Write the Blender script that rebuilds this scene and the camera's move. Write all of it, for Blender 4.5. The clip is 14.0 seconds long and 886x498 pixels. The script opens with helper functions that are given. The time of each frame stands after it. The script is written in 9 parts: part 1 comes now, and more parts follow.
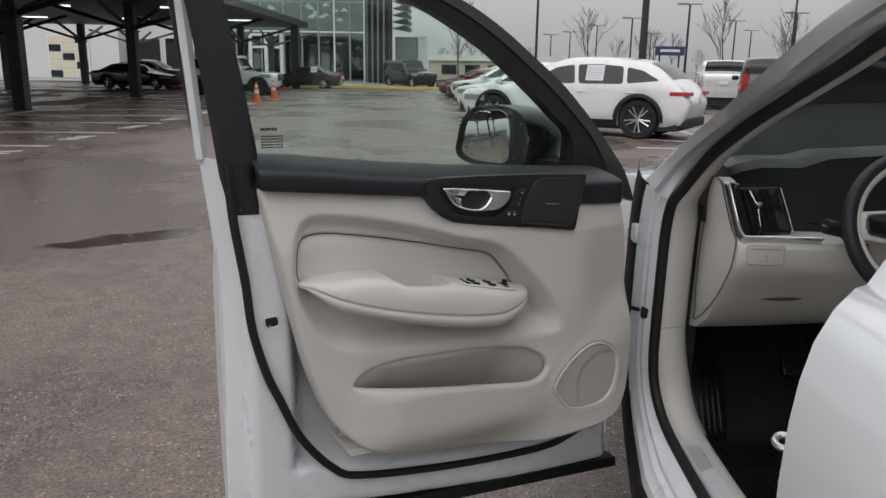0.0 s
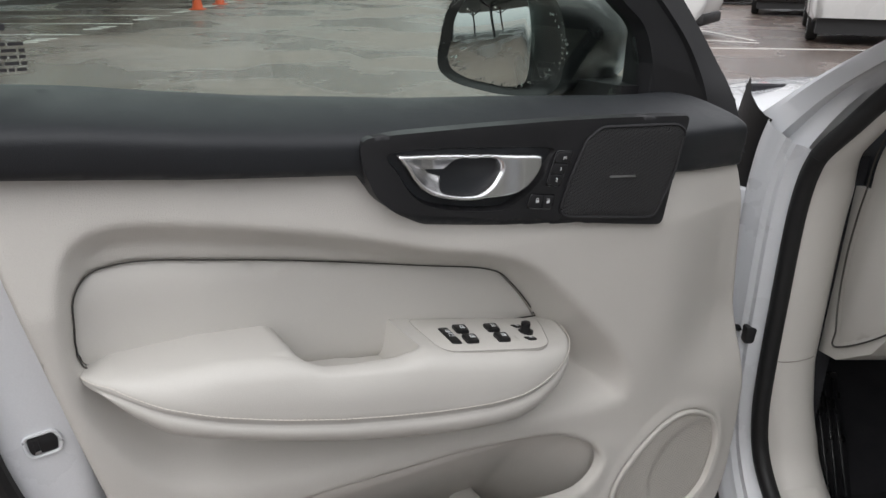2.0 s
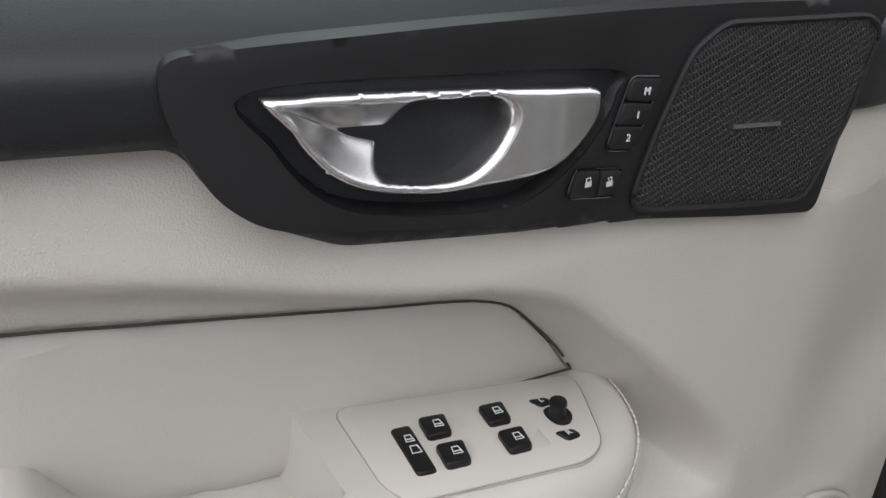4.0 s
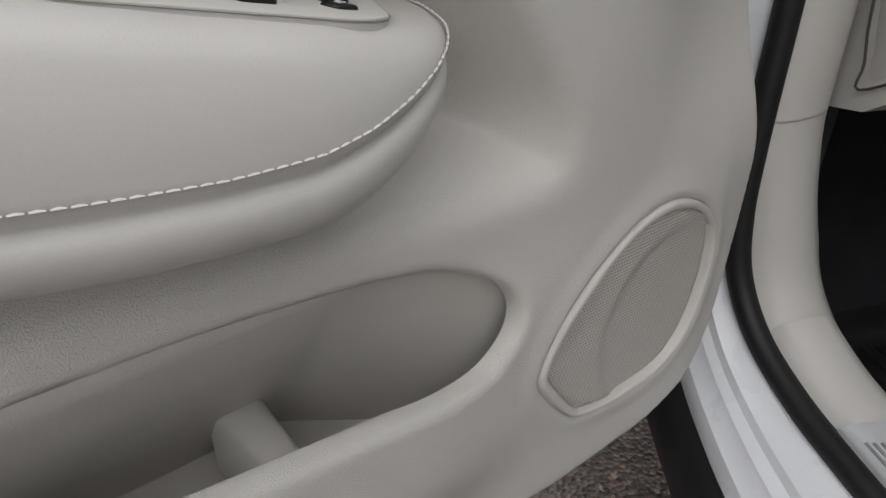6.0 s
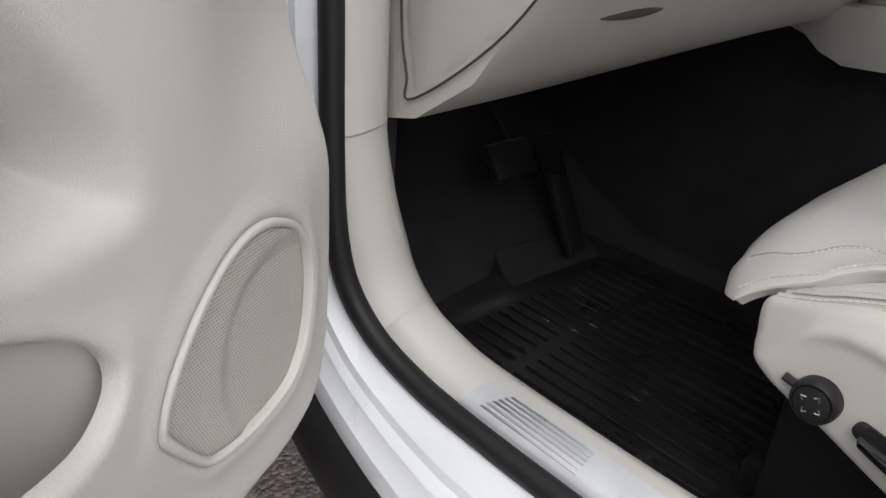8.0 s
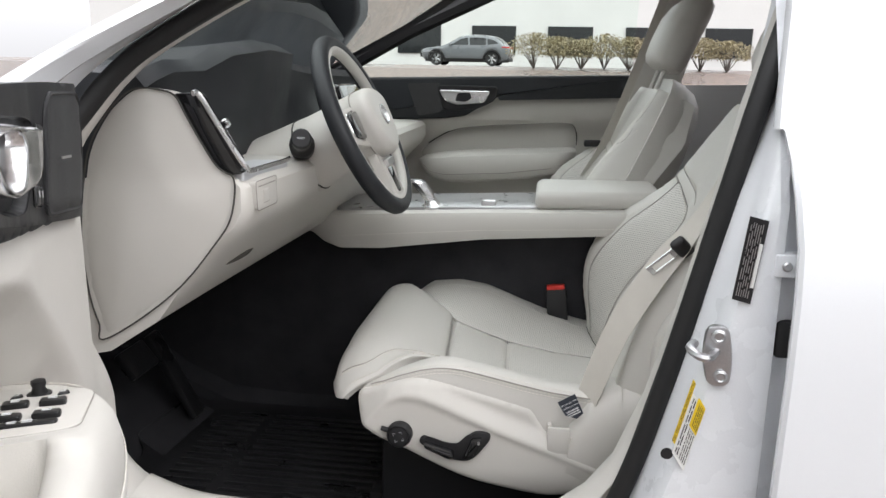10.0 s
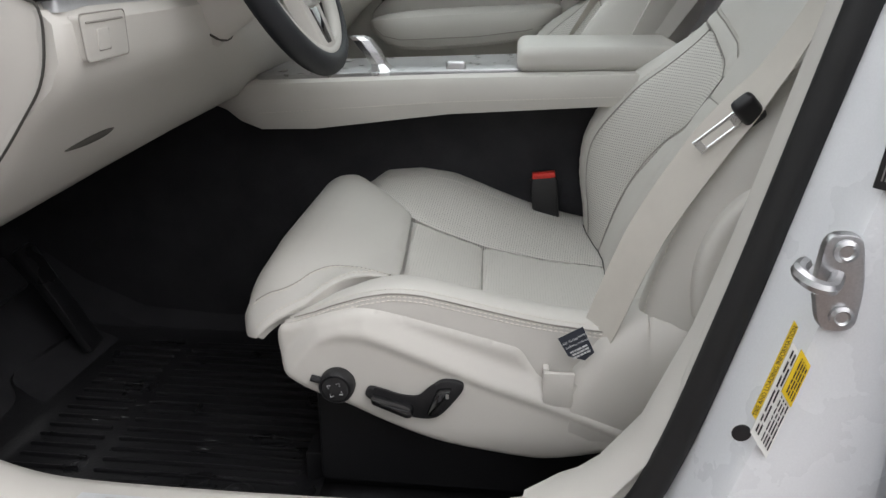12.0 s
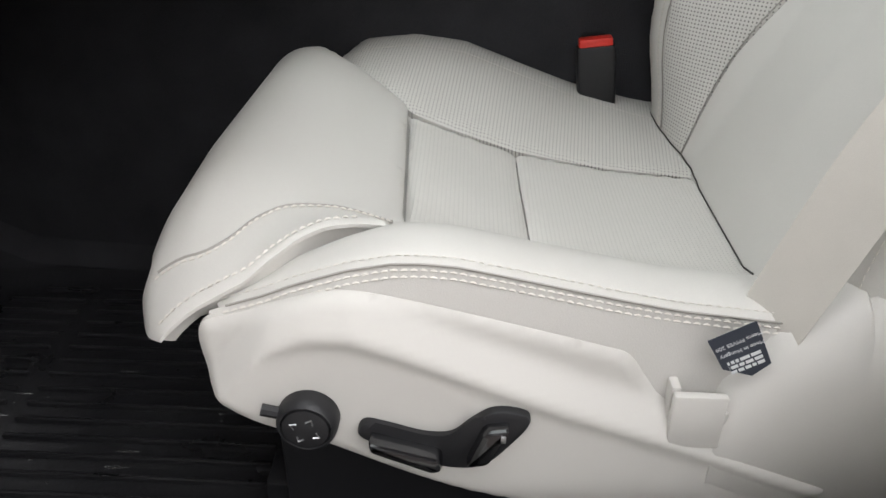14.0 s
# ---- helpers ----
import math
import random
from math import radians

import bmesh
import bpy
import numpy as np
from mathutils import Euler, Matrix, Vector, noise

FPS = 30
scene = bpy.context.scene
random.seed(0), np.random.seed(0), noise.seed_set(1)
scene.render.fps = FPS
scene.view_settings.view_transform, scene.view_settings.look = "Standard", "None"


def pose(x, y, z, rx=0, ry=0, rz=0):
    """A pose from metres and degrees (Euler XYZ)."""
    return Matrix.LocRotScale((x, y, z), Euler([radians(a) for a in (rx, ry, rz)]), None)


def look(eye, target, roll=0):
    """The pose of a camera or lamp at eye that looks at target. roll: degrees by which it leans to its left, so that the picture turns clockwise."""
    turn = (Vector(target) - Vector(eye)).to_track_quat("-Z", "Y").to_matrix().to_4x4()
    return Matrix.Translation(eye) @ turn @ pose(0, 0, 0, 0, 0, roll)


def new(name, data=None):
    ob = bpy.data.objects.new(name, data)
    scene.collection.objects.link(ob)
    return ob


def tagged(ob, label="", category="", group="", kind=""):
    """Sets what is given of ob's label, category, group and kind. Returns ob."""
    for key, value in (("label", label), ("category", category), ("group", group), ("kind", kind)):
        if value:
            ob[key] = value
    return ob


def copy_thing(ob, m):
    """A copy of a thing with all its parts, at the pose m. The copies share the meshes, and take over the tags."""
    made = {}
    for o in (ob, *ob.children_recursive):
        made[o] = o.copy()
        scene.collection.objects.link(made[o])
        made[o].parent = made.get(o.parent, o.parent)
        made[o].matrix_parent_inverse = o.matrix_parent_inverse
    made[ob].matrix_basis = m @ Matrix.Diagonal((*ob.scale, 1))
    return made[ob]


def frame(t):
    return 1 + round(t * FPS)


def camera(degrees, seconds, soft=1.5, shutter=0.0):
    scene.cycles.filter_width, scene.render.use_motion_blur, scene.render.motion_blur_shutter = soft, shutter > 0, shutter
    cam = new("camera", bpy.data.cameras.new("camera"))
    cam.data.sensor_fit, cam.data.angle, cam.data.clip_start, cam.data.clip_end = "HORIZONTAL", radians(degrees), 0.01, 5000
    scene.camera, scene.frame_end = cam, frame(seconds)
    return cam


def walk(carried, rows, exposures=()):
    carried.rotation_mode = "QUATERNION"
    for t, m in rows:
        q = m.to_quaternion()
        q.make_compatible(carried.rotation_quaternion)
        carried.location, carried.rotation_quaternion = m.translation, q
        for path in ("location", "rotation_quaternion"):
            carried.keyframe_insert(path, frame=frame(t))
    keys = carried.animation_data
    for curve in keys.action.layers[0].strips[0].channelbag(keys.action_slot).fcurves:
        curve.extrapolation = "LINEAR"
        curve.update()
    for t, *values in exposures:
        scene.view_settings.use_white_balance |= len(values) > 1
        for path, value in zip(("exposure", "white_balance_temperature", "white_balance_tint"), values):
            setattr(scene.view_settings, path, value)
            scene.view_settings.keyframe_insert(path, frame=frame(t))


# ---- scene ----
cam = camera(60.8, 14.0)
PATH = [
    (0, (-0.035, 0.323, 1.519), (-0.014, 2.267, 1.05), 0.9),
    (0.5, (-0.036, 0.558, 1.509), (-0.008, 2.493, 1.002), 0.8),
    (1, (-0.013, 0.81, 1.494), (0.018, 2.729, 0.934), 0.7),
    (1.5, (-0.0, 1.048, 1.468), (0.036, 2.946, 0.836), 0.7),
    (2, (0.017, 1.253, 1.442), (0.046, 3.122, 0.73), 0.5),
    (2.2, (0.03, 1.35, 1.425), (0.054, 3.205, 0.678), 0.5),
    (3.2, (0.055, 1.592, 1.374), (0.055, 3.4, 0.525), -0.3),
    (4.3, (0.053, 1.733, 1.319), (0.1, 3.502, 0.388), -0.6),
    (4.5, (0.055, 1.735, 1.3), (0.121, 3.498, 0.357), -0.6),
    (5, (0.063, 1.744, 1.23), (0.206, 3.486, 0.258), -0.3),
    (5.5, (0.083, 1.752, 1.155), (0.334, 3.459, 0.143), 0.2),
    (6, (0.112, 1.761, 1.078), (0.497, 3.428, 0.043), 1.1),
    (6.5, (0.137, 1.789, 1.011), (0.652, 3.421, -0.024), 2.3),
    (7, (0.144, 1.798, 0.988), (0.784, 3.388, -0.043), 2.9),
    (7.5, (0.146, 1.794, 0.996), (1.034, 3.285, 0.002), 3.4),
    (8, (0.134, 1.755, 1.061), (1.39, 3.027, 0.165), 4),
    (8.5, (0.008, 1.688, 1.148), (1.59, 2.653, 0.395), 3.6),
    (9, (-0.174, 1.66, 1.224), (1.621, 2.297, 0.612), 2.1),
    (9.2, (-0.244, 1.671, 1.247), (1.598, 2.204, 0.68), 1.7),
    (10.2, (-0.455, 1.69, 1.292), (1.455, 1.905, 0.82), 1),
    (11.3, (-0.345, 1.695, 1.261), (1.569, 1.875, 0.709), 0.4),
    (11.5, (-0.257, 1.691, 1.245), (1.64, 1.864, 0.636), 0.2),
    (12, (-0.025, 1.714, 1.166), (1.825, 1.864, 0.419), 0.5),
    (12.5, (0.19, 1.759, 1.093), (1.985, 1.878, 0.219), 0.2),
    (13, (0.352, 1.794, 1.048), (2.106, 1.872, 0.09), 0.6),
    (13.5, (0.415, 1.805, 1.032), (2.146, 1.857, 0.031), 0.9),
    (14, (0.409, 1.808, 1.03), (2.121, 1.863, -0.003), 0.2),
]
EXPOSURES = [(0, -0.65), (0.5, -0.6), (1, -0.45), (1.5, -0.3), (2.2, -0.25), (4.3, -0.15), (5.0, -0.25), (5.5, -0.45), (6.2, -0.35), (7, 0.05), (7.5, 0.07), (8, 0.25), (8.5, 0.55), (9.2, 0.75), (11.5, 0.05), (12, 0.28), (12.5, 0.5), (13, 0.68), (14, 0.72)]
walk(cam, [(t, look(eye, target, roll)) for t, eye, target, roll in PATH], EXPOSURES)

# ---- world and sun: a wet, overcast winter day ----
SKY_HORIZON, SUN_POWER = 0.60, 0.7
world = bpy.data.worlds.new("overcast_sky")
scene.world = world
world.use_nodes = True
wn, wl = world.node_tree.nodes, world.node_tree.links
wn.clear()
sky = wn.new("ShaderNodeTexSky")
sky.sky_type, sky.sun_disc = "NISHITA", False
sky.sun_elevation, sky.sun_rotation = radians(48), radians(215)
sky.dust_density, sky.air_density = 6.0, 1.0
grey = wn.new("ShaderNodeHueSaturation")
grey.inputs["Saturation"].default_value = 0.12
grey.inputs["Value"].default_value = 0.035
coord = wn.new("ShaderNodeTexCoord")
split = wn.new("ShaderNodeSeparateXYZ")
rise = wn.new("ShaderNodeMapRange")
rise.inputs["To Min"].default_value, rise.inputs["To Max"].default_value = SKY_HORIZON, SKY_HORIZON * 3.6
dome = wn.new("ShaderNodeCombineColor")
tint = wn.new("ShaderNodeMix")
tint.data_type, tint.blend_type = "RGBA", "MULTIPLY"
tint.inputs["Factor"].default_value = 1.0
tint.inputs["B"].default_value = (0.985, 0.985, 1.02, 1)
add = wn.new("ShaderNodeMix")
add.data_type, add.blend_type = "RGBA", "ADD"
add.inputs["Factor"].default_value = 1.0
back = wn.new("ShaderNodeBackground")
wout = wn.new("ShaderNodeOutputWorld")
wl.new(coord.outputs["Generated"], split.inputs[0])
wl.new(split.outputs["Z"], rise.inputs["Value"])
for k in range(3):
    wl.new(rise.outputs["Result"], dome.inputs[k])
wl.new(dome.outputs[0], tint.inputs["A"])
wl.new(sky.outputs[0], grey.inputs["Color"])
wl.new(tint.outputs["Result"], add.inputs["A"])
wl.new(grey.outputs[0], add.inputs["B"])
wl.new(add.outputs["Result"], back.inputs["Color"])
wl.new(back.outputs[0], wout.inputs["Surface"])
sun = new("sun", bpy.data.lights.new("sun", "SUN"))
sun.data.energy, sun.data.angle, sun.data.color = SUN_POWER, radians(60), (1.0, 0.985, 0.96)
sun.matrix_world = look((-9, -13, 18), (0, 1.5, 0.8))


# ---- materials ----
def material(name, color, rough=0.5, metal=0.0, vary=0.08, scale=12.0, fine=140.0, bump=0.0, bump_scale=None, coat=0.0, rough_vary=0.06, spec=0.5):
    """A surface with variation at two scales: broad tone and fine grain, with relief."""
    m = bpy.data.materials.new(name)
    m.use_nodes = True
    nt = m.node_tree
    b = nt.nodes["Principled BSDF"]
    tc = nt.nodes.new("ShaderNodeTexCoord")
    broad = nt.nodes.new("ShaderNodeTexNoise")
    broad.inputs["Scale"].default_value, broad.inputs["Detail"].default_value = scale, 5
    grain = nt.nodes.new("ShaderNodeTexNoise")
    grain.inputs["Scale"].default_value, grain.inputs["Detail"].default_value = fine, 3
    both = nt.nodes.new("ShaderNodeMath")
    both.operation = "MULTIPLY_ADD"
    both.inputs[1].default_value = 0.5
    half = nt.nodes.new("ShaderNodeMath")
    half.operation = "MULTIPLY"
    half.inputs[1].default_value = 0.5
    ramp = nt.nodes.new("ShaderNodeMapRange")
    ramp.inputs["From Min"].default_value, ramp.inputs["From Max"].default_value = 0.3, 0.7
    ramp.inputs["To Min"].default_value, ramp.inputs["To Max"].default_value = 1 - vary, 1 + vary
    mul = nt.nodes.new("ShaderNodeVectorMath")
    mul.operation = "SCALE"
    mul.inputs[0].default_value = color
    for tex in (broad, grain):
        nt.links.new(tc.outputs["Object"], tex.inputs["Vector"])
    nt.links.new(grain.outputs["Fac"], half.inputs[0])
    nt.links.new(broad.outputs["Fac"], both.inputs[0])
    nt.links.new(half.outputs[0], both.inputs[2])
    nt.links.new(both.outputs[0], ramp.inputs["Value"])
    nt.links.new(ramp.outputs["Result"], mul.inputs["Scale"])
    nt.links.new(mul.outputs[0], b.inputs["Base Color"])
    rr = nt.nodes.new("ShaderNodeMapRange")
    rr.inputs["From Min"].default_value, rr.inputs["From Max"].default_value = 0.3, 0.7
    rr.inputs["To Min"].default_value, rr.inputs["To Max"].default_value = max(0.02, rough - rough_vary), min(1, rough + rough_vary)
    nt.links.new(broad.outputs["Fac"], rr.inputs["Value"])
    nt.links.new(rr.outputs["Result"], b.inputs["Roughness"])
    b.inputs["Metallic"].default_value = metal
    b.inputs["Coat Weight"].default_value = coat
    b.inputs["Coat Roughness"].default_value = 0.04
    b.inputs["Specular IOR Level"].default_value = spec
    if bump:
        bp = nt.nodes.new("ShaderNodeBump")
        bp.inputs["Strength"].default_value, bp.inputs["Distance"].default_value = 1.0, bump
        if bump_scale:
            bt = nt.nodes.new("ShaderNodeTexVoronoi")
            bt.inputs["Scale"].default_value = bump_scale
            nt.links.new(tc.outputs["Object"], bt.inputs["Vector"])
            nt.links.new(bt.outputs["Distance"], bp.inputs["Height"])
        else:
            nt.links.new(grain.outputs["Fac"], bp.inputs["Height"])
        nt.links.new(bp.outputs[0], b.inputs["Normal"])
    return m


def holed(name, color, pitch, radius, rough=0.45, axes=(0, 1), turn=0.0, depth=0.0012, dark=0.12):
    """Leather or mesh with a regular field of small holes."""
    m = material(name, color, rough, vary=0.05, scale=9, fine=260)
    nt = m.node_tree
    b = nt.nodes["Principled BSDF"]
    tc = nt.nodes.new("ShaderNodeTexCoord")
    mp = nt.nodes.new("ShaderNodeMapping")
    mp.inputs["Rotation"].default_value = turn if isinstance(turn, tuple) else (0, 0, turn)
    mp.inputs["Scale"].default_value = (1 / pitch,) * 3
    nt.links.new(tc.outputs["Object"], mp.inputs["Vector"])
    sp = nt.nodes.new("ShaderNodeSeparateXYZ")
    nt.links.new(mp.outputs[0], sp.inputs[0])
    squares = []
    for a in axes:
        fr = nt.nodes.new("ShaderNodeMath")
        fr.operation = "FRACT"
        nt.links.new(sp.outputs[a], fr.inputs[0])
        su = nt.nodes.new("ShaderNodeMath")
        su.operation = "SUBTRACT"
        su.inputs[1].default_value = 0.5
        nt.links.new(fr.outputs[0], su.inputs[0])
        sq = nt.nodes.new("ShaderNodeMath")
        sq.operation = "POWER"
        sq.inputs[1].default_value = 2
        nt.links.new(su.outputs[0], sq.inputs[0])
        squares.append(sq)
    su = nt.nodes.new("ShaderNodeMath")
    su.operation = "ADD"
    nt.links.new(squares[0].outputs[0], su.inputs[0])
    nt.links.new(squares[1].outputs[0], su.inputs[1])
    mr = nt.nodes.new("ShaderNodeMapRange")
    mr.inputs["From Min"].default_value, mr.inputs["From Max"].default_value = (radius / pitch * 0.7) ** 2, (radius / pitch * 1.15) ** 2
    nt.links.new(su.outputs[0], mr.inputs["Value"])
    old = b.inputs["Base Color"].links[0].from_socket
    mx = nt.nodes.new("ShaderNodeMix")
    mx.data_type = "RGBA"
    mx.inputs["A"].default_value = (color[0] * dark, color[1] * dark, color[2] * dark, 1)
    nt.links.new(mr.outputs["Result"], mx.inputs["Factor"])
    nt.links.new(old, mx.inputs["B"])
    nt.links.new(mx.outputs["Result"], b.inputs["Base Color"])
    bp = nt.nodes.new("ShaderNodeBump")
    bp.inputs["Distance"].default_value = depth
    nt.links.new(mr.outputs["Result"], bp.inputs["Height"])
    nt.links.new(bp.outputs[0], b.inputs["Normal"])
    return m


def slotted(name, color, across, along, wide, tall, turn=0.0, lean=0.0, depth=0.001, dark=0.3):
    """A mesh of short slots in staggered rows: across and along give the pitch, wide and tall the share that is open."""
    m = material(name, color, 0.5, vary=0.05, scale=9, fine=260)
    nt = m.node_tree
    b = nt.nodes["Principled BSDF"]
    def op(kind, a, c=None, value=None):
        n = nt.nodes.new("ShaderNodeMath")
        n.operation = kind
        nt.links.new(a, n.inputs[0])
        if c is not None:
            nt.links.new(c, n.inputs[1])
        elif value is not None:
            n.inputs[1].default_value = value
        return n.outputs[0]
    tc = nt.nodes.new("ShaderNodeTexCoord")
    mp = nt.nodes.new("ShaderNodeMapping")
    mp.inputs["Rotation"].default_value = (0, 0, turn)
    nt.links.new(tc.outputs["Object"], mp.inputs["Vector"])
    mq = nt.nodes.new("ShaderNodeMapping")
    mq.inputs["Rotation"].default_value = (0, lean, 0)
    nt.links.new(mp.outputs[0], mq.inputs["Vector"])
    sp = nt.nodes.new("ShaderNodeSeparateXYZ")
    nt.links.new(mq.outputs[0], sp.inputs[0])
    v = op("DIVIDE", sp.outputs["Z"], value=along)
    u = op("ADD", op("DIVIDE", sp.outputs["X"], value=across), op("MULTIPLY", op("FLOOR", v), value=0.5))
    du = op("DIVIDE", op("ABSOLUTE", op("SUBTRACT", op("FRACT", u), value=0.5)), value=wide / 2)
    dv = op("DIVIDE", op("ABSOLUTE", op("SUBTRACT", op("FRACT", v), value=0.5)), value=tall / 2)
    mr = nt.nodes.new("ShaderNodeMapRange")
    mr.inputs["From Min"].default_value, mr.inputs["From Max"].default_value = 0.75, 1.2
    nt.links.new(op("MAXIMUM", du, dv), mr.inputs["Value"])
    old = b.inputs["Base Color"].links[0].from_socket
    mx = nt.nodes.new("ShaderNodeMix")
    mx.data_type = "RGBA"
    mx.inputs["A"].default_value = (color[0] * dark, color[1] * dark, color[2] * dark, 1)
    nt.links.new(mr.outputs["Result"], mx.inputs["Factor"])
    nt.links.new(old, mx.inputs["B"])
    nt.links.new(mx.outputs["Result"], b.inputs["Base Color"])
    bp = nt.nodes.new("ShaderNodeBump")
    bp.inputs["Distance"].default_value = depth
    nt.links.new(mr.outputs["Result"], bp.inputs["Height"])
    nt.links.new(bp.outputs[0], b.inputs["Normal"])
    return m


def glass(name, tint=(0.9, 0.95, 0.93), rough=0.0, clear=0.92):
    m = bpy.data.materials.new(name)
    m.use_nodes = True
    nt = m.node_tree
    nt.nodes.remove(nt.nodes["Principled BSDF"])
    out = nt.nodes["Material Output"]
    tr = nt.nodes.new("ShaderNodeBsdfTransparent")
    tr.inputs["Color"].default_value = (*tint, 1)
    gl = nt.nodes.new("ShaderNodeBsdfGlossy")
    gl.inputs["Roughness"].default_value = rough
    fr = nt.nodes.new("ShaderNodeFresnel")
    fr.inputs["IOR"].default_value = 1.35
    mx = nt.nodes.new("ShaderNodeMixShader")
    nt.links.new(fr.outputs[0], mx.inputs[0])
    nt.links.new(tr.outputs[0], mx.inputs[1])
    nt.links.new(gl.outputs[0], mx.inputs[2])
    nt.links.new(mx.outputs[0], out.inputs["Surface"])
    return m


BEIGE = (0.55, 0.53, 0.495)
M_TRIM = material("trim_grained_vinyl", BEIGE, 0.5, vary=0.035, scale=6, fine=880, bump=0.0009)
M_TRIM_SMOOTH = material("trim_smooth_plastic", (0.53, 0.512, 0.48), 0.48, vary=0.03, scale=7, fine=1600, bump=0.00004)
M_LEATHER = material("seat_leather", (0.53, 0.514, 0.483), 0.46, vary=0.04, scale=7, fine=900, bump=0.00018)
M_CLOTH_LINER = material("pocket_liner", (0.50, 0.475, 0.44), 0.8, vary=0.06, scale=20, fine=700, bump=0.0004)
LEATHER_TONE = (0.555, 0.538, 0.505)
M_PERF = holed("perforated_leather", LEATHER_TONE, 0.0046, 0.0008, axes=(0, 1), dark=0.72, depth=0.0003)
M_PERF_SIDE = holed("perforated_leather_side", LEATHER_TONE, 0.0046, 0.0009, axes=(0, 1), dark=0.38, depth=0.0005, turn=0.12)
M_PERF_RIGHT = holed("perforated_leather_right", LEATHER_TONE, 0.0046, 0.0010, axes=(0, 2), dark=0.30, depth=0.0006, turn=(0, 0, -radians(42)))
M_WELL = material("shallow_plastic_well", (0.50, 0.48, 0.445), 0.5, vary=0.03)
M_SEAM = material("leather_seam_fold", (0.30, 0.285, 0.26), 0.6, vary=0.08)
M_THREAD = material("stitching_thread", (0.62, 0.59, 0.54), 0.8, vary=0.08, fine=900)
M_DROP = glass("water_drop", (0.95, 0.97, 0.97))
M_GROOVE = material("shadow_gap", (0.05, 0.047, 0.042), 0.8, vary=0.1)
M_DARK = material("dark_soft_vinyl", (0.014, 0.016, 0.019), 0.5, vary=0.1, scale=8, fine=900, bump=0.0003, spec=0.4)
M_BLACK = material("black_plastic", (0.013, 0.013, 0.0145), 0.46, vary=0.12, scale=14, fine=900, bump=0.0001, spec=0.4)
M_PIANO = material("gloss_black", (0.008, 0.008, 0.009), 0.08, vary=0.1, coat=0.6)
M_HOUSING = material("mirror_housing_black", (0.010, 0.010, 0.011), 0.32, vary=0.1, scale=14, fine=500, spec=0.4)
M_SWITCH = material("satin_black_switch", (0.006, 0.006, 0.0065), 0.4, vary=0.1, spec=0.35)
M_RUBBER = material("black_rubber_seal", (0.006, 0.006, 0.0065), 0.6, vary=0.15, scale=20, fine=300, bump=0.0003)
M_MAT = material("rubber_floor_mat", (0.013, 0.013, 0.0145), 0.36, vary=0.25, scale=9, fine=180, bump=0.0006, rough_vary=0.14)
M_WET = material("mat_water", (0.05, 0.05, 0.052), 0.06, vary=0.05, spec=0.8)
M_CARPET = material("black_carpet", (0.036, 0.036, 0.040), 0.95, vary=0.35, scale=14, fine=900, bump=0.002, spec=0.1)
M_CHROME = material("satin_chrome", (0.74, 0.74, 0.75), 0.27, metal=1.0, vary=0.03, scale=5, fine=300)
M_STEEL = material("bare_steel", (0.5, 0.5, 0.51), 0.32, metal=1.0, vary=0.12, scale=30, fine=500)
M_PLATE = material("brushed_sill_plate", (0.58, 0.59, 0.61), 0.45, metal=0.35, vary=0.08, scale=30, fine=600)
M_WHITE = material("white_car_paint", (0.74, 0.755, 0.78), 0.22, vary=0.02, scale=3, fine=900, coat=0.8, rough_vary=0.03)
M_WHITE_JAMB = material("white_jamb_paint", (0.72, 0.735, 0.76), 0.3, vary=0.04, scale=9, fine=500, coat=0.4)
M_RED = material("red_buckle_button", (0.62, 0.035, 0.025), 0.35, vary=0.05)
M_BELT = material("woven_belt", (0.5, 0.475, 0.43), 0.6, vary=0.06, scale=30, fine=1600, bump=0.00012)
M_GLASS = glass("side_glass", (0.91, 0.985, 0.945))
M_SCREEN_GLASS = glass("windscreen_glass", (0.86, 0.92, 0.89))
M_MIRROR = material("mirror_silver", (0.82, 0.84, 0.85), 0.015, metal=1.0, vary=0.01, rough_vary=0.005)
M_LABEL_WHITE = material("label_paper", (0.72, 0.72, 0.7), 0.5, vary=0.03)
M_LABEL_YELLOW = material("label_yellow", (0.75, 0.52, 0.02), 0.5, vary=0.04)
M_PRINT = material("label_print", (0.02, 0.02, 0.022), 0.6, vary=0.05)
M_PRINT_PALE = material("pale_print", (0.62, 0.63, 0.64), 0.5, vary=0.05)
M_TAG = material("dark_blue_tag", (0.03, 0.036, 0.05), 0.7, vary=0.08, fine=900)


# ---- building helpers ----
FRAME = Matrix.Identity(4)


def thing(name, place=(0, 0, 0), label="", category="", group="", kind=""):
    ob = new(name)
    ob.empty_display_size = 0.1
    ob.matrix_world = place if isinstance(place, Matrix) else Matrix.Translation(FRAME @ Vector(place))
    return tagged(ob, label, category, group, kind)


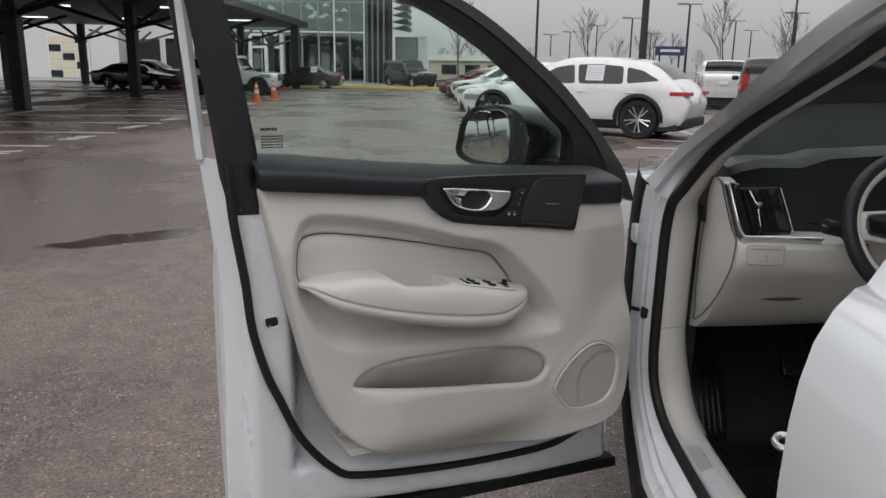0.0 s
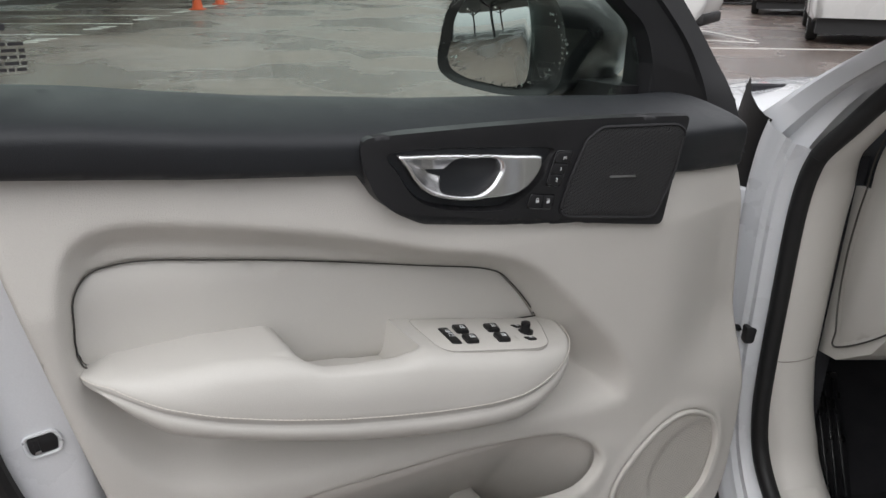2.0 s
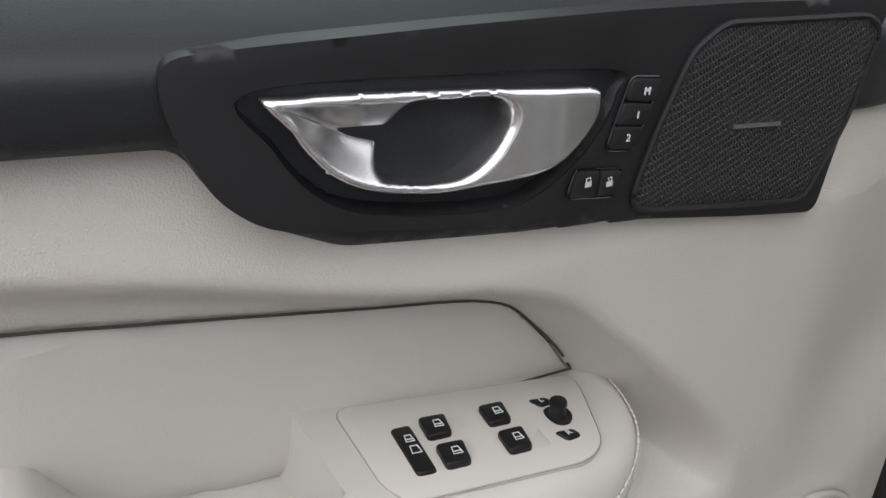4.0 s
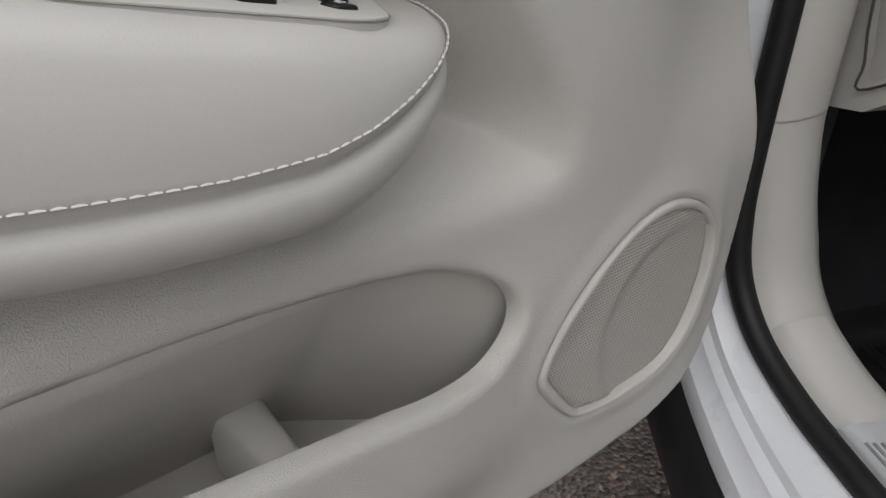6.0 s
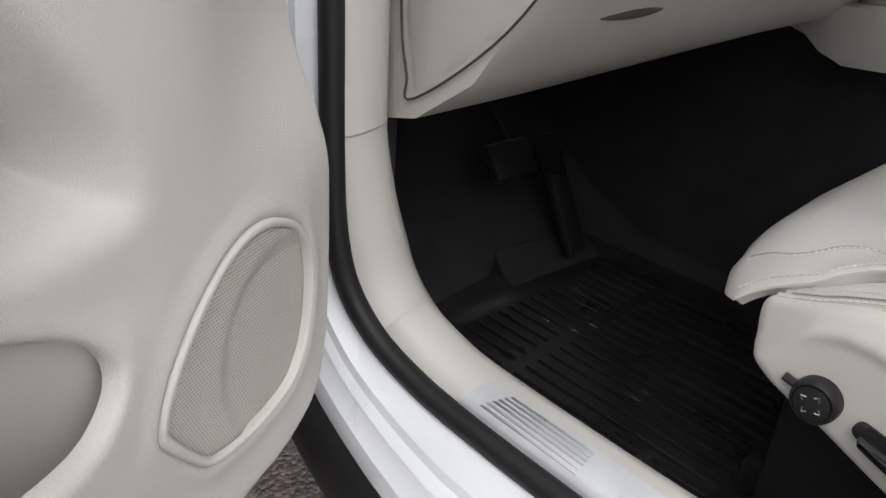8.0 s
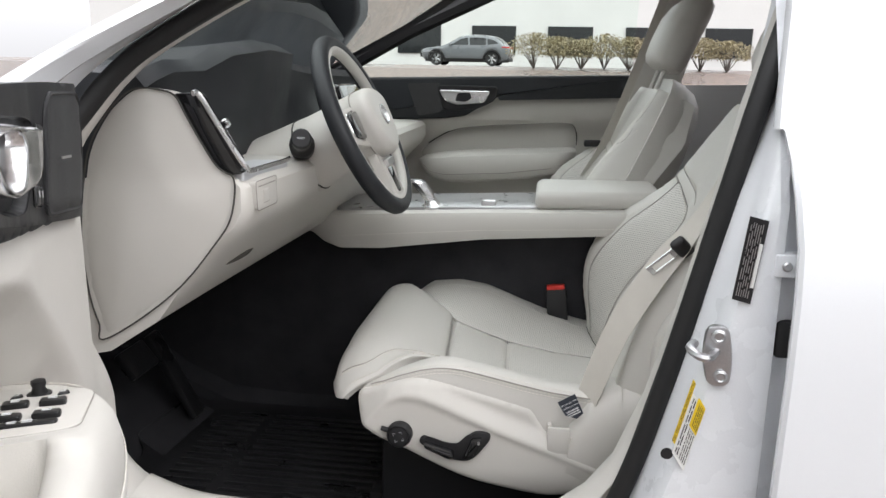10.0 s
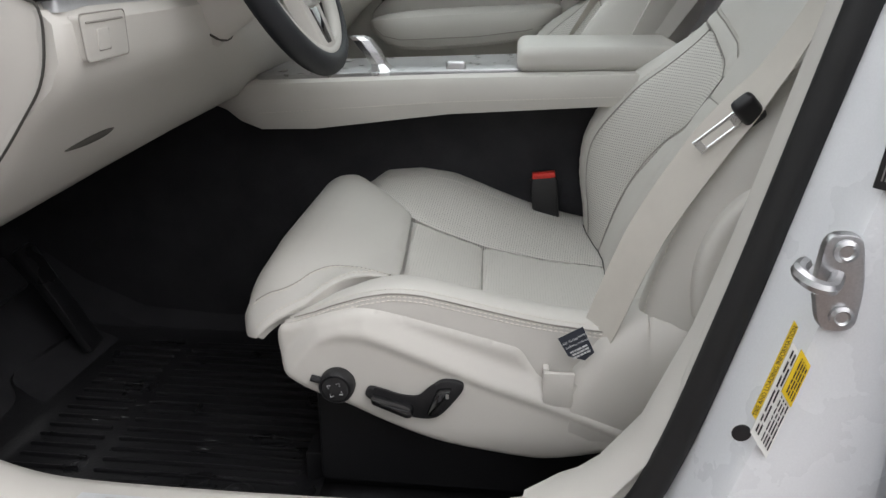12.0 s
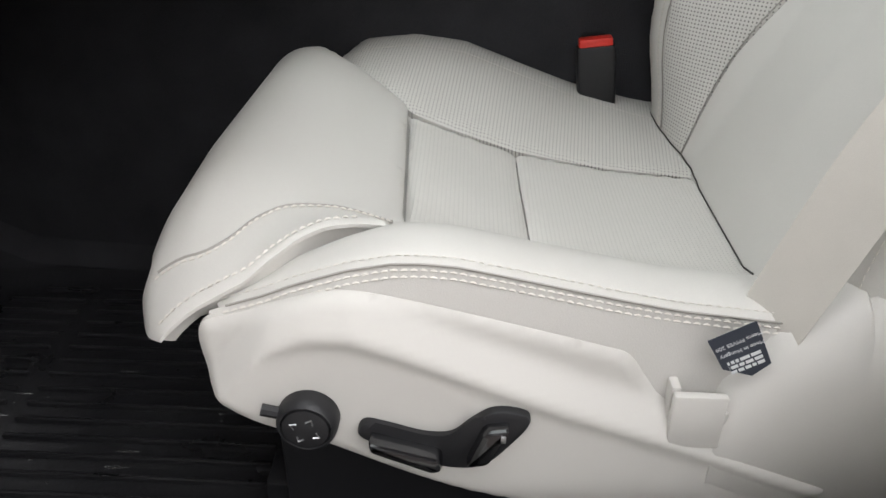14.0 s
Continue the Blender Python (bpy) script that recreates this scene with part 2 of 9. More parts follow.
def part(name, bm, mat, parent=None, label="", smooth=True, sharp=38):
    """Links bm, given in the world's coordinates, as one mesh under parent."""
    world_of = Matrix.Identity(4)
    up = parent
    while up:
        world_of = up.matrix_basis @ world_of
        up = up.parent
    bm.transform(world_of.inverted() @ FRAME)
    bmesh.ops.remove_doubles(bm, verts=bm.verts, dist=1e-5)
    bmesh.ops.recalc_face_normals(bm, faces=bm.faces)
    me = bpy.data.meshes.new(name)
    limit = radians(sharp)
    for f in bm.faces:
        f.smooth = smooth
    for ed in bm.edges:
        if len(ed.link_faces) == 2 and ed.calc_face_angle(0) > limit:
            ed.smooth = False
    bm.to_mesh(me)
    bm.free()
    for m in mat if isinstance(mat, (list, tuple)) else (mat,):
        me.materials.append(m)
    ob = new(name, me)
    ob.parent = parent
    if label:
        ob["label"] = label
    return ob


def spline(pts, n=6, closed=False):
    """A smooth line through the points, n steps from each to the next."""
    P = [Vector(p) for p in pts]
    out, c = [], len(P)
    for i in range(c if closed else c - 1):
        if closed:
            a, b, d, e = P[(i - 1) % c], P[i], P[(i + 1) % c], P[(i + 2) % c]
        else:
            a, b, d, e = P[max(i - 1, 0)], P[i], P[i + 1], P[min(i + 2, c - 1)]
        for k in range(n):
            t = k / n
            out.append(0.5 * (2 * b + (d - a) * t + (2 * a - 5 * b + 4 * d - e) * t * t + (3 * b - a - 3 * d + e) * t ** 3))
    if not closed:
        out.append(P[-1])
    return out


def rounded(pts, r, n=4):
    """A closed outline with its corners rounded by r."""
    P = [Vector(p) for p in pts]
    out = []
    for i, p in enumerate(P):
        a, b = P[i - 1] - p, P[(i + 1) % len(P)] - p
        ra, rb = min(r, a.length * 0.45), min(r, b.length * 0.45)
        s, t = p + a.normalized() * ra, p + b.normalized() * rb
        for k in range(n + 1):
            u = k / n
            out.append((1 - u) ** 2 * s + 2 * u * (1 - u) * p + u * u * t)
    return out


def skin(bm, rings, closed=True, caps=True):
    """Joins rings of equal length into a surface."""
    V = [[bm.verts.new(p) for p in ring] for ring in rings]
    n = len(V[0])
    for A, B in zip(V, V[1:]):
        for i in range(n if closed else n - 1):
            j = (i + 1) % n
            bm.faces.new((A[i], A[j], B[j], B[i]))
    if caps and closed:
        bm.faces.new(V[0])
        bm.faces.new(V[-1])
    return bm


def tube(bm, path, r, sides=10, closed=False, wide=1.0, up=(0, 0, 1)):
    """A round or flattened bar along a path; r may be a list."""
    P = [Vector(p) for p in path]
    n = len(P)
    rings = []
    for i, p in enumerate(P):
        a, b = (P[i - 1], P[(i + 1) % n]) if closed else (P[max(i - 1, 0)], P[min(i + 1, n - 1)])
        t = (b - a).normalized()
        side = t.cross(Vector(up))
        if side.length < 1e-4:
            side = t.cross(Vector((1, 0, 0)))
        side.normalize()
        top = side.cross(t).normalized()
        rr = r[i] if isinstance(r, (list, tuple)) else r
        rings.append([p + side * rr * wide * math.cos(2 * math.pi * k / sides) + top * rr * math.sin(2 * math.pi * k / sides) for k in range(sides)])
    if closed:
        rings.append(rings[0])
    return skin(bm, rings, caps=not closed)


def box(bm, a, b, bevel=0.0, seg=2):
    m = bmesh.ops.create_cube(bm, size=1)
    for v in m["verts"]:
        v.co = Vector([a[k] + (b[k] - a[k]) * (v.co[k] + 0.5) for k in range(3)])
    if bevel:
        edges = list({ed for v in m["verts"] for ed in v.link_edges})
        bmesh.ops.bevel(bm, geom=edges, offset=bevel, segments=seg, affect="EDGES", profile=0.5)
    return bm


def prism(bm, outline, put, w0, w1, bevel=0.0, seg=2):
    """An outline (u, v) carried from depth w0 to w1 by put(u, v, w), its edge at w1 rounded by insets."""
    c = sum((Vector(p[:2]) for p in outline), Vector((0, 0))) / len(outline)
    def ring(shrink, w):
        out = []
        n = len(outline)
        for i in range(n):
            p = Vector(outline[i][:2])
            a, b = Vector(outline[i - 1][:2]), Vector(outline[(i + 1) % n][:2])
            t = b - a
            nn = Vector((t.y, -t.x)).normalized() if t.length else Vector((0, 0))
            if (p - c).dot(nn) > 0:
                nn = -nn
            q = p + nn * shrink
            out.append(put(q.x, q.y, w))
        return out
    sign = 1 if w1 > w0 else -1
    rings = [ring(0, w0)]
    if bevel:
        for k in range(seg + 1):
            a = math.pi / 2 * k / seg
            rings.append(ring(bevel * (1 - math.cos(a)), w1 - sign * bevel * (1 - math.sin(a))))
    else:
        rings.append(ring(0, w1))
    return skin(bm, rings)


def inside(poly, pts):
    """Which of the points lie within the outline."""
    P, Q = np.array([tuple(p)[:2] for p in poly]), np.asarray(pts)
    res = np.zeros(len(Q), bool)
    for (x0, y0), (x1, y1) in zip(P, np.roll(P, -1, 0)):
        hit = ((y0 > Q[:, 1]) != (y1 > Q[:, 1])) & (Q[:, 0] < (x1 - x0) * (Q[:, 1] - y0) / (y1 - y0 + 1e-12) + x0)
        res ^= hit
    return res


def away(poly, pts):
    """How far each point lies from the outline."""
    P, Q = np.array([tuple(p)[:2] for p in poly]), np.asarray(pts)
    best = np.full(len(Q), 1e9)
    for a, b in zip(P, np.roll(P, -1, 0)):
        d = b - a
        t = np.clip(((Q - a) @ d) / (d @ d + 1e-12), 0, 1)
        best = np.minimum(best, np.linalg.norm(Q - a - t[:, None] * d, axis=1))
    return best


def fine_line(outline, step):
    """The outline with no stretch longer than about step."""
    P, out = np.array(outline), []
    for a, b in zip(P, np.roll(P, -1, 0)):
        n = max(1, int(np.ceil(np.linalg.norm(b - a) / step - 0.2)))
        out += [a + (b - a) * k / n for k in range(n)]
    return np.array(out)


def sheet(bm, outline, put, step=0.01, holes=(), skirt=0.0, edge=0.0, lift=None, hole_skirt=None):
    """A fine sheet within an outline (u, v), with holes. lift(u, v, w): the height of arrays of points, which put(u, v, w) then
    carries into space; edge: how far the rim rolls back; skirt: the depth of the sides."""
    from mathutils.geometry import delaunay_2d_cdt
    outs = [fine_line([tuple(p)[:2] for p in o], step) for o in (outline, *holes)]
    verts, edges = [], []
    for o in outs:
        base = len(verts)
        verts += [Vector(p) for p in o]
        edges += [(base + i, base + (i + 1) % len(o)) for i in range(len(o))]
    lo, hi = outs[0].min(0), outs[0].max(0)
    gx, gy = np.meshgrid(np.arange(lo[0], hi[0], step), np.arange(lo[1], hi[1], step))
    gx[::2] += step / 2
    G = np.stack([gx.ravel(), gy.ravel()], 1)
    ok = inside(outs[0], G)
    for o in outs:
        ok &= away(o, G) > step * 0.45
    for o in outs[1:]:
        ok &= ~inside(o, G)
    G = G[ok]
    verts += [Vector(p) for p in G]
    V, E, F, *_ = delaunay_2d_cdt(verts, edges, [], 0, 1e-6)
    A = np.array([tuple(v) for v in V])
    cen = np.array([A[list(f)].mean(0) for f in F])
    keep = inside(outs[0], cen)
    for o in outs[1:]:
        keep &= ~inside(o, cen)
    H = lift(A[:, 0], A[:, 1]) if lift else np.zeros(len(A))
    if edge:
        near = np.min([away(o, A) for o in outs], axis=0)
        H = H - edge * np.clip(1 - near / (edge * 1.6), 0, 1) ** 2
    used = {}
    def vert(i):
        if i not in used:
            used[i] = bm.verts.new(put(A[i, 0], A[i, 1], H[i]))
        return used[i]
    faces = [bm.faces.new([vert(i) for i in f]) for f, k in zip(F, keep) if k]
    if skirt:
        low = {}
        back = {v: i for i, v in used.items()}
        rim = [ed for ed in bm.edges if len(ed.link_faces) == 1 and ed.verts[0] in back]
        for ed in rim:
            a, b = ed.verts
            for v in (a, b):
                if v not in low:
                    i = back[v]
                    deep = skirt if hole_skirt is None or away(outs[0], A[i:i + 1])[0] < 1e-4 else hole_skirt
                    low[v] = bm.verts.new(put(A[i, 0], A[i, 1], H[i] - deep))
            bm.faces.new((a, b, low[b], low[a]))
    return bm


def stitches(bm, path, put=None, pitch=0.006, length=0.0042, r=0.0007, lift=0.0006):
    """A row of short raised threads along a path of points."""
    P = [Vector(p) for p in path]
    run, at = 0.0, 0.0
    for a, b in zip(P, P[1:]):
        seg = (b - a).length
        while at < run + seg:
            u = (at - run) / max(seg, 1e-9)
            c = a.lerp(b, u)
            t = (b - a).normalized()
            tube(bm, [c - t * length / 2, c + Vector((0, 0, lift)), c + t * length / 2], [r * 0.6, r, r * 0.6], sides=4)
            at += pitch
        run += seg
    return bm


def lathe(bm, profile, m, sides=32):
    """A turned form: profile of (radius, height) round the z axis of m."""
    rings = [[m @ Vector((r * math.cos(2 * math.pi * k / sides), r * math.sin(2 * math.pi * k / sides), h)) for k in range(sides)] for r, h in profile]
    return skin(bm, rings, caps=True)


def bars(bm, put, u0, u1, v0, v1, w, rows, fill=0.62, thick=0.0006, seed=1):
    """Plain bars in place of small print."""
    rnd = random.Random(seed)
    h = (v1 - v0) / rows
    for r in range(rows):
        u, v = u0, v0 + r * h
        while u < u1:
            ln = min(rnd.uniform(0.08, 0.3) * (u1 - u0), u1 - u)
            prism(bm, [(u, v), (u + ln, v), (u + ln, v + h * fill), (u, v + h * fill)], put, w, w + thick)
            u += ln + 0.04 * (u1 - u0)
    return bm


# ---- the open front door ----
# door coordinates: s along the door from latch to hinge, d out of the lining towards the cabin, z up
A39 = radians(30)
E_S, E_D = Vector((math.cos(A39), math.sin(A39), 0)), Vector((math.sin(A39), -math.cos(A39), 0))


def dp(s, z, d):
    return E_S * (s - 0.211) + E_D * (d - 1.8327) + Vector((0, 0, z + 0.045))


def crown(s):
    """How far the lining stands out along the door."""
    return np.interp(s, [0.66, 0.81, 0.91, 1.01, 1.21, 1.41, 1.58, 1.71, 1.75, 1.80, 1.92], [-0.01, 0, 0.02, 0.04, 0.055, 0.065, 0.09, 0.103, 0.106, 0.105, 0.05])


def upper(s):
    """The crown above the armrest, which falls back towards the hinge."""
    return crown(s) - 0.034 * step01((np.asarray(s, float) - 1.60) / 0.17)


def step01(x):
    x = np.clip(x, 0, 1)
    return x * x * (3 - 2 * x)


RECESS = spline([(0.862, 1.0), (0.866, 1.10), (0.90, 1.155), (0.98, 1.160), (1.146, 1.126), (1.26, 1.093), (1.345, 1.071), (1.40, 1.047), (1.443, 1.010), (1.485, 0.970), (1.525, 0.928), (1.560, 0.882), (1.574, 0.840), (1.566, 0.808), (1.53, 0.796), (1.45, 0.797), (1.3, 0.806), (1.1, 0.815), (1.0, 0.828), (0.93, 0.858), (0.885, 0.92)], 6, True)
POCKET = spline([(1.000, 0.757), (1.028, 0.7815), (1.098, 0.796), (1.248, 0.7955), (1.325, 0.792), (1.41, 0.782), (1.454, 0.775), (1.491, 0.759), (1.512, 0.744), (1.5225, 0.7225), (1.514, 0.701), (1.488, 0.686), (1.446, 0.686), (1.40, 0.692), (1.25, 0.711), (1.098, 0.730), (1.027, 0.739), (1.004, 0.746)], 5, True)
SPEAKER = spline([(1.546, 0.652), (1.551, 0.636), (1.571, 0.609), (1.591, 0.587), (1.612, 0.579), (1.658, 0.576), (1.708, 0.584), (1.737, 0.612), (1.751, 0.660), (1.751, 0.700), (1.741, 0.727), (1.722, 0.746), (1.690, 0.760), (1.664, 0.761), (1.642, 0.754), (1.616, 0.738), (1.580, 0.706), (1.556, 0.676)], 5, True)
INSERT = spline([(0.893, 1.0), (0.884, 1.063), (0.893, 1.093), (0.921, 1.107), (0.985, 1.105), (1.141, 1.076), (1.286, 1.043), (1.372, 1.022), (1.405, 0.998), (1.446, 0.944), (1.44, 0.925), (1.3, 0.92), (1.0, 0.96)], 5, True)


def lining(s, z):
    """Depth of the door lining: crowned, hollowed behind the armrest and pocket, raised round the loudspeaker."""
    s, z = np.asarray(s, float), np.asarray(z, float)
    Q = np.stack([s, z], 1)
    d = crown(s) - 0.024 * np.clip((z - 1.075) / 0.12, 0, 1.2) - 0.034 * step01((s - 1.60) / 0.17) * step01((z - 0.76) / 0.16)
    within = np.where(inside(RECESS, Q), away(RECESS, Q), 0.0)
    wide = np.interp(z, [0.80, 0.86, 0.95, 1.02], [0.10, 0.075, 0.058, 0.046])
    deep = np.interp(s, [0.9, 1.1, 1.3, 1.46], [0.032, 0.050, 0.056, 0.064])
    q = np.clip(within / wide, 0, 1)
    d = d - deep * np.where(q < 0.2, 2.5 * q * q, np.where(q > 0.7, 1 - (1 - q) ** 2 * 1.111, 0.1 + 1.6 * (q - 0.2) * 0.999))
    d = d - 0.05 * step01((0.60 - z) / 0.14) * step01((1.55 - s) / 0.2)
    near = np.where(inside(SPEAKER, Q), 0.0, away(SPEAKER, Q))
    d = d + 0.004 * step01(1 - near / 0.03)
    d = d + 0.028 * step01((0.772 - z) / 0.07) * step01((z - 0.50) / 0.13) * step01((s - 0.97) / 0.14) * step01((1.60 - s) / 0.19)
    return d


door = thing("front_door", Matrix.Translation(dp(1.9, 0.3, -0.1)), "open front car door with cream lining, black upper pad and white painted edge", "car door")
LINING = rounded([(0.808, 1.226), (0.835, 1.093), (0.866, 0.941), (0.896, 0.807), (0.916, 0.743), (0.947, 0.662), (1.012, 0.592), (1.101, 0.55), (1.259, 0.516), (1.423, 0.50), (1.588, 0.50), (1.71, 0.512), (1.772, 0.54), (1.795, 0.60), (1.802, 0.70), (1.803, 0.80), (1.792, 0.91), (1.777, 1.06), (1.766, 1.14), (1.61, 1.165), (1.585, 1.10), (1.40, 1.125), (1.247, 1.165), (1.18, 1.215)], 0.03, 4)
lining_panel = part("lining_panel", sheet(bmesh.new(), LINING, dp, 0.0048, (POCKET, INSERT, SPEAKER), skirt=0.05, edge=0.005, lift=lining, hole_skirt=0.012), M_TRIM, door, "cream grained vinyl lining", sharp=75)


def grown(outline, k):
    c = sum((Vector(p[:2]) for p in outline), Vector((0, 0))) / len(outline)
    out = []
    n = len(outline)
    for i in range(n):
        p, a, b = (Vector(outline[j][:2]) for j in (i, i - 1, (i + 1) % n))
        t = b - a
        nn = Vector((t.y, -t.x)).normalized()
        if nn.dot(p - c) < 0:
            nn = -nn
        out.append(p + nn * k)
    return out


part("insert_panel", sheet(bmesh.new(), grown(INSERT, -0.0015), dp, 0.011, skirt=0.02, edge=0.007, lift=lambda s, z: lining(s, z) - 0.001), M_LEATHER, door, "smooth cream leather insert")
pocket_depth = lambda s, z: np.minimum(crown(s) - 0.006 - np.interp(s, [1.0, 1.08, 1.40, 1.53], [0.3, 0.62, 0.62, 0.18]) * np.clip(0.787 - z, 0, 1), lining(s, z) - 0.005)
liner = part("door_pocket", sheet(bmesh.new(), [p for p in grown(POCKET, 0.010) if p.y > 0.762] + [Vector((1.545, 0.70)), Vector((1.54, 0.575)), Vector((0.98, 0.60)), Vector((0.988, 0.745))], dp, 0.010, lift=pocket_depth), M_CLOTH_LINER, door, "map pocket with beige liner")
bm = bmesh.new()
skin(bm, [[dp(s, z, d) for d, z in ((-0.10, 0.585), (float(crown(s)) + e, 0.585), (float(crown(s)) + e, 0.57), (-0.10, 0.57))] for s, e in ((0.99, -0.012), (1.1, 0.0), (1.2, 0.006), (1.3, 0.006), (1.4, 0.004), (1.46, -0.010), (1.5, -0.024), (1.53, -0.03))])
part("pocket_floor", bm, M_CLOTH_LINER, liner)
bm = bmesh.new()
lip_end, back_end = Vector((1.331, 0.6865, 0.076)), Vector((1.341, 0.650, -0.045))
rings = []
for k in (0, 0.1, 0.5, 0.9, 1):
    p = lip_end.lerp(back_end, k)
    w = 0.020 + 0.017 * k
    rings.append([dp(p.x, p.y - 0.06, p.z), dp(p.x - 0.001, p.y - 0.004, p.z), dp(p.x + 0.003, p.y, p.z), dp(p.x + w - 0.003, p.y + 0.0005, p.z), dp(p.x + w + 0.001, p.y - 0.004, p.z), dp(p.x + w + 0.012, p.y - 0.06, p.z)])
skin(bm, rings)
part("pocket_divider", bm, M_TRIM_SMOOTH, liner, sharp=60)

# loudspeaker grille of fine slotted mesh, dished in the middle, in a moulded rim
M_GRILLE = slotted("speaker_mesh_cream", (0.52, 0.495, 0.45), 0.0030, 0.0031, 0.60, 0.46, turn=radians(-30), depth=0.0007, dark=0.55)
M_TWEETER = slotted("tweeter_mesh_black", (0.030, 0.030, 0.032), 0.0022, 0.0042, 0.5, 0.72, turn=radians(-30), lean=radians(24), depth=0.0010, dark=0.10)
grille_lift = lambda s, z: lining(s, z) - 0.0035 - 0.0045 * step01((0.088 - np.hypot(s - 1.705, (z - 0.642) * 0.92)) / 0.014)
def speaker_ring(k):
    """The outline drawn in by k at the upper front, and by much less at the lower rear."""
    out = []
    for p, q in zip(SPEAKER, grown(SPEAKER, k)):
        n = Vector((p.x - 1.655, p.y - 0.665)).normalized()
        f = 0.36 + 0.72 * float(step01(0.5 + 0.62 * (-0.78 * n.x + 0.62 * n.y)))
        out.append(Vector((p.x + (q.x - p.x) * f, p.y + (q.y - p.y) * f, 0)))
    return out
speaker = part("speaker_grille", sheet(bmesh.new(), speaker_ring(-0.0085), dp, 0.006, skirt=0.012, edge=0.001, lift=grille_lift), M_GRILLE, door, "cream loudspeaker grille of fine mesh", sharp=80)
bm = bmesh.new()
rim = np.array([tuple(p)[:2] for p in SPEAKER])
rh = lining(rim[:, 0], rim[:, 1])
rh = sum(np.roll(rh, k) for k in range(-7, 8)) / 15
rings = []
for k, up_ in ((0.002, -0.006), (0.001, -0.0006), (-0.0015, 0.0008), (-0.0045, 0.0006), (-0.0072, -0.0010), (-0.0088, -0.0040), (-0.0093, -0.009)):
    rings.append([dp(p.x, p.y, float(h) + up_) for p, h in zip(speaker_ring(k), rh)])
skin(bm, rings, caps=False)
part("grille_rim", bm, M_TRIM, speaker, sharp=80)

# upper pad in black
PAD = [(0.803, 1.283), (0.86, 1.281), (0.922, 1.277), (1.0, 1.268), (1.1, 1.257), (1.2, 1.249), (1.29, 1.241), (1.45, 1.233), (1.592, 1.226), (1.68, 1.222), (1.735, 1.217), (1.754, 1.19), (1.762, 1.165), (1.763, 1.128), (1.70, 1.133), (1.603, 1.142), (1.584, 1.071), (1.4, 1.094), (1.247, 1.119), (1.216, 1.135), (1.19, 1.158), (1.173, 1.185), (1.0, 1.20), (0.808, 1.215)]
pad_top = lambda s: np.interp(s, [p[0] for p in PAD[:11]], [p[1] for p in PAD[:11]])
pad_lift = lambda s, z: upper(s) - 0.002 - 0.085 * np.clip((z - (pad_top(s) - 0.034)) / 0.034, 0, 1) ** 2 + 0.006 * np.sin(np.clip((pad_top(s) - z) / 0.07, 0, 1) * math.pi)
pad = part("upper_pad", sheet(bmesh.new(), rounded(PAD, 0.008, 3), dp, 0.0055, skirt=0.03, edge=0.004, lift=pad_lift), M_DARK, door, "black soft-grained upper door pad", sharp=75)

BZ = 0.009
BOWL = spline([(1.203, 1.2085), (1.30, 1.2045), (1.405, 1.194), (1.408, 1.180), (1.398, 1.160), (1.381, 1.143), (1.357, 1.1295), (1.335, 1.126), (1.284, 1.1335), (1.246, 1.1445), (1.226, 1.160), (1.212, 1.182)], 5, True)
BEZEL = rounded([(1.168, 1.214), (1.173, 1.2265), (1.208, 1.2275), (1.310, 1.2268), (1.485, 1.2235), (1.606, 1.2185), (1.602, 1.200), (1.590, 1.142), (1.579, 1.077), (1.507, 1.087), (1.347, 1.113), (1.218, 1.139), (1.201, 1.1465), (1.185, 1.162), (1.172, 1.192)], 0.010, 5)
bez = lambda s, z: crown(s) + BZ
bezel = part("handle_bezel", sheet(bmesh.new(), BEZEL, dp, 0.006, (BOWL,), skirt=0.022, edge=0.0006, lift=bez), M_BLACK, door, "satin black plastic bezel round the handle", sharp=60)
part("handle_bowl", sheet(bmesh.new(), BOWL, dp, 0.004, lift=lambda s, z: crown(s) + BZ - 0.002 - 0.034 * step01(away(BOWL, np.stack([s, z], 1)) / 0.012)), M_BLACK, bezel, sharp=89)
# the handle: a chrome strap with a scoop at its rear and a finger hole
HANDLE = spline([(1.2085, 1.2045), (1.222, 1.2048), (1.26, 1.202), (1.30, 1.198), (1.345, 1.193), (1.384, 1.1888), (1.3885, 1.182), (1.387, 1.172), (1.379, 1.161), (1.366, 1.151), (1.346, 1.1445), (1.314, 1.1446), (1.294, 1.1455), (1.271, 1.150), (1.253, 1.1555), (1.238, 1.1645), (1.2275, 1.176), (1.219, 1.190)], 5, True)
HOLE = spline([(1.2815, 1.1935), (1.30, 1.1930), (1.322, 1.1915), (1.332, 1.187), (1.3355, 1.1795), (1.332, 1.170), (1.323, 1.159), (1.308, 1.1515), (1.286, 1.152), (1.268, 1.157), (1.2635, 1.162), (1.268, 1.172), (1.275, 1.183)], 5, True)
def handle_lift(s, z):
    Q = np.stack([s, z], 1)
    rim_off = away(HANDLE, Q)
    scoop = step01((1.284 - s + 0.55 * (z - 1.165)) / 0.022) * 0.019 * np.sin(np.clip((rim_off - 0.0028) / 0.026, 0, 1) * math.pi / 2)
    roll = 0.0035 * np.clip(1 - rim_off / 0.0032, 0, 1) ** 2 + 0.004 * np.clip(1 - away(HOLE, Q) / 0.004, 0, 1) ** 2
    return crown(s) + BZ + 0.007 - scoop + 0.004 * step01((s - 1.335) / 0.03) - roll
part("door_handle", sheet(bmesh.new(), HANDLE, dp, 0.0017, (HOLE,), skirt=0.016, lift=handle_lift), M_CHROME, door, "polished chrome inside handle", sharp=89)


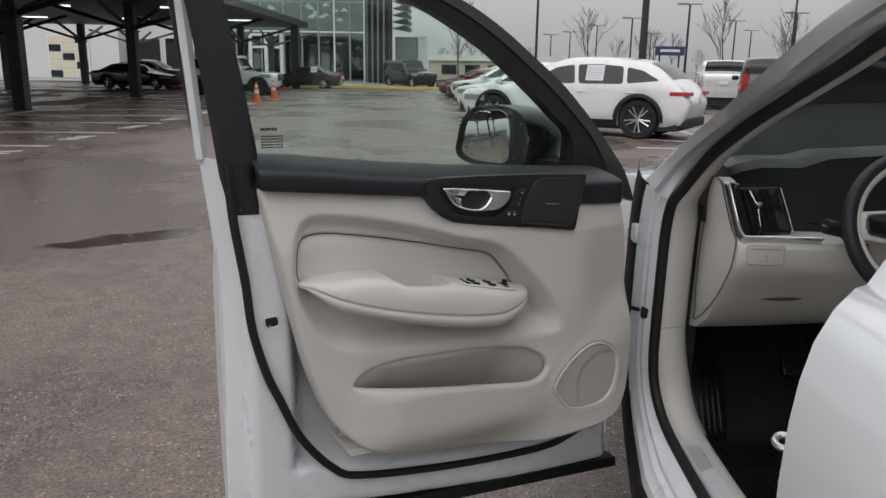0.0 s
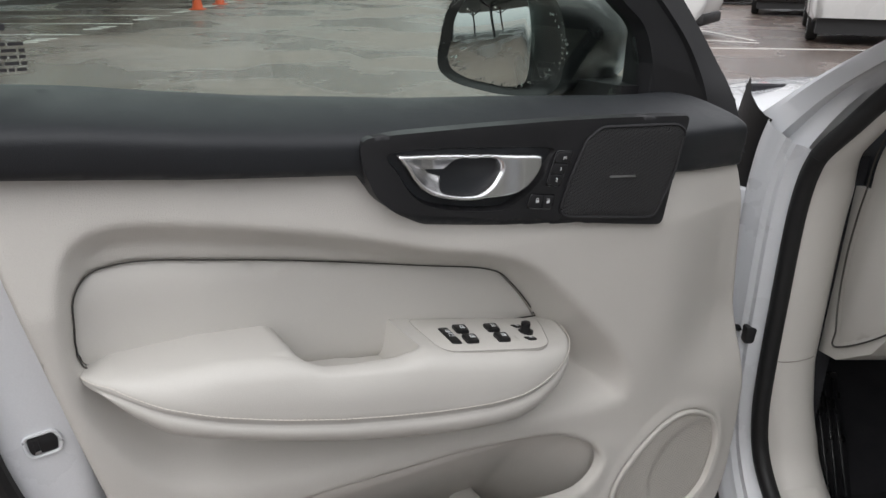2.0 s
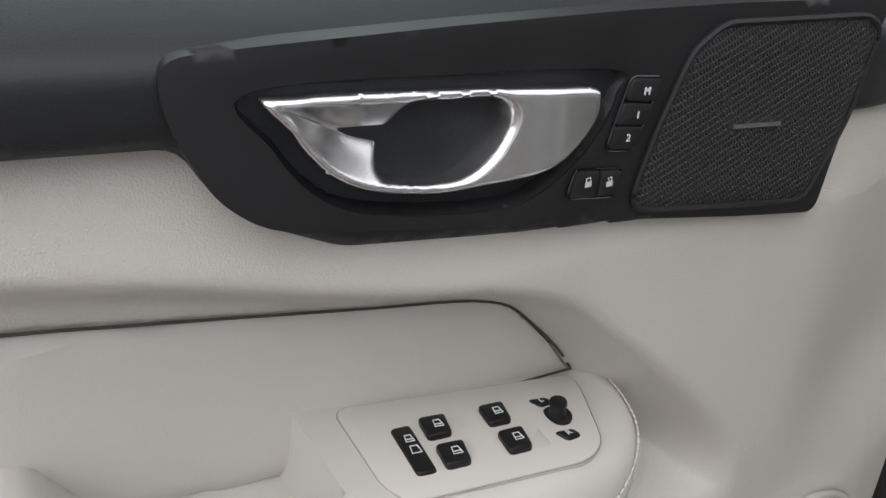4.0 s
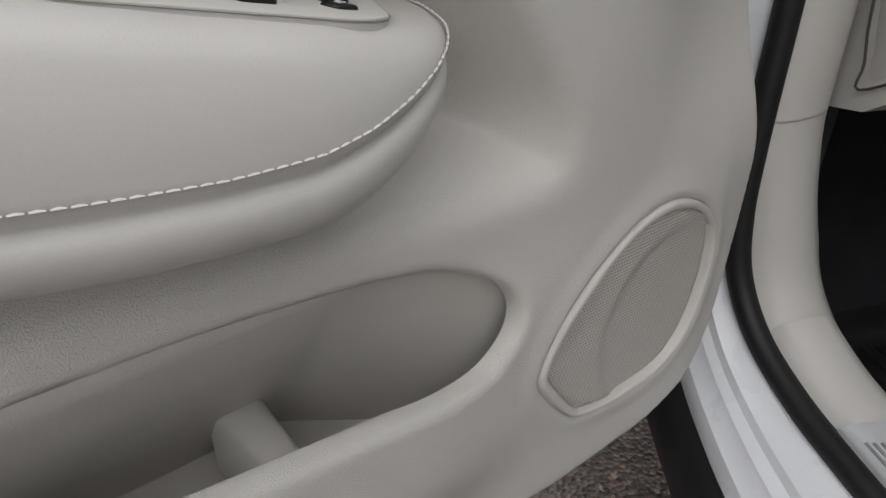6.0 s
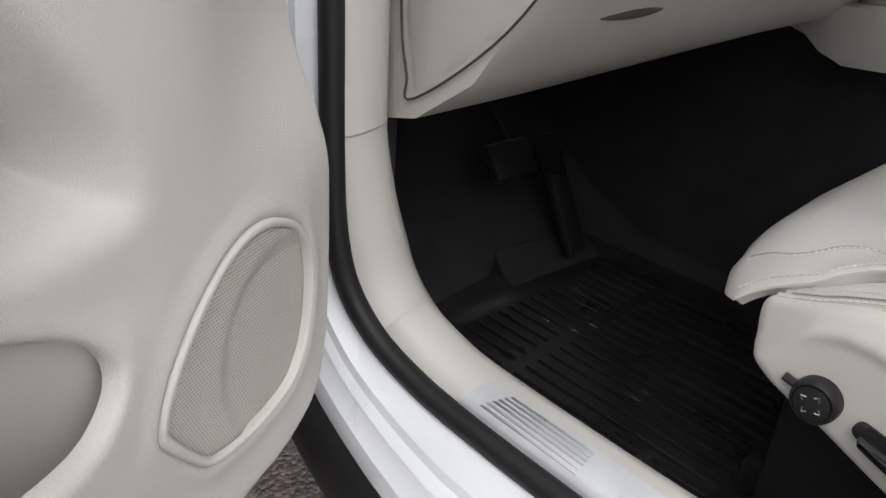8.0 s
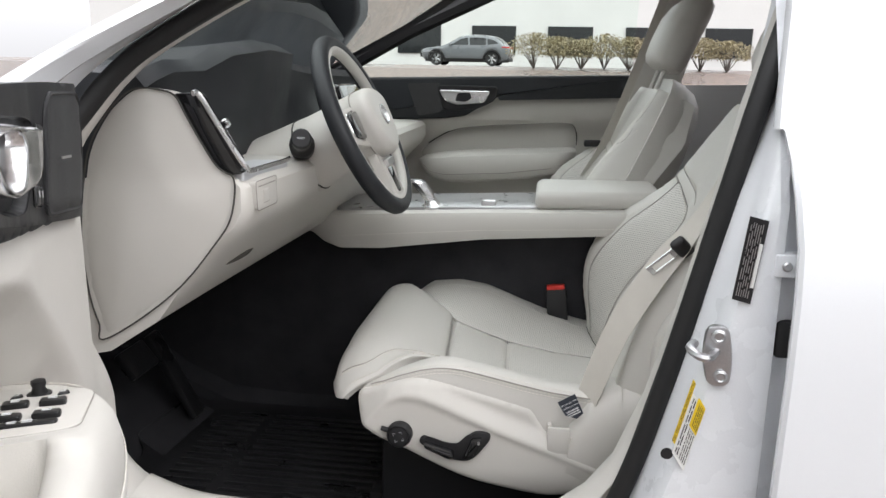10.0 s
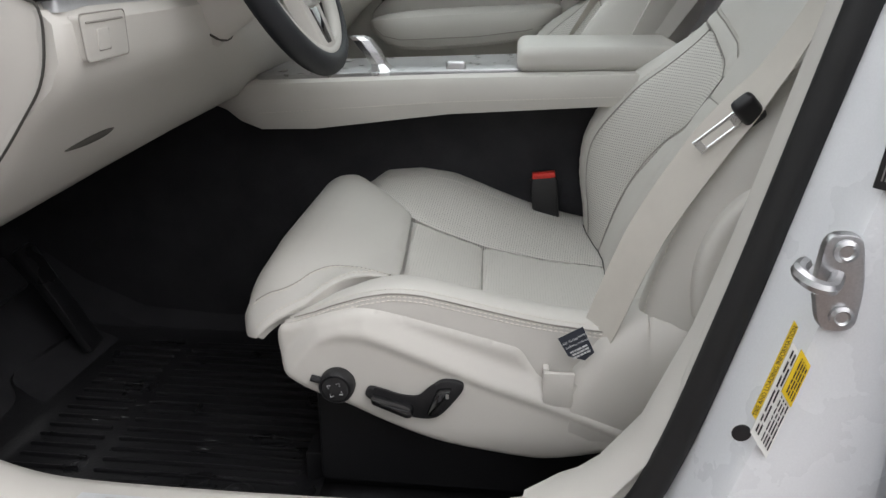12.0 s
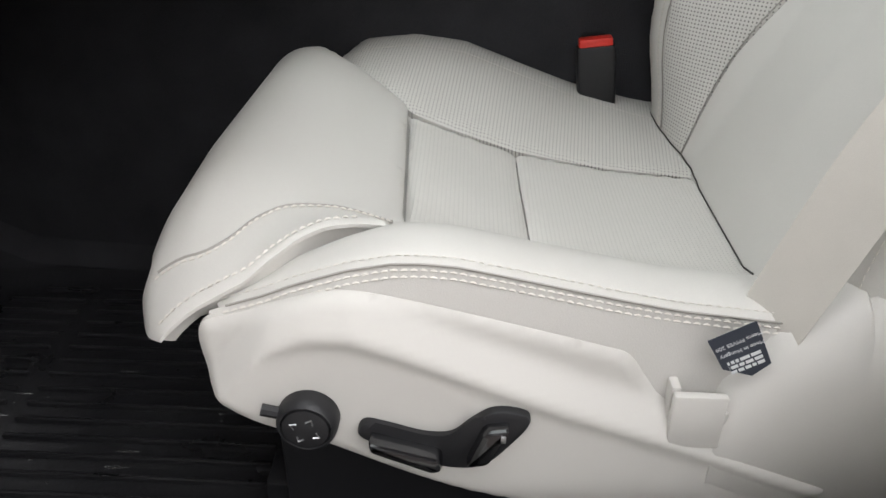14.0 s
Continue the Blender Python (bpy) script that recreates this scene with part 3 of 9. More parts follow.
def text_mesh(body, size, put_m, depth=0.0004):
    """Lettering as a thin mesh in the plane of put_m."""
    cu = bpy.data.curves.new("lettering", "FONT")
    cu.body, cu.size, cu.extrude, cu.align_x, cu.align_y = body, size, depth, "CENTER", "CENTER"
    ob = bpy.data.objects.new("lettering", cu)
    scene.collection.objects.link(ob)
    bpy.context.view_layer.update()
    me = bpy.data.meshes.new_from_object(ob.evaluated_get(bpy.context.evaluated_depsgraph_get()))
    bm = bmesh.new()
    bm.from_mesh(me)
    bpy.data.objects.remove(ob)
    bpy.data.curves.remove(cu)
    bpy.data.meshes.remove(me)
    bm.transform(put_m)
    return bm


def door_plane(s, z, d, turn=0.0):
    """A plane that faces the cabin on the door, reading upright."""
    m = Matrix(((E_S.x, 0, E_D.x, 0), (E_S.y, 0, E_D.y, 0), (0, 1, 0, 0), (0, 0, 0, 1)))
    m.translation = dp(s, z, d)
    return m @ Matrix.Rotation(turn, 4, "Z")


def key(outline, sym=None, at=None, size=0.008, parent=bezel, lift=BZ + 0.001, name="button"):
    bm = prism(bmesh.new(), rounded(outline, 0.003, 3), lambda s, z, w: dp(s, z, float(crown(s)) + w), lift - 0.006, lift + 0.0025, 0.0015)
    ob = part(name, bm, M_BLACK, parent)
    if sym:
        part("legend", text_mesh(sym, size, door_plane(at[0], at[1], float(crown(at[0])) + lift + 0.0032, radians(-6))), M_PRINT_PALE, door)
    return ob


key([(1.4151, 1.1889), (1.435, 1.1865), (1.4307, 1.1735), (1.4109, 1.1764)], "M", (1.4237, 1.1808), 0.0062)
key([(1.4108, 1.1758), (1.4306, 1.1729), (1.426, 1.1607), (1.4053, 1.1632)], "1", (1.4192, 1.1677), 0.0062)
key([(1.4052, 1.1627), (1.4259, 1.1601), (1.4202, 1.1468), (1.4017, 1.1495)], "2", (1.4143, 1.1549), 0.0062)
key([(1.3814, 1.1402), (1.3984, 1.1375), (1.3958, 1.1217), (1.3762, 1.1249)])
key([(1.3988, 1.1375), (1.4142, 1.1351), (1.4103, 1.1198), (1.3962, 1.1217)])
for group in ([(1.4146, 1.1897), (1.436, 1.1873), (1.4207, 1.146), (1.4011, 1.1488)], [(1.381, 1.141), (1.4148, 1.136), (1.4108, 1.1187), (1.3755, 1.1243)]):
    part("button_rim", tube(bmesh.new(), [dp(p.x, p.y, float(crown(p.x)) + BZ + 0.0012) for p in rounded(group, 0.004, 4)], 0.0008, 6, closed=True), M_PIANO, bezel, "thin raised rim")
for k, s0 in enumerate((1.3887, 1.4041)):
    bm = box(bmesh.new(), (-0.003, -0.003, 0), (0.003, 0.0012, 0.0005))
    tube(bm, [Vector((-0.002 + 0.002 * k, 0.001, 0.0002)), Vector((-0.002, 0.0042, 0.0002)), Vector((0.002, 0.0042, 0.0002)), Vector((0.002, 0.001, 0.0002))], 0.0005, 4)
    bm.transform(door_plane(s0, 1.1322 - 0.0026 * k, float(crown(s0)) + BZ + 0.0038) @ Matrix.Scale(0.75, 4))
    part("lock_symbol", bm, M_PRINT_PALE, bezel)

# tweeter grille with slanting slots
TWEETER = rounded([(1.474, 1.2135), (1.585, 1.2095), (1.5985, 1.2005), (1.587, 1.143), (1.565, 1.0945), (1.556, 1.0905), (1.440, 1.1050), (1.4265, 1.1085), (1.4235, 1.1175), (1.437, 1.160), (1.454, 1.200)], 0.008, 4)
tweeter = part("tweeter_grille", sheet(bmesh.new(), TWEETER, dp, 0.008, skirt=0.004, edge=0.002, lift=lambda s, z: crown(s) + BZ + 0.0035), M_TWEETER, door, "black slotted tweeter grille")
bm = bmesh.new()
tube(bm, [dp(p.x, p.y, float(crown(p.x)) + BZ + 0.0015) for p in TWEETER], 0.0022, 6, closed=True)
part("tweeter_rim", bm, M_BLACK, tweeter)
bm = prism(bmesh.new(), [(1.489, 1.1503), (1.527, 1.1475), (1.527, 1.1500), (1.489, 1.1528)], lambda s, z, w: dp(s, z, float(crown(s)) + w), BZ + 0.0035, BZ + 0.0045)
part("maker_plate", bm, M_STEEL, tweeter)

# armrest: swept along the door, with the grip cup let into its top
def arm_top(s):
    return np.interp(s, [0.878, 0.9, 1.0, 1.07, 1.2, 1.26, 1.31, 1.41, 1.463], [1.006, 1.014, 1.019, 1.012, 0.990, 0.976, 0.964, 0.944, 0.934])
def arm_seam(s):
    return np.interp(s, [0.878, 0.904, 0.927, 0.945, 0.996, 1.053, 1.116, 1.17, 1.22, 1.256, 1.30, 1.343, 1.37, 1.40, 1.43, 1.453, 1.468], [1.0035, 0.999, 0.988, 0.980, 0.963, 0.947, 0.932, 0.921, 0.912, 0.907, 0.902, 0.900, 0.903, 0.910, 0.919, 0.926, 0.930])
def arm_low(s):
    return np.interp(s, [0.878, 0.89, 0.904, 0.922, 0.946, 0.995, 1.053, 1.116, 1.186, 1.263, 1.347, 1.403, 1.448, 1.459, 1.468], [1.000, 0.994, 0.979, 0.963, 0.946, 0.934, 0.918, 0.901, 0.884, 0.870, 0.862, 0.866, 0.888, 0.902, 0.912])
ARM_PLAN = spline([(0.877, -0.024, 0), (0.882, 0.008, 0), (0.893, 0.032, 0), (0.915, 0.056, 0), (0.95, 0.078, 0), (1.0, 0.094, 0), (1.10, 0.110, 0), (1.20, 0.119, 0), (1.29, 0.126, 0), (1.35, 0.126, 0), (1.395, 0.118, 0), (1.430, 0.102, 0), (1.454, 0.076, 0), (1.4675, 0.044, 0), (1.473, 0.012, 0), (1.474, -0.004, 0)], 8)
fill, ARM_PLAN = ARM_PLAN, []
for p, q in zip(fill, fill[1:]):
    n = max(1, int((q - p).length / 0.006))
    ARM_PLAN += [p.lerp(q, k / n) for k in range(n)]
ARM_PLAN.append(fill[-1])
ARM_WALL = -0.03
def arm_normal(i):
    t = ARM_PLAN[min(i + 2, len(ARM_PLAN) - 1)] - ARM_PLAN[max(i - 2, 0)]
    return Vector((-t.y, t.x)).normalized()
def arm_ring(i):
    """One section: back wall, cup or top, rounded shoulder, seam, lip and underside."""
    p, n = ARM_PLAN[i], arm_normal(i)
    s, out = p.x, p.y
    top, seam, low = float(arm_top(s)), float(arm_seam(s)), float(arm_low(s))
    cup = float(np.interp(s, [1.072, 1.082, 1.108, 1.2165, 1.2215], [0, 0.12, 1, 1, 0]))
    rimdrop = float(np.interp(s, [1.05, 1.075, 1.105, 1.19, 1.212, 1.222], [0, 0.004, 0.014, 0.010, 0.004, 0]))
    inner = min(0.080, out - 0.034 if out > 0.06 else out * 0.43)
    q = min(1.0, max(out + 0.02, 0.0) / 0.10)
    def at(k, z):
        """k inward from the plan's edge."""
        return dp(s - n.x * k, z, out - n.y * k)
    drop = 0.052 * cup
    sw = float(np.interp(s, [0.877, 0.95, 1.36, 1.47], [0.892, 0.95, 1.36, 1.435]))
    edge_s, edge_d = s - n.x * 0.020 * q, out - n.y * 0.020 * q
    def flat(d, z):
        """On the line from the shoulder to the back wall."""
        f = min(max((edge_d - d) / max(edge_d - ARM_WALL, 1e-4), 0), 1)
        return dp(edge_s + (sw - edge_s) * f, z, edge_d + (ARM_WALL - edge_d) * f)
    pts = [flat(ARM_WALL, top - drop), flat((ARM_WALL + inner) / 2, top - drop), flat(inner - 0.007 * q, top - drop), flat(inner - 0.002 * q, top - drop * 0.93), flat(inner + 0.001 * q, top - rimdrop - 0.10 * drop), flat(inner + 0.005 * q, top - rimdrop - 0.0015 * cup), flat(inner + 0.010 * q, top - rimdrop)]
    tall = min(0.034, 0.90 * (seam - low))
    H = top - seam
    pts += [at(0.020 * q, top - rimdrop * 0.8 - min(0.002, 0.05 * H)), at(0.011 * q, top - max(rimdrop * 0.5, 0) - min(0.007, 0.17 * H)), at(0.0045 * q, top - min(0.017, 0.40 * H)), at(0.001 * q, top - 0.62 * H), at(0.0, top - 0.84 * H), at(0.0005 * q, top - 0.95 * H), at(0.004 * q, seam), at(0.0036 * q, seam - 0.0022),
            at(0.0008 * q, seam - 0.0045), at(-0.0006 * q, seam - 0.35 * tall), at(0.0016 * q, seam - 0.6 * tall), at(0.0065 * q, seam - 0.86 * tall), at(0.014 * q, seam - tall), at(0.045 * q, low), dp(sw, low + 0.012, ARM_WALL + 0.01), dp(sw, low + 0.02, ARM_WALL)]
    return pts
armrest = part("armrest", skin(bmesh.new(), [arm_ring(i) for i in range(len(ARM_PLAN))]), M_LEATHER, door, "padded cream leather armrest with stitched edge", sharp=65)
bm = bmesh.new()
seam = []
for i in range(3, len(ARM_PLAN) - 1):
    p, n = ARM_PLAN[i], arm_normal(i)
    z, t = float(arm_seam(p.x)), float(arm_top(p.x))
    seam.append(dp(p.x + n.x * 0.0008, z + min(0.0075, 0.55 * (t - z)), p.y + n.y * 0.0008))
stitches(bm, seam, pitch=0.0062, length=0.0050, r=0.0008, lift=0.0002)
part("stitching", bm, M_THREAD, armrest, "pale thread stitching")["kind"] = "stuff"
gap = sorted(((p.x, p.y) for p in INSERT if p.y > (0.935 if p.x > 1.36 else 0.972 + 0.11 * (1.0 - p.x))), key=lambda q: math.atan2(q[1] - 0.95, 1.15 - q[0]))
part("insert_gap", tube(bmesh.new(), [dp(a, b, float(lining([a], [b])[0]) - 0.0024) for a, b in gap], 0.0010, 5), M_GROOVE, door, "dark gap round the insert")


def top_z(s):
    return float(arm_top(s))


def on_arm(s, d, w):
    return dp(s, top_z(s) + w, d)


PLATE = rounded([(1.250, 0.004), (1.444, 0.014), (1.438, 0.034), (1.408, 0.092), (1.385, 0.1045), (1.256, 0.1000), (1.247, 0.085)], 0.014, 6)
switch_plate = part("switch_plate", prism(bmesh.new(), PLATE, on_arm, -0.004, 0.0012, 0.0009), M_TRIM_SMOOTH, armrest, "smooth cream plastic switch plate")
part("plate_gap", tube(bmesh.new(), [on_arm(p.x, p.y, 0.0002) for p in grown(PLATE, 0.0004)], 0.0005, 4, closed=True), M_SEAM, armrest, "fine gap round the switch plate")
def switch(outline, tall, name="window_switch"):
    return part(name, prism(bmesh.new(), rounded(outline, 0.0035, 3), on_arm, 0.0, tall, 0.002, 3), M_SWITCH, armrest, "glossy black switch")
def symbol(s, d, size, w, frame_only=False):
    bm = bmesh.new()
    pts = [(s - size, d + size), (s - size * 0.4, d - size), (s + size, d - size), (s + size, d + size)]
    tube(bm, [on_arm(a, b, w) for a, b in pts], 0.0005, 4, closed=True)
    if not frame_only:
        tube(bm, [on_arm(s - size * 0.8, d + size * 0.3, w), on_arm(s + size, d + size * 0.3, w)], 0.0005, 4)
    part("symbol", bm, M_PRINT_PALE, door)
switch([(1.2747, 0.0375), (1.2895, 0.0365), (1.2835, 0.0835), (1.2697, 0.083)], 0.004, "lock_switch")
symbol(1.2810, 0.051, 0.0030, 0.0046)
symbol(1.2795, 0.062, 0.0034, 0.0046, True)
for cs, cd in ((1.3045, 0.0450), (1.301, 0.0735), (1.3515, 0.0450), (1.3475, 0.0740)):
    switch([(cs - 0.008, cd - 0.0105), (cs + 0.0125, cd - 0.0105), (cs + 0.0065, cd + 0.0105), (cs - 0.0115, cd + 0.0105)], 0.007)
    symbol(cs + 0.001, cd, 0.0032, 0.0077)
for cs, cd in ((1.3265, 0.045), (1.323, 0.0735), (1.3735, 0.045), (1.3695, 0.074)):
    part("finger_well", prism(bmesh.new(), rounded([(cs - 0.008, cd - 0.010), (cs + 0.004, cd - 0.010), (cs + 0.001, cd + 0.010), (cs - 0.011, cd + 0.010)], 0.003, 3), on_arm, 0.0, 0.0019, 0.0006), M_WELL, armrest)
bm = lathe(bmesh.new(), [(0.0105, 0), (0.0105, 0.002), (0.007, 0.003), (0.0055, 0.008), (0.0065, 0.012), (0.006, 0.0145), (0.002, 0.0155)], Matrix.Translation(on_arm(1.3950, 0.0585, 0.001)), 20)
part("mirror_joystick", bm, M_SWITCH, armrest, "small black mirror joystick")
for cs, cd, ch in ((1.3945, 0.0405, "L"), (1.3885, 0.0785, "R")):
    switch([(cs - 0.009, cd - 0.005), (cs + 0.007, cd - 0.004), (cs + 0.009, cd + 0.004), (cs - 0.005, cd + 0.006)], 0.0035, "mirror_button")
    m = Matrix(((E_S.x, -E_D.x, 0, 0), (E_S.y, -E_D.y, 0, 0), (0, 0, 1, 0), (0, 0, 0, 1)))
    m.translation = on_arm(cs, cd, 0.0039)
    part("legend", text_mesh(ch, 0.0062, m, 0.0003), M_PRINT_PALE, door)

# painted shell, rubber seal, sash and glass
SHELL = rounded([(0.762, 1.19), (0.771, 1.11), (0.78, 0.95), (0.782, 0.75), (0.777, 0.45), (0.86, 0.425), (1.17, 0.372), (1.54, 0.318), (1.885, 0.292), (1.875, 0.42), (1.83, 0.55), (1.82, 0.75), (1.80, 0.95), (1.79, 1.165)], 0.02, 3)
shell_lift = lambda s, z: -0.052 - 0.09 * step01((away(SHELL, np.stack([s, z], 1)) - 0.09) / 0.06)
shell = part("painted_shell", sheet(bmesh.new(), SHELL, dp, 0.012, skirt=0.10, edge=0.008, lift=shell_lift), M_WHITE_JAMB, door, "white painted door inner shell")
bm = bmesh.new()
skin(bm, [[dp(s, z, d) for d, z in ((-0.17, 0.27), (-0.195, 0.5), (-0.20, 0.75), (-0.185, 1.0), (-0.15, 1.10), (-0.14, 1.10), (-0.16, 0.27))] for s in (0.742, 0.75, 1.3, 1.92, 1.93)])
part("outer_skin", bm, M_WHITE, door, "white outer door skin")
bm = bmesh.new()
skin(bm, [[dp(s, z - 0.05, -0.16), dp(s, z, -0.15), dp(s, z + 0.004, -0.12), dp(s, z - 0.02, -0.09), dp(s, z - 0.06, -0.09)] for s, z in ((0.76, 1.215), (1.0, 1.205), (1.3, 1.185), (1.72, 1.155), (1.90, 1.14))])
part("waist_seal", bm, M_BLACK, door, "black seal below the window glass")
bm = bmesh.new()
skin(bm, [[dp(0.905 + 1.02 * k, 0.388 - 0.105 * k + v, d) for d, v in ((-0.05, 0.0), (-0.045, -0.028), (-0.16, -0.05), (-0.16, 0.0))] for k in (0, 0.25, 0.5, 0.75, 1)])
part("lower_seal", bm, M_RUBBER, door, "black rubber strip along the lower edge")
bm = bmesh.new()
skin(bm, [[dp(a, z, -0.16), dp(a - 0.004, z, -0.15), dp(a, z, -0.138), dp((a + b) / 2, z, -0.125), dp(b, z, -0.10), dp(b + 0.02, z, -0.07)] for a, b, z in ((0.722, 0.742, 1.275), (0.730, 0.750, 1.200), (0.739, 0.758, 1.120), (0.746, 0.766, 1.050), (0.751, 0.775, 0.950), (0.753, 0.790, 0.850), (0.752, 0.815, 0.700), (0.746, 0.838, 0.500), (0.738, 0.838, 0.300))], closed=False)
part("skin_edge", bm, M_WHITE, door, "white folded edge of the door skin")
SEAL = [(0.750, 1.27), (0.754, 1.20), (0.759, 1.14), (0.777, 1.012), (0.788, 0.90), (0.816, 0.79), (0.842, 0.725), (0.893, 0.610), (0.972, 0.511), (1.049, 0.470), (1.317, 0.425), (1.606, 0.400), (1.72, 0.415), (1.80, 0.46), (1.822, 0.6), (1.815, 0.8), (1.79, 1.1)]
bm = tube(bmesh.new(), spline([dp(s, z, -0.042) for s, z in SEAL], 5), 0.010, 8, wide=1.0, up=tuple(E_D))
part("door_seal", bm, M_RUBBER, door, "black rubber door seal")
FRONT_OUT = [(1.93, 1.10), (1.885, 1.19), (1.82, 1.265), (1.74, 1.348), (1.64, 1.436), (1.54, 1.505), (1.45, 1.565), (1.343, 1.621), (1.2, 1.672), (1.0, 1.708), (0.8, 1.715), (0.625, 1.705)]
FRONT_IN = [(1.71, 1.195), (1.70, 1.25), (1.675, 1.31), (1.63, 1.347), (1.545, 1.416), (1.454, 1.483), (1.403, 1.518), (1.29, 1.580), (1.193, 1.618), (1.05, 1.652), (0.9, 1.664), (0.745, 1.66)]
bm = bmesh.new()
outer, inner = spline(FRONT_OUT, 4), spline(FRONT_IN, 4)
skin(bm, [[dp(o.x, o.y, -0.055), dp(o.x * 0.55 + i.x * 0.45, o.y * 0.55 + i.y * 0.45, -0.048), dp(o.x * 0.5 + i.x * 0.5, o.y * 0.5 + i.y * 0.5, -0.054), dp(i.x, i.y, -0.060), dp(i.x, i.y, -0.10), dp(o.x, o.y, -0.13)] for o, i in zip(outer, inner)])
part("window_frame", bm, M_BLACK, door, "black upper window frame")
bm = bmesh.new()
skin(bm, [[dp(s0 + 0.004, z, -0.085), dp(s0 + 0.010, z, -0.054), dp(s0 + 0.05, z, -0.046), dp(s1 - 0.01, z, -0.050), dp(s1, z, -0.062), dp(s1, z, -0.11)] for s0, s1, z in ((0.760, 0.826, 1.158), (0.757, 0.826, 1.17), (0.740, 0.824, 1.24), (0.733, 0.820, 1.30), (0.718, 0.800, 1.42), (0.692, 0.770, 1.58), (0.670, 0.745, 1.71))])
part("sash_pillar", bm, M_BLACK, door, "black pillar of the window frame")
bm = bmesh.new()
tube(bm, [dp(0.722, 1.272, -0.14), dp(0.711, 1.42, -0.14), dp(0.698, 1.60, -0.14), dp(0.688, 1.72, -0.14)], 0.014, 6, wide=0.7)
part("sash_trim", bm, M_WHITE, door)
bm = tube(bmesh.new(), [dp(0.728, 1.27, -0.17), dp(0.71, 1.42, -0.17), dp(0.690, 1.60, -0.17), dp(0.678, 1.72, -0.17)], 0.012, 6, wide=0.7)
part("sash_strip", bm, M_BLACK, door)
GLASS = [(0.80, 1.25), (1.0, 1.24), (1.3, 1.22), (1.72, 1.19), (1.675, 1.32), (1.545, 1.42), (1.40, 1.525), (1.29, 1.585), (1.193, 1.625), (1.05, 1.66), (0.9, 1.67), (0.74, 1.665), (0.77, 1.5)]
pane = part("window_pane", prism(bmesh.new(), GLASS, dp, -0.092, -0.088), M_GLASS, door, "tinted side window glass")
pane.visible_shadow = False
bm = prism(bmesh.new(), rounded([(1.695, 1.19), (1.80, 1.185), (1.90, 1.185), (1.80, 1.28), (1.70, 1.335)], 0.01), dp, -0.12, -0.06, 0.006)
part("mirror_sail", bm, M_BLACK, door, "black triangular sail panel")
bm = bmesh.new()
bars(bm, lambda u, v, w: dp(u, v, w), 0.838, 0.888, 1.295, 1.325, -0.0868, 5, 0.5, seed=4)
bars(bm, lambda u, v, w: dp(u, v, w), 0.838, 0.876, 1.333, 1.340, -0.0868, 1, 0.9, seed=6)
part("glass_marking", bm, M_PRINT, pane, "small dark etched marking")
# latch opening in the shut face
LATCH = rounded([(0.8204, 0.9173), (0.8457, 0.9192), (0.8503, 0.9104), (0.8490, 0.8984), (0.8245, 0.8964), (0.8213, 0.9033)], 0.003)
latch = part("latch", prism(bmesh.new(), LATCH, dp, -0.080, -0.0500, 0.0008), M_BLACK, door, "black latch in the door edge")
part("latch_rim", tube(bmesh.new(), [dp(p.x, p.y, -0.0505) for p in grown(LATCH, 0.0030)], 0.0020, 8, closed=True), M_WHITE_JAMB, latch, "raised painted rim")
part("latch_claw", prism(bmesh.new(), rounded([(0.8250, 0.9150), (0.8310, 0.9155), (0.8325, 0.8985), (0.8275, 0.8980)], 0.0015), dp, -0.0500, -0.0490, 0.0003), M_BLACK, latch)
part("latch_pawl", prism(bmesh.new(), rounded([(0.8265, 0.9010), (0.8325, 0.9020), (0.8325, 0.8990), (0.8262, 0.8980)], 0.001), dp, -0.0490, -0.0478, 0.0004), M_STEEL, latch, "bright steel pawl")

# outside mirror
mirror = thing("wing_mirror", dp(1.70, 1.2, -0.2), "glossy black wing mirror wet with rain drops", "car mirror")
MIR = rounded([(-0.20, -0.068), (-0.17, 0.035), (-0.12, 0.075), (0.0, 0.085), (0.09, 0.068), (0.115, 0.0), (0.10, -0.075), (-0.02, -0.09), (-0.14, -0.088)], 0.035, 5)
def mir(u, v, w):
    """u towards the cabin, v up, w away from the glass."""
    return dp(1.605 + w * 1.25 + 0.10 * u, 1.280 + v * 1.08, -0.285 + u * 1.12)
bm = bmesh.new()
skin(bm, [[mir(p.x * k, p.y * k, w) for p in MIR] for k, w in ((0.80, 0.008), (0.93, 0.002), (0.985, 0.0), (1.0, 0.012), (0.99, 0.05), (0.93, 0.09), (0.78, 0.125), (0.5, 0.145), (0.2, 0.15))])
part("housing", bm, M_HOUSING, mirror)
bm = prism(bmesh.new(), [Vector((p.x * (0.84 if p.x < 0 else 0.34), p.y * 0.84)) for p in MIR], lambda u, v, w: mir(u, v, w), 0.012, 0.001, 0.001)
part("mirror_glass", bm, M_MIRROR, mirror, "mirror glass")
bm = bmesh.new()
skin(bm, [[mir(0.05 + u, v, w) for v, w in ((-0.085, 0.03), (-0.085, 0.11), (-0.055, 0.12), (-0.05, 0.03))] for u in (0, 0.06, 0.13)])
part("mirror_foot", bm, M_BLACK, mirror)

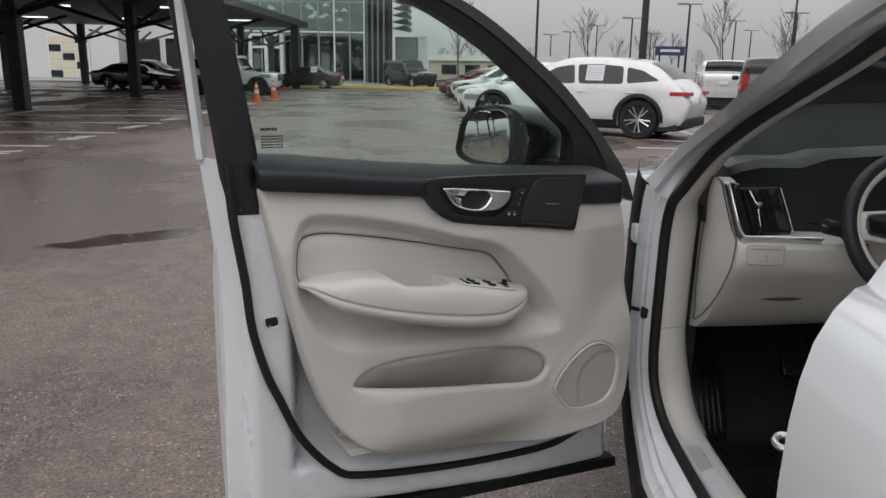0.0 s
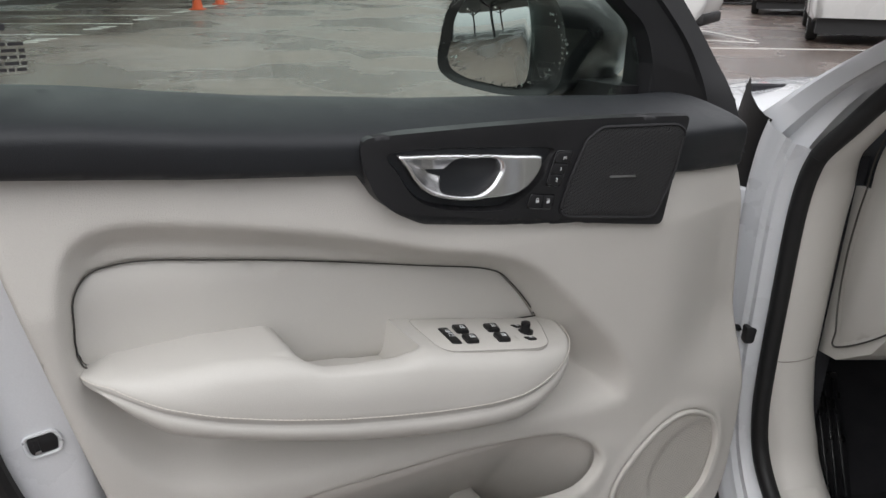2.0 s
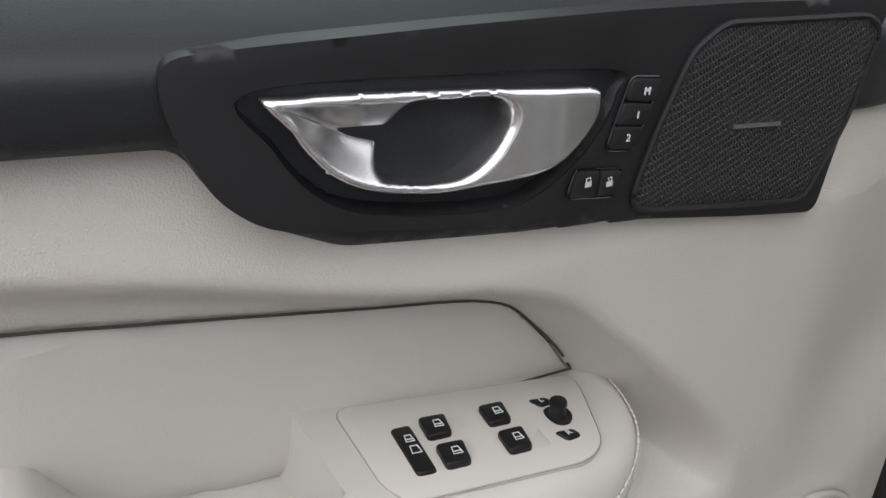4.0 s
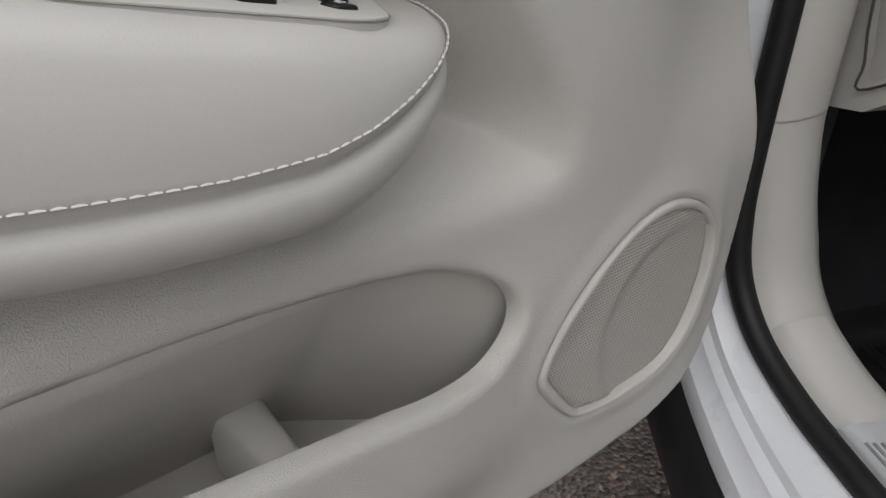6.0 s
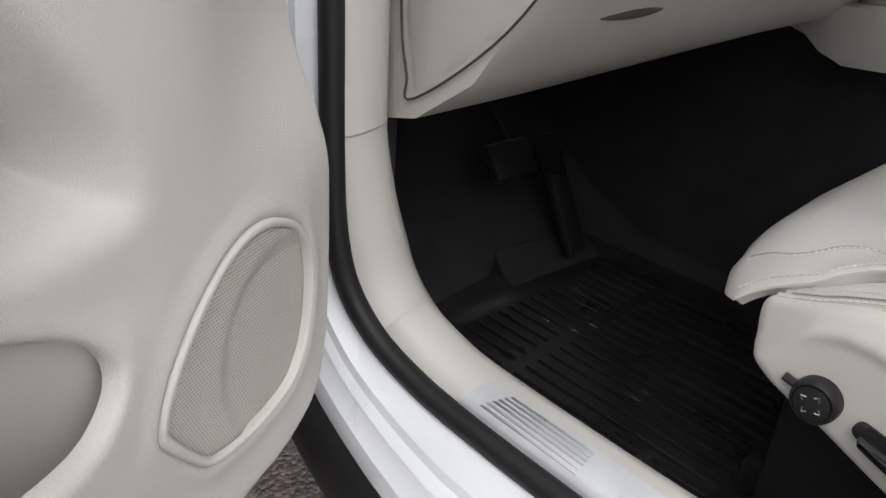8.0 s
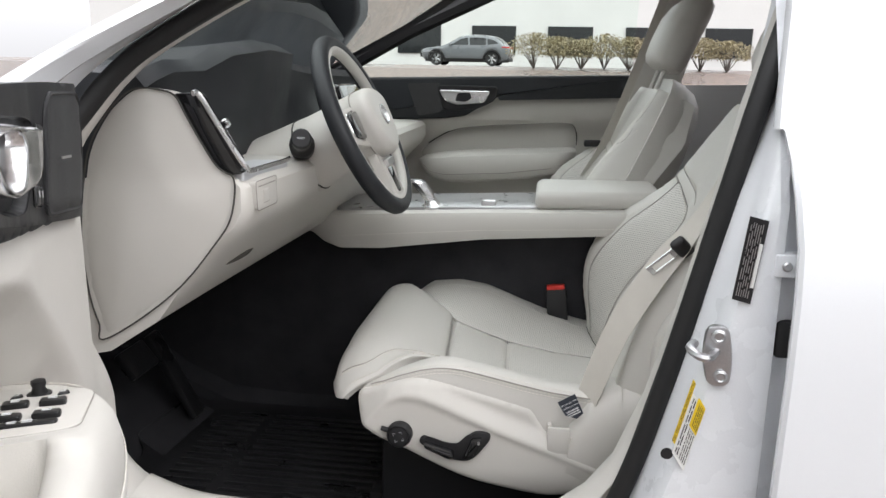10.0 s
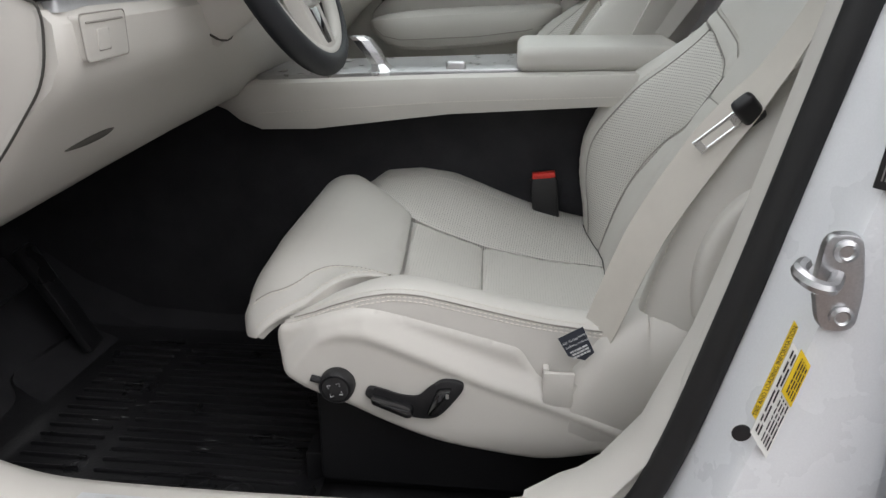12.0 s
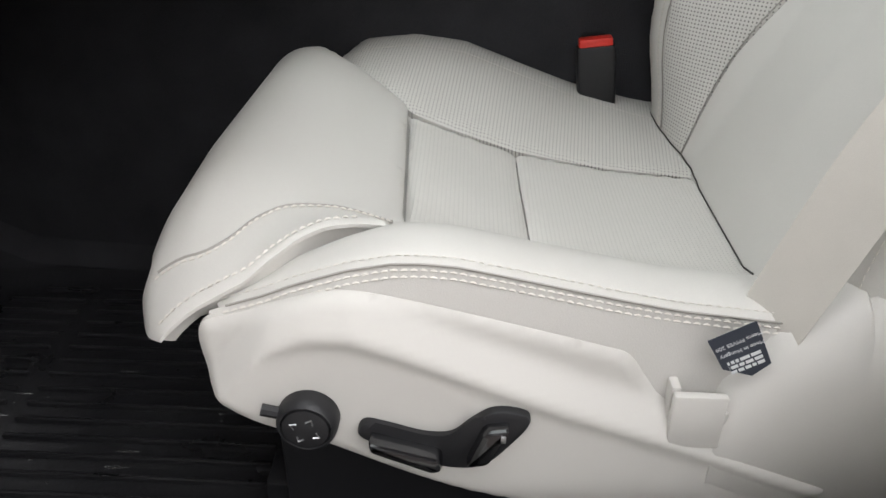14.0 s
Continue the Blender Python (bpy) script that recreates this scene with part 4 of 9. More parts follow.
rdrop = random.Random(5)
bm = bmesh.new()
for k in range(130):
    a, q = rdrop.uniform(0, 6.3), rdrop.uniform(0.86, 1.0)
    u, v = q * (-0.04 + 0.155 * math.cos(a)), q * 0.082 * math.sin(a)
    r = rdrop.uniform(0.001, 0.0026)
    c = mir(u, v, -0.001 if rdrop.random() < 0.6 else 0.0)
    lathe(bm, [(r, 0.0), (r * 0.8, r * 0.4), (r * 0.3, r * 0.6)], Matrix.Translation(c) @ (mir(0, 0, -1) - mir(0, 0, 0)).to_track_quat("Z", "Y").to_matrix().to_4x4(), 8)
part("rain_drops", bm, M_DROP, mirror, "small rain drops")["kind"] = "stuff"


# ---- body of the white car ----
# the cabin's own frame within the place
FRAME = CABIN = Matrix(((1.0903, 0.0509, 0.0223, -0.1736), (-0.0108, 1.0976, 0.0045, -0.0995), (-0.0104, -0.0311, 1.0893, 0.0219), (0, 0, 0, 1)))
body = thing("car_body", (1.49, 1.5, 0.2), "white car body with open driver's doorway and rain-wet paint", "car")
APERTURE = [(0.79, 1.22, 1.56), (0.735, 1.315, 1.30), (0.69, 1.355, 1.186), (0.682, 1.42, 0.90), (0.676, 1.45, 0.78), (0.668, 1.487, 0.65), (0.662, 1.525, 0.57), (0.655, 1.60, 0.515), (0.648, 1.72, 0.499), (0.645, 1.9, 0.495), (0.645, 2.10, 0.495), (0.641, 2.19, 0.505), (0.632, 2.262, 0.535), (0.62, 2.305, 0.59), (0.611, 2.318, 0.66), (0.608, 2.322, 0.74), (0.608, 2.326, 0.85), (0.608, 2.328, 1.0), (0.609, 2.318, 1.075), (0.611, 2.30, 1.115)]
ROOFSIDE = [(0.609, 2.318, 1.075), (0.613, 2.302, 1.115), (0.632, 2.272, 1.160), (0.652, 2.232, 1.212), (0.668, 2.175, 1.258), (0.70, 2.04, 1.335), (0.725, 1.93, 1.385), (0.752, 1.767, 1.452), (0.772, 1.689, 1.492), (0.80, 1.5, 1.55), (0.83, 1.2, 1.60), (0.845, 0.8, 1.62)]


def sweep_profile(bm, path, profile, centre=(1.95, 0.95), narrow=None):
    """Carries a profile (q away from the doorway's middle, x sideways) along the doorway's rim."""
    P = spline(path, 6)
    rings = []
    for i, p in enumerate(P):
        t = P[min(i + 1, len(P) - 1)] - P[max(i - 1, 0)]
        nrm = Vector((0, -t.z, t.y)).normalized()
        if nrm.dot(Vector((0, p.y - centre[0], p.z - centre[1]))) < 0:
            nrm = -nrm
        f = narrow(p) if narrow else 1.0
        rings.append([p + nrm * q + Vector((dx * f, 0, 0)) for q, dx in (profile(p) if callable(profile) else profile)])
    return skin(bm, rings, closed=False)


JAMB = [(0.0, 0.02), (0.004, -0.004), (0.012, -0.014), (0.02, -0.03), (0.024, -0.046), (0.034, -0.050), (0.040, -0.064), (0.052, -0.070), (0.060, -0.084), (0.080, -0.090), (0.088, -0.086)]
LINER = [(0.084, -0.080), (0.094, -0.094), (0.115, -0.104), (0.15, -0.108), (0.20, -0.09)]
part("door_jamb", sweep_profile(bmesh.new(), APERTURE[6:], JAMB, narrow=lambda p: float(np.interp(p.y, [2.1, 2.3], [1.0, 0.6]))), M_WHITE_JAMB, body, "white painted doorway step with pressed grooves")
part("lower_liner", sweep_profile(bmesh.new(), APERTURE[6:], LINER, narrow=lambda p: float(np.interp(p.y, [2.1, 2.3], [1.0, 0.6]))), M_RUBBER, body, "black plastic liner outside the doorway step")
bm = tube(bmesh.new(), spline(APERTURE, 6), 0.0145, 10, up=(1, 0, 0))
part("doorway_seal", bm, M_RUBBER, body, "thick black rubber doorway seal")
bm = tube(bmesh.new(), spline(ROOFSIDE, 6), 0.0145, 10, up=(1, 0, 0))
part("pillar_seal", bm, M_RUBBER, body, "thick black rubber doorway seal")
# windscreen pillar in white, with its cream inner trim
bm = bmesh.new()
out_edge = spline([(0.55, 2.52, 1.10), (0.57, 2.40, 1.172), (0.585, 2.257, 1.245), (0.62, 1.956, 1.381), (0.66, 1.804, 1.476), (0.70, 1.68, 1.547), (0.75, 1.4, 1.63), (0.79, 1.0, 1.67)], 6)
in_edge = spline([(0.600, 2.345, 1.07), (0.606, 2.318, 1.13), (0.644, 2.250, 1.225), (0.697, 2.035, 1.355), (0.728, 1.89, 1.418), (0.764, 1.70, 1.504), (0.793, 1.505, 1.562), (0.825, 1.2, 1.612)], 6)
skin(bm, [[a + Vector((0.06, 0.03, 0.02)), a, a.lerp(b, 0.2) + Vector((-0.012, 0, 0.0)), a.lerp(b, 0.5) + Vector((-0.010, -0.012, -0.004)), a.lerp(b, 0.62) + Vector((0.002, -0.002, 0)), a.lerp(b, 0.85) + Vector((-0.004, 0, 0)), b, b + Vector((0.03, 0.02, 0.0))] for a, b in zip(out_edge, in_edge)], closed=False)
part("windscreen_pillar", bm, M_WHITE, body, "white windscreen pillar")
# front wing and bonnet beyond the door hinge
bm = bmesh.new()
skin(bm, [[(0.535 + k * 0.04, y, 0.35), (0.515 + k * 0.04, y, 0.72), (0.535 + k * 0.045, y, 0.98), (0.60 + k * 0.05, y, z), (0.78, y, z + 0.03), (1.49, y, z + 0.07)] for k, y, z in ((0, 2.50, 1.135), (0.2, 2.7, 1.13), (0.4, 2.95, 1.115), (0.8, 3.3, 1.08), (1.6, 3.65, 1.02), (3.0, 3.85, 0.90), (4, 3.95, 0.7))], closed=False)
part("front_wing", bm, M_WHITE, body, "white front wing and bonnet")
bm = bmesh.new()
skin(bm, [[(x, y, z) for x, z in ((2.98 - 0.60 - k * 0.05, zz), (2.98 - 0.535 - k * 0.045, 0.98), (2.98 - 0.515 - k * 0.04, 0.72), (2.98 - 0.535 - k * 0.04, 0.35))] + [(1.49, y, 0.3)] for k, y, zz in ((0, 2.50, 1.135), (0.2, 2.7, 1.13), (0.8, 3.3, 1.08), (1.6, 3.65, 1.02), (4, 3.95, 0.7))], closed=False)
part("far_wing", bm, M_WHITE, body)
# hinges and check strap
for z in (0.60, 0.98):
    bm = box(bmesh.new(), (0.545, 2.41, z), (0.60, 2.475, z + 0.055), 0.006)
    part("door_hinge", bm, M_WHITE_JAMB, body)
bm = tube(bmesh.new(), [CABIN.inverted() @ dp(1.90, 0.79, -0.06), Vector((0.585, 2.372, 0.795))], 0.006, 6)
box(bm, (0.572, 2.345, 0.78), (0.60, 2.38, 0.812), 0.005)
part("check_strap", bm, M_BLACK, body, "black door check strap")
# sill and kick trims in cream
SILL = [(-0.004, 0.008), (-0.016, 0.012), (-0.026, 0.022), (-0.032, 0.040), (-0.034, 0.060), (-0.028, 0.075), (-0.01, 0.088), (0.06, 0.098), (0.13, 0.10)]
def sill_profile(p):
    f = float(np.interp(p.z, [0.53, 0.66], [1.0, 0.35])) if p.y < 1.8 else 1.0
    return [(q * f, dx * f) for q, dx in SILL]
part("sill_trim", sweep_profile(bmesh.new(), APERTURE[4:13], sill_profile), M_TRIM_SMOOTH, body, "cream plastic sill and kick trim")
bm = bmesh.new()
KICKUP = APERTURE[11:] + ROOFSIDE[2:]
KICK_FOOT = [(-0.006, 0.010), (-0.016, 0.018), (-0.024, 0.034), (-0.026, 0.060), (-0.020, 0.080), (-0.004, 0.097), (0.02, 0.105), (0.05, 0.108)]
KICK_FACE = [(-0.004, 0.010), (-0.009, 0.017), (-0.012, 0.030), (-0.011, 0.046), (-0.006, 0.062), (0.002, 0.075), (0.012, 0.084), (0.03, 0.090)]
def kick_profile(p):
    f = float(np.interp(p.z, [0.62, 0.76], [0, 1]))
    return [(a + (c - a) * f, b + (d - b) * f) for (a, b), (c, d) in zip(KICK_FOOT, KICK_FACE)]
part("kick_trim", sweep_profile(bm, KICKUP, kick_profile, narrow=lambda p: float(np.interp(p.z, [1.05, 1.16, 1.3], [1.0, 0.72, 0.62]))), M_TRIM_SMOOTH, body, "cream trim beside the dashboard and up the pillar")
def plate_put(x, y, w):
    """A place on the sill's top, w above it; the sill rolls down towards the outside."""
    return Vector((x, y, float(np.interp(x, [0.649, 0.656, 0.667, 0.685, 0.705], [0.5085, 0.5155, 0.5215, 0.5275, 0.5295])) + w))
bm = bmesh.new()
skin(bm, [[plate_put(0.652 + 0.0395 * k, y - 0.016 * k * f, 0.0022 - 0.0022 * (k in (0.0, 1.0))) for k in (0.0, 0.03, 0.15, 0.3, 0.45, 0.6, 0.75, 0.97, 1.0)] + [plate_put(0.6915, y - 0.016 * f, -0.01), plate_put(0.652, y, -0.01)] for y, f in ((2.137, 1), (2.136, 1), (2.0, 0.6), (1.62, 0))])
part("trim_joint", tube(bmesh.new(), [(0.618, 2.3185, 0.764), (0.625, 2.3135, 0.765), (0.638, 2.3105, 0.767), (0.654, 2.3115, 0.769), (0.670, 2.3165, 0.770), (0.682, 2.324, 0.771)], 0.0012, 5), M_SEAM, body, "narrow joint between the trims")
sill_plate = part("sill_plate", bm, M_PLATE, body, "brushed metal sill plate")
for k in range(6):
    part("plate_line", prism(bmesh.new(), rounded([(0.6575 + k * 0.0050, 1.98), (0.6598 + k * 0.0050, 1.98), (0.6598 + k * 0.0050, 2.11 - 0.004 * k), (0.6575 + k * 0.0050, 2.11 - 0.004 * k)], 0.0005, 2), plate_put, 0.0022, 0.0030, 0.0002), M_STEEL, sill_plate)
for k in range(5):
    part("plate_disc", lathe(bmesh.new(), [(0.0085, 0), (0.0085, 0.0008), (0.005, 0.0008)], Matrix.Translation(plate_put(0.672, 1.93 - 0.045 * k, 0.0022)) @ Matrix.Rotation(radians(-18), 4, "Y"), 12), M_PLATE, sill_plate)

# centre pillar with striker and labels
def bp(y, z, w):
    """A place on the centre pillar's painted outer face; w towards the outside."""
    return Vector((0.60 + 0.55 * max(z - 1.05, 0) ** 1.1 - w, y, z))
def edge_y(z):
    """Where the painted pillar meets the doorway seal."""
    return float(np.interp(z, [0.35, 0.5, 0.59, 0.704, 0.793, 0.876, 0.942, 1.065, 1.176, 1.55], [1.60, 1.53, 1.485, 1.453, 1.428, 1.408, 1.394, 1.366, 1.344, 1.25]))
bm = bmesh.new()
skin(bm, [[bp(edge_y(z) + 0.012, z, -0.10), bp(edge_y(z) + 0.004, z, -0.062), bp(edge_y(z) - 0.002, z, -0.052), bp(edge_y(z) - 0.006, z, -0.035), bp(edge_y(z) - 0.010, z, -0.012), bp(edge_y(z) - 0.016, z, -0.003), bp(edge_y(z) - 0.028, z, 0.0), bp(1.345, z, 0.002), bp(1.334, z, -0.002), bp(1.330, z, -0.014), bp(1.318, z, -0.022), bp(1.285, z, -0.026), bp(1.20, z, -0.028)] for z in (0.35, 0.5, 0.55, 0.6, 0.65, 0.7, 0.75, 0.8, 0.85, 0.9, 0.95, 1.0, 1.05, 1.1, 1.15, 1.2, 1.25, 1.3, 1.35, 1.45, 1.6)], closed=False)
part("centre_pillar", bm, M_WHITE_JAMB, body, "white painted centre pillar")
rear_door = thing("rear_door", (0.56, 0.7, 0.3), "closed white rear door with rain drops", "car door")
bm = bmesh.new()
REAR = [(0.61, 0.28), (0.567, 0.34), (0.552, 0.5), (0.539, 0.68), (0.533, 0.86), (0.535, 0.95), (0.541, 1.01), (0.555, 1.065), (0.577, 1.11), (0.603, 1.14), (0.622, 1.146)]
skin(bm, [[Vector((x + dx, y + (0.09 * max(z - 1.0, 0.0) if y > 1.2 else 0.0), z)) for x, z in REAR] for y, dx in ((1.255, 0.075), (1.29, 0.065), (1.318, 0.050), (1.329, 0.033), (1.3345, 0.012), (1.3345, 0.005), (1.330, 0.0), (1.0, -0.008), (0.7, -0.012), (0.3, 0.0), (-0.2, 0.02), (-1.0, 0.08), (-1.9, 0.25), (-2.0, 0.6))], closed=False)
part("door_skin", bm, M_WHITE, rear_door)
bm = bmesh.new()
rdrop = random.Random(11)
for k in range(90):
    y, z = rdrop.uniform(1.02, 1.315), rdrop.uniform(0.6, 1.08)
    x = float(np.interp(z, [q[1] for q in REAR], [q[0] for q in REAR])) - 0.008 * (1.25 - y) / 0.25
    r = rdrop.uniform(0.0012, 0.003)
    lathe(bm, [(r, 0.0), (r * 0.85, r * 0.3), (r * 0.4, r * 0.5)], Matrix.Translation((x, y, z)) @ Vector((-1, 0, 0)).to_track_quat("Z", "Y").to_matrix().to_4x4(), 8)
part("rain_drops", bm, M_DROP, rear_door, "small rain drops")["kind"] = "stuff"
bm = bmesh.new()
FRAME_EDGE = [(0.620, 1.142), (0.638, 1.18), (0.675, 1.28), (0.74, 1.43), (0.82, 1.58), (0.86, 1.64)]
skin(bm, [[Vector((x + dx, y - 0.10 * (z - 1.18), z)) for x, z in FRAME_EDGE] for y, dx in ((1.270, 0.075), (1.305, 0.065), (1.343, 0.04), (1.350, 0.01), (1.346, 0.0), (1.245, -0.004), (1.228, 0.006), (1.215, 0.012))], closed=False)
part("door_frame", bm, M_WHITE, rear_door, "white upper frame of the rear door")
bm = bmesh.new()
skin(bm, [[(0.645, y, 1.16), (0.69, y - 0.02, 1.28), (0.75, y - 0.045, 1.43), (0.83, y - 0.07, 1.57)] for y in (1.218, 0.6, 0.0, -1.2)], closed=False)
part("rear_window", bm, M_PIANO, rear_door, "dark tinted rear window")
part("hinge_leaf", prism(bmesh.new(), rounded([(1.312, 0.966), (1.345, 0.966), (1.345, 0.994), (1.312, 0.994)], 0.003), bp, -0.02, 0.006, 0.002), M_WHITE_JAMB, rear_door)
bm = lathe(bmesh.new(), [(0.006, 0), (0.006, 0.003), (0.004, 0.005), (0.0, 0.005)], Matrix.Translation(bp(1.332, 0.980, 0.006)) @ Vector((-1, 0, 0)).to_track_quat("Z", "Y").to_matrix().to_4x4(), 12)
part("hinge_bolt", bm, M_STEEL, rear_door)
part("check_grommet", prism(bmesh.new(), rounded([(1.308, 0.858), (1.331, 0.858), (1.331, 0.905), (1.308, 0.905)], 0.007), bp, -0.03, -0.008, 0.003), M_RUBBER, rear_door, "black rubber grommet")
striker = thing("striker", bp(1.40, 0.86, 0.0), "steel door striker bolted to the centre pillar", "door striker")
bm = prism(bmesh.new(), rounded([(1.383, 0.822), (1.410, 0.822), (1.419, 0.86), (1.416, 0.902), (1.390, 0.902), (1.382, 0.86)], 0.012, 4), bp, 0.0, 0.008, 0.003)
part("base_plate", bm, M_STEEL, striker)
bm = tube(bmesh.new(), spline([bp(1.402, 0.868, 0.004), bp(1.416, 0.868, 0.03), bp(1.43, 0.872, 0.034), bp(1.438, 0.878, 0.024), bp(1.430, 0.880, 0.012)], 5), 0.0055, 8)
part("loop", bm, M_STEEL, striker)
for y, z in ((1.396, 0.836), (1.402, 0.889)):
    n = Vector((-1, 0, 0))
    bm = lathe(bmesh.new(), [(0.009, 0), (0.009, 0.003), (0.006, 0.0045), (0.0045, 0.003)], Matrix.Translation(bp(y, z, 0.008)) @ n.to_track_quat("Z", "Y").to_matrix().to_4x4(), 14)
    part("bolt", bm, M_STEEL, striker)
# the tyre label lies slanted on the pillar: u along its print, v across
def on_label(u, v, w):
    return bp(1.428, 0.700, w) + Vector((0, -0.17, 0.985)) * 0 + Vector((0, 0.0, 0)) + Vector((0, -0.22 * u, 0.97 * u)) + Vector((0, 0.40 * v, 0.62 * v))
label = thing("tyre_label", bp(1.41, 0.76, 0.004), "white and yellow tyre and loading label", "label")
part("paper", prism(bmesh.new(), [(0, 0), (0.088, 0), (0.088, 0.040), (0, 0.040)], on_label, 0.0015, 0.003), M_LABEL_WHITE, label)
part("yellow_band", prism(bmesh.new(), [(0.012, 0.041), (0.10, 0.041), (0.10, 0.050), (0.012, 0.050)], on_label, 0.0015, 0.0031), M_LABEL_YELLOW, label)
part("yellow_field", prism(bmesh.new(), [(0.052, 0.001), (0.092, 0.001), (0.092, 0.024), (0.052, 0.024)], on_label, 0.0033, 0.0041), M_LABEL_YELLOW, label)
part("print_bar", bars(bmesh.new(), on_label, 0.006, 0.05, 0.004, 0.024, 0.0033, 4, 0.3, seed=5), M_PRINT, label)
part("print_bar", bars(bmesh.new(), on_label, 0.006, 0.084, 0.027, 0.038, 0.0033, 2, 0.4, seed=3), M_PRINT, label)
part("print_bar", bars(bmesh.new(), on_label, 0.056, 0.088, 0.004, 0.021, 0.0043, 4, 0.3, seed=6), M_PRINT, label)
ex, ey = (on_label(1, 0, 0) - on_label(0, 0, 0)).normalized(), (on_label(0, 1, 0) - on_label(0, 0, 0)).normalized()
ez = ex.cross(ey).normalized()
tm = Matrix((ex, ez.cross(ex), ez)).transposed().to_4x4()
tm.translation = on_label(0.056, 0.0455, 0.0034)
part("heading", text_mesh("TIRE AND LOADING INFORMATION", 0.0052, tm, 0.0001), M_PRINT, label)
bm = lathe(bmesh.new(), [(0.008, 0), (0.008, 0.001), (0.0055, 0.0014), (0.0, 0.0014)], Matrix.Translation(bp(1.450, 0.722, 0.0)) @ Vector((-1, 0, 0)).to_track_quat("Z", "Y").to_matrix().to_4x4(), 14)
part("round_mark", bm, M_BLACK, label)
dark_label = thing("dark_label", bp(1.37, 0.95, 0.004), "black information label on the centre pillar", "label")
def on_dark(u, v, w):
    return bp(1.390 - 0.11 * u, 0.936 + u, w) + Vector((0, -v, -0.25 * v))
part("film", prism(bmesh.new(), [(0, 0), (0.104, 0), (0.104, 0.022), (0, 0.022)], on_dark, 0.0015, 0.003), M_BLACK, dark_label)
part("print_bar", bars(bmesh.new(), on_dark, 0.006, 0.098, 0.003, 0.019, 0.0032, 6, 0.35, seed=9), M_STEEL, dark_label)
part("pale_strip", prism(bmesh.new(), [(0.02, 0.017), (0.075, 0.017), (0.075, 0.021), (0.02, 0.021)], on_dark, 0.0032, 0.0038), M_LABEL_WHITE, dark_label)
# cream pillar inside the seal, roof, far side
bm = bmesh.new()
skin(bm, [[(0.672 + t, y - 0.006, z), (0.69 + t, y + 0.002, z), (0.71 + t, y + 0.005, z), (0.74 + t, y, z), (0.775 + t, y - 0.04, z), (0.80 + t, y - 0.16, z)] for y, z, t in ((1.62, 0.545, -0.01), (1.589, 0.558, -0.008), (1.542, 0.594, -0.004), (1.503, 0.647, -0.002), (1.464, 0.75, 0), (1.438, 0.847, 0.002), (1.418, 0.93, 0.004), (1.39, 1.049, 0.008), (1.367, 1.166, 0.012), (1.31, 1.35, 0.06), (1.25, 1.55, 0.12))], closed=False)
part("centre_pillar_trim", bm, M_TRIM_SMOOTH, body, "cream inner pillar trim")
roof = thing("roof", (1.49, 0.5, 1.65), "car roof with pale headlining", "roof", kind="structure")
bm = bmesh.new()
skin(bm, [[(0.80, y, z - 0.09), (0.86, y, z - 0.04), (1.1, y, z), (1.49, y, z + 0.015), (1.88, y, z), (2.12, y, z - 0.04), (2.18, y, z - 0.09)] for y, z in ((1.62, 1.60), (1.4, 1.655), (1.0, 1.68), (0.2, 1.68), (-0.8, 1.63), (-1.6, 1.5))], closed=False)
part("headlining", bm, M_TRIM_SMOOTH, roof)
bm = bmesh.new()
skin(bm, [[(0.80, y, z - 0.06), (0.86, y, z - 0.005), (1.1, y, z + 0.035), (1.49, y, z + 0.05), (1.88, y, z + 0.035), (2.12, y, z - 0.005), (2.18, y, z - 0.06)] for y, z in ((1.63, 1.60), (1.4, 1.655), (1.0, 1.68), (0.2, 1.68), (-0.8, 1.63), (-1.6, 1.5))], closed=False)
part("roof_skin", bm, M_WHITE, roof)
screen = thing("windscreen", (1.49, 2.3, 1.2), "clear rain-spotted glass of the front window", "windscreen")
bm = bmesh.new()
skin(bm, [[(1.49 + w * k, y + 0.05 * (1 - abs(k)), z) for k in (-1, -0.7, -0.35, 0, 0.35, 0.7, 1)] for w, y, z in ((0.74, 2.58, 1.12), (0.72, 2.3, 1.26), (0.68, 1.95, 1.43), (0.62, 1.62, 1.60))], closed=False)
ws = part("glass", bm, M_SCREEN_GLASS, screen)
ws.visible_shadow = False

# floor, tunnel and firewall
floor_pan = thing("cabin_floor", (1.4, 1.8, 0.36), "black carpeted cabin floor", "floor", kind="structure")
bm = bmesh.new()
skin(bm, [[(0.735, y, 0.46), (0.745, y, z), (1.0, y, z - 0.005), (1.40, y, z), (1.43, y, z + 0.03), (1.435, y, 0.84)] for y, z in ((0.9, 0.40), (1.5, 0.37), (1.9, 0.36), (2.25, 0.36), (2.42, 0.372), (2.55, 0.43), (2.75, 0.58), (2.85, 0.8))], closed=False)
part("carpet", bm, M_CARPET, floor_pan)
bm = box(bmesh.new(), (0.70, 2.84, 0.3), (2.3, 2.88, 1.15))
part("firewall", bm, M_CARPET, floor_pan)
bm = box(bmesh.new(), (1.585, 0.9, 0.36), (2.28, 2.85, 0.38))
part("far_carpet", bm, M_CARPET, floor_pan)
bm = box(bmesh.new(), (0.62, -0.2, 0.25), (2.36, 0.35, 0.9), 0.05)
part("rear_bulk", bm, M_CARPET, floor_pan)
bm = bmesh.new()
skin(bm, [[(0.60, 2.37, z), (0.70, 2.365, z), (0.735, 2.37, z), (0.74, 2.85, z)] for z in (0.36, 0.6, 0.8, 1.1)], closed=False)
part("cowl_side", bm, M_CARPET, floor_pan)
bm = bmesh.new()
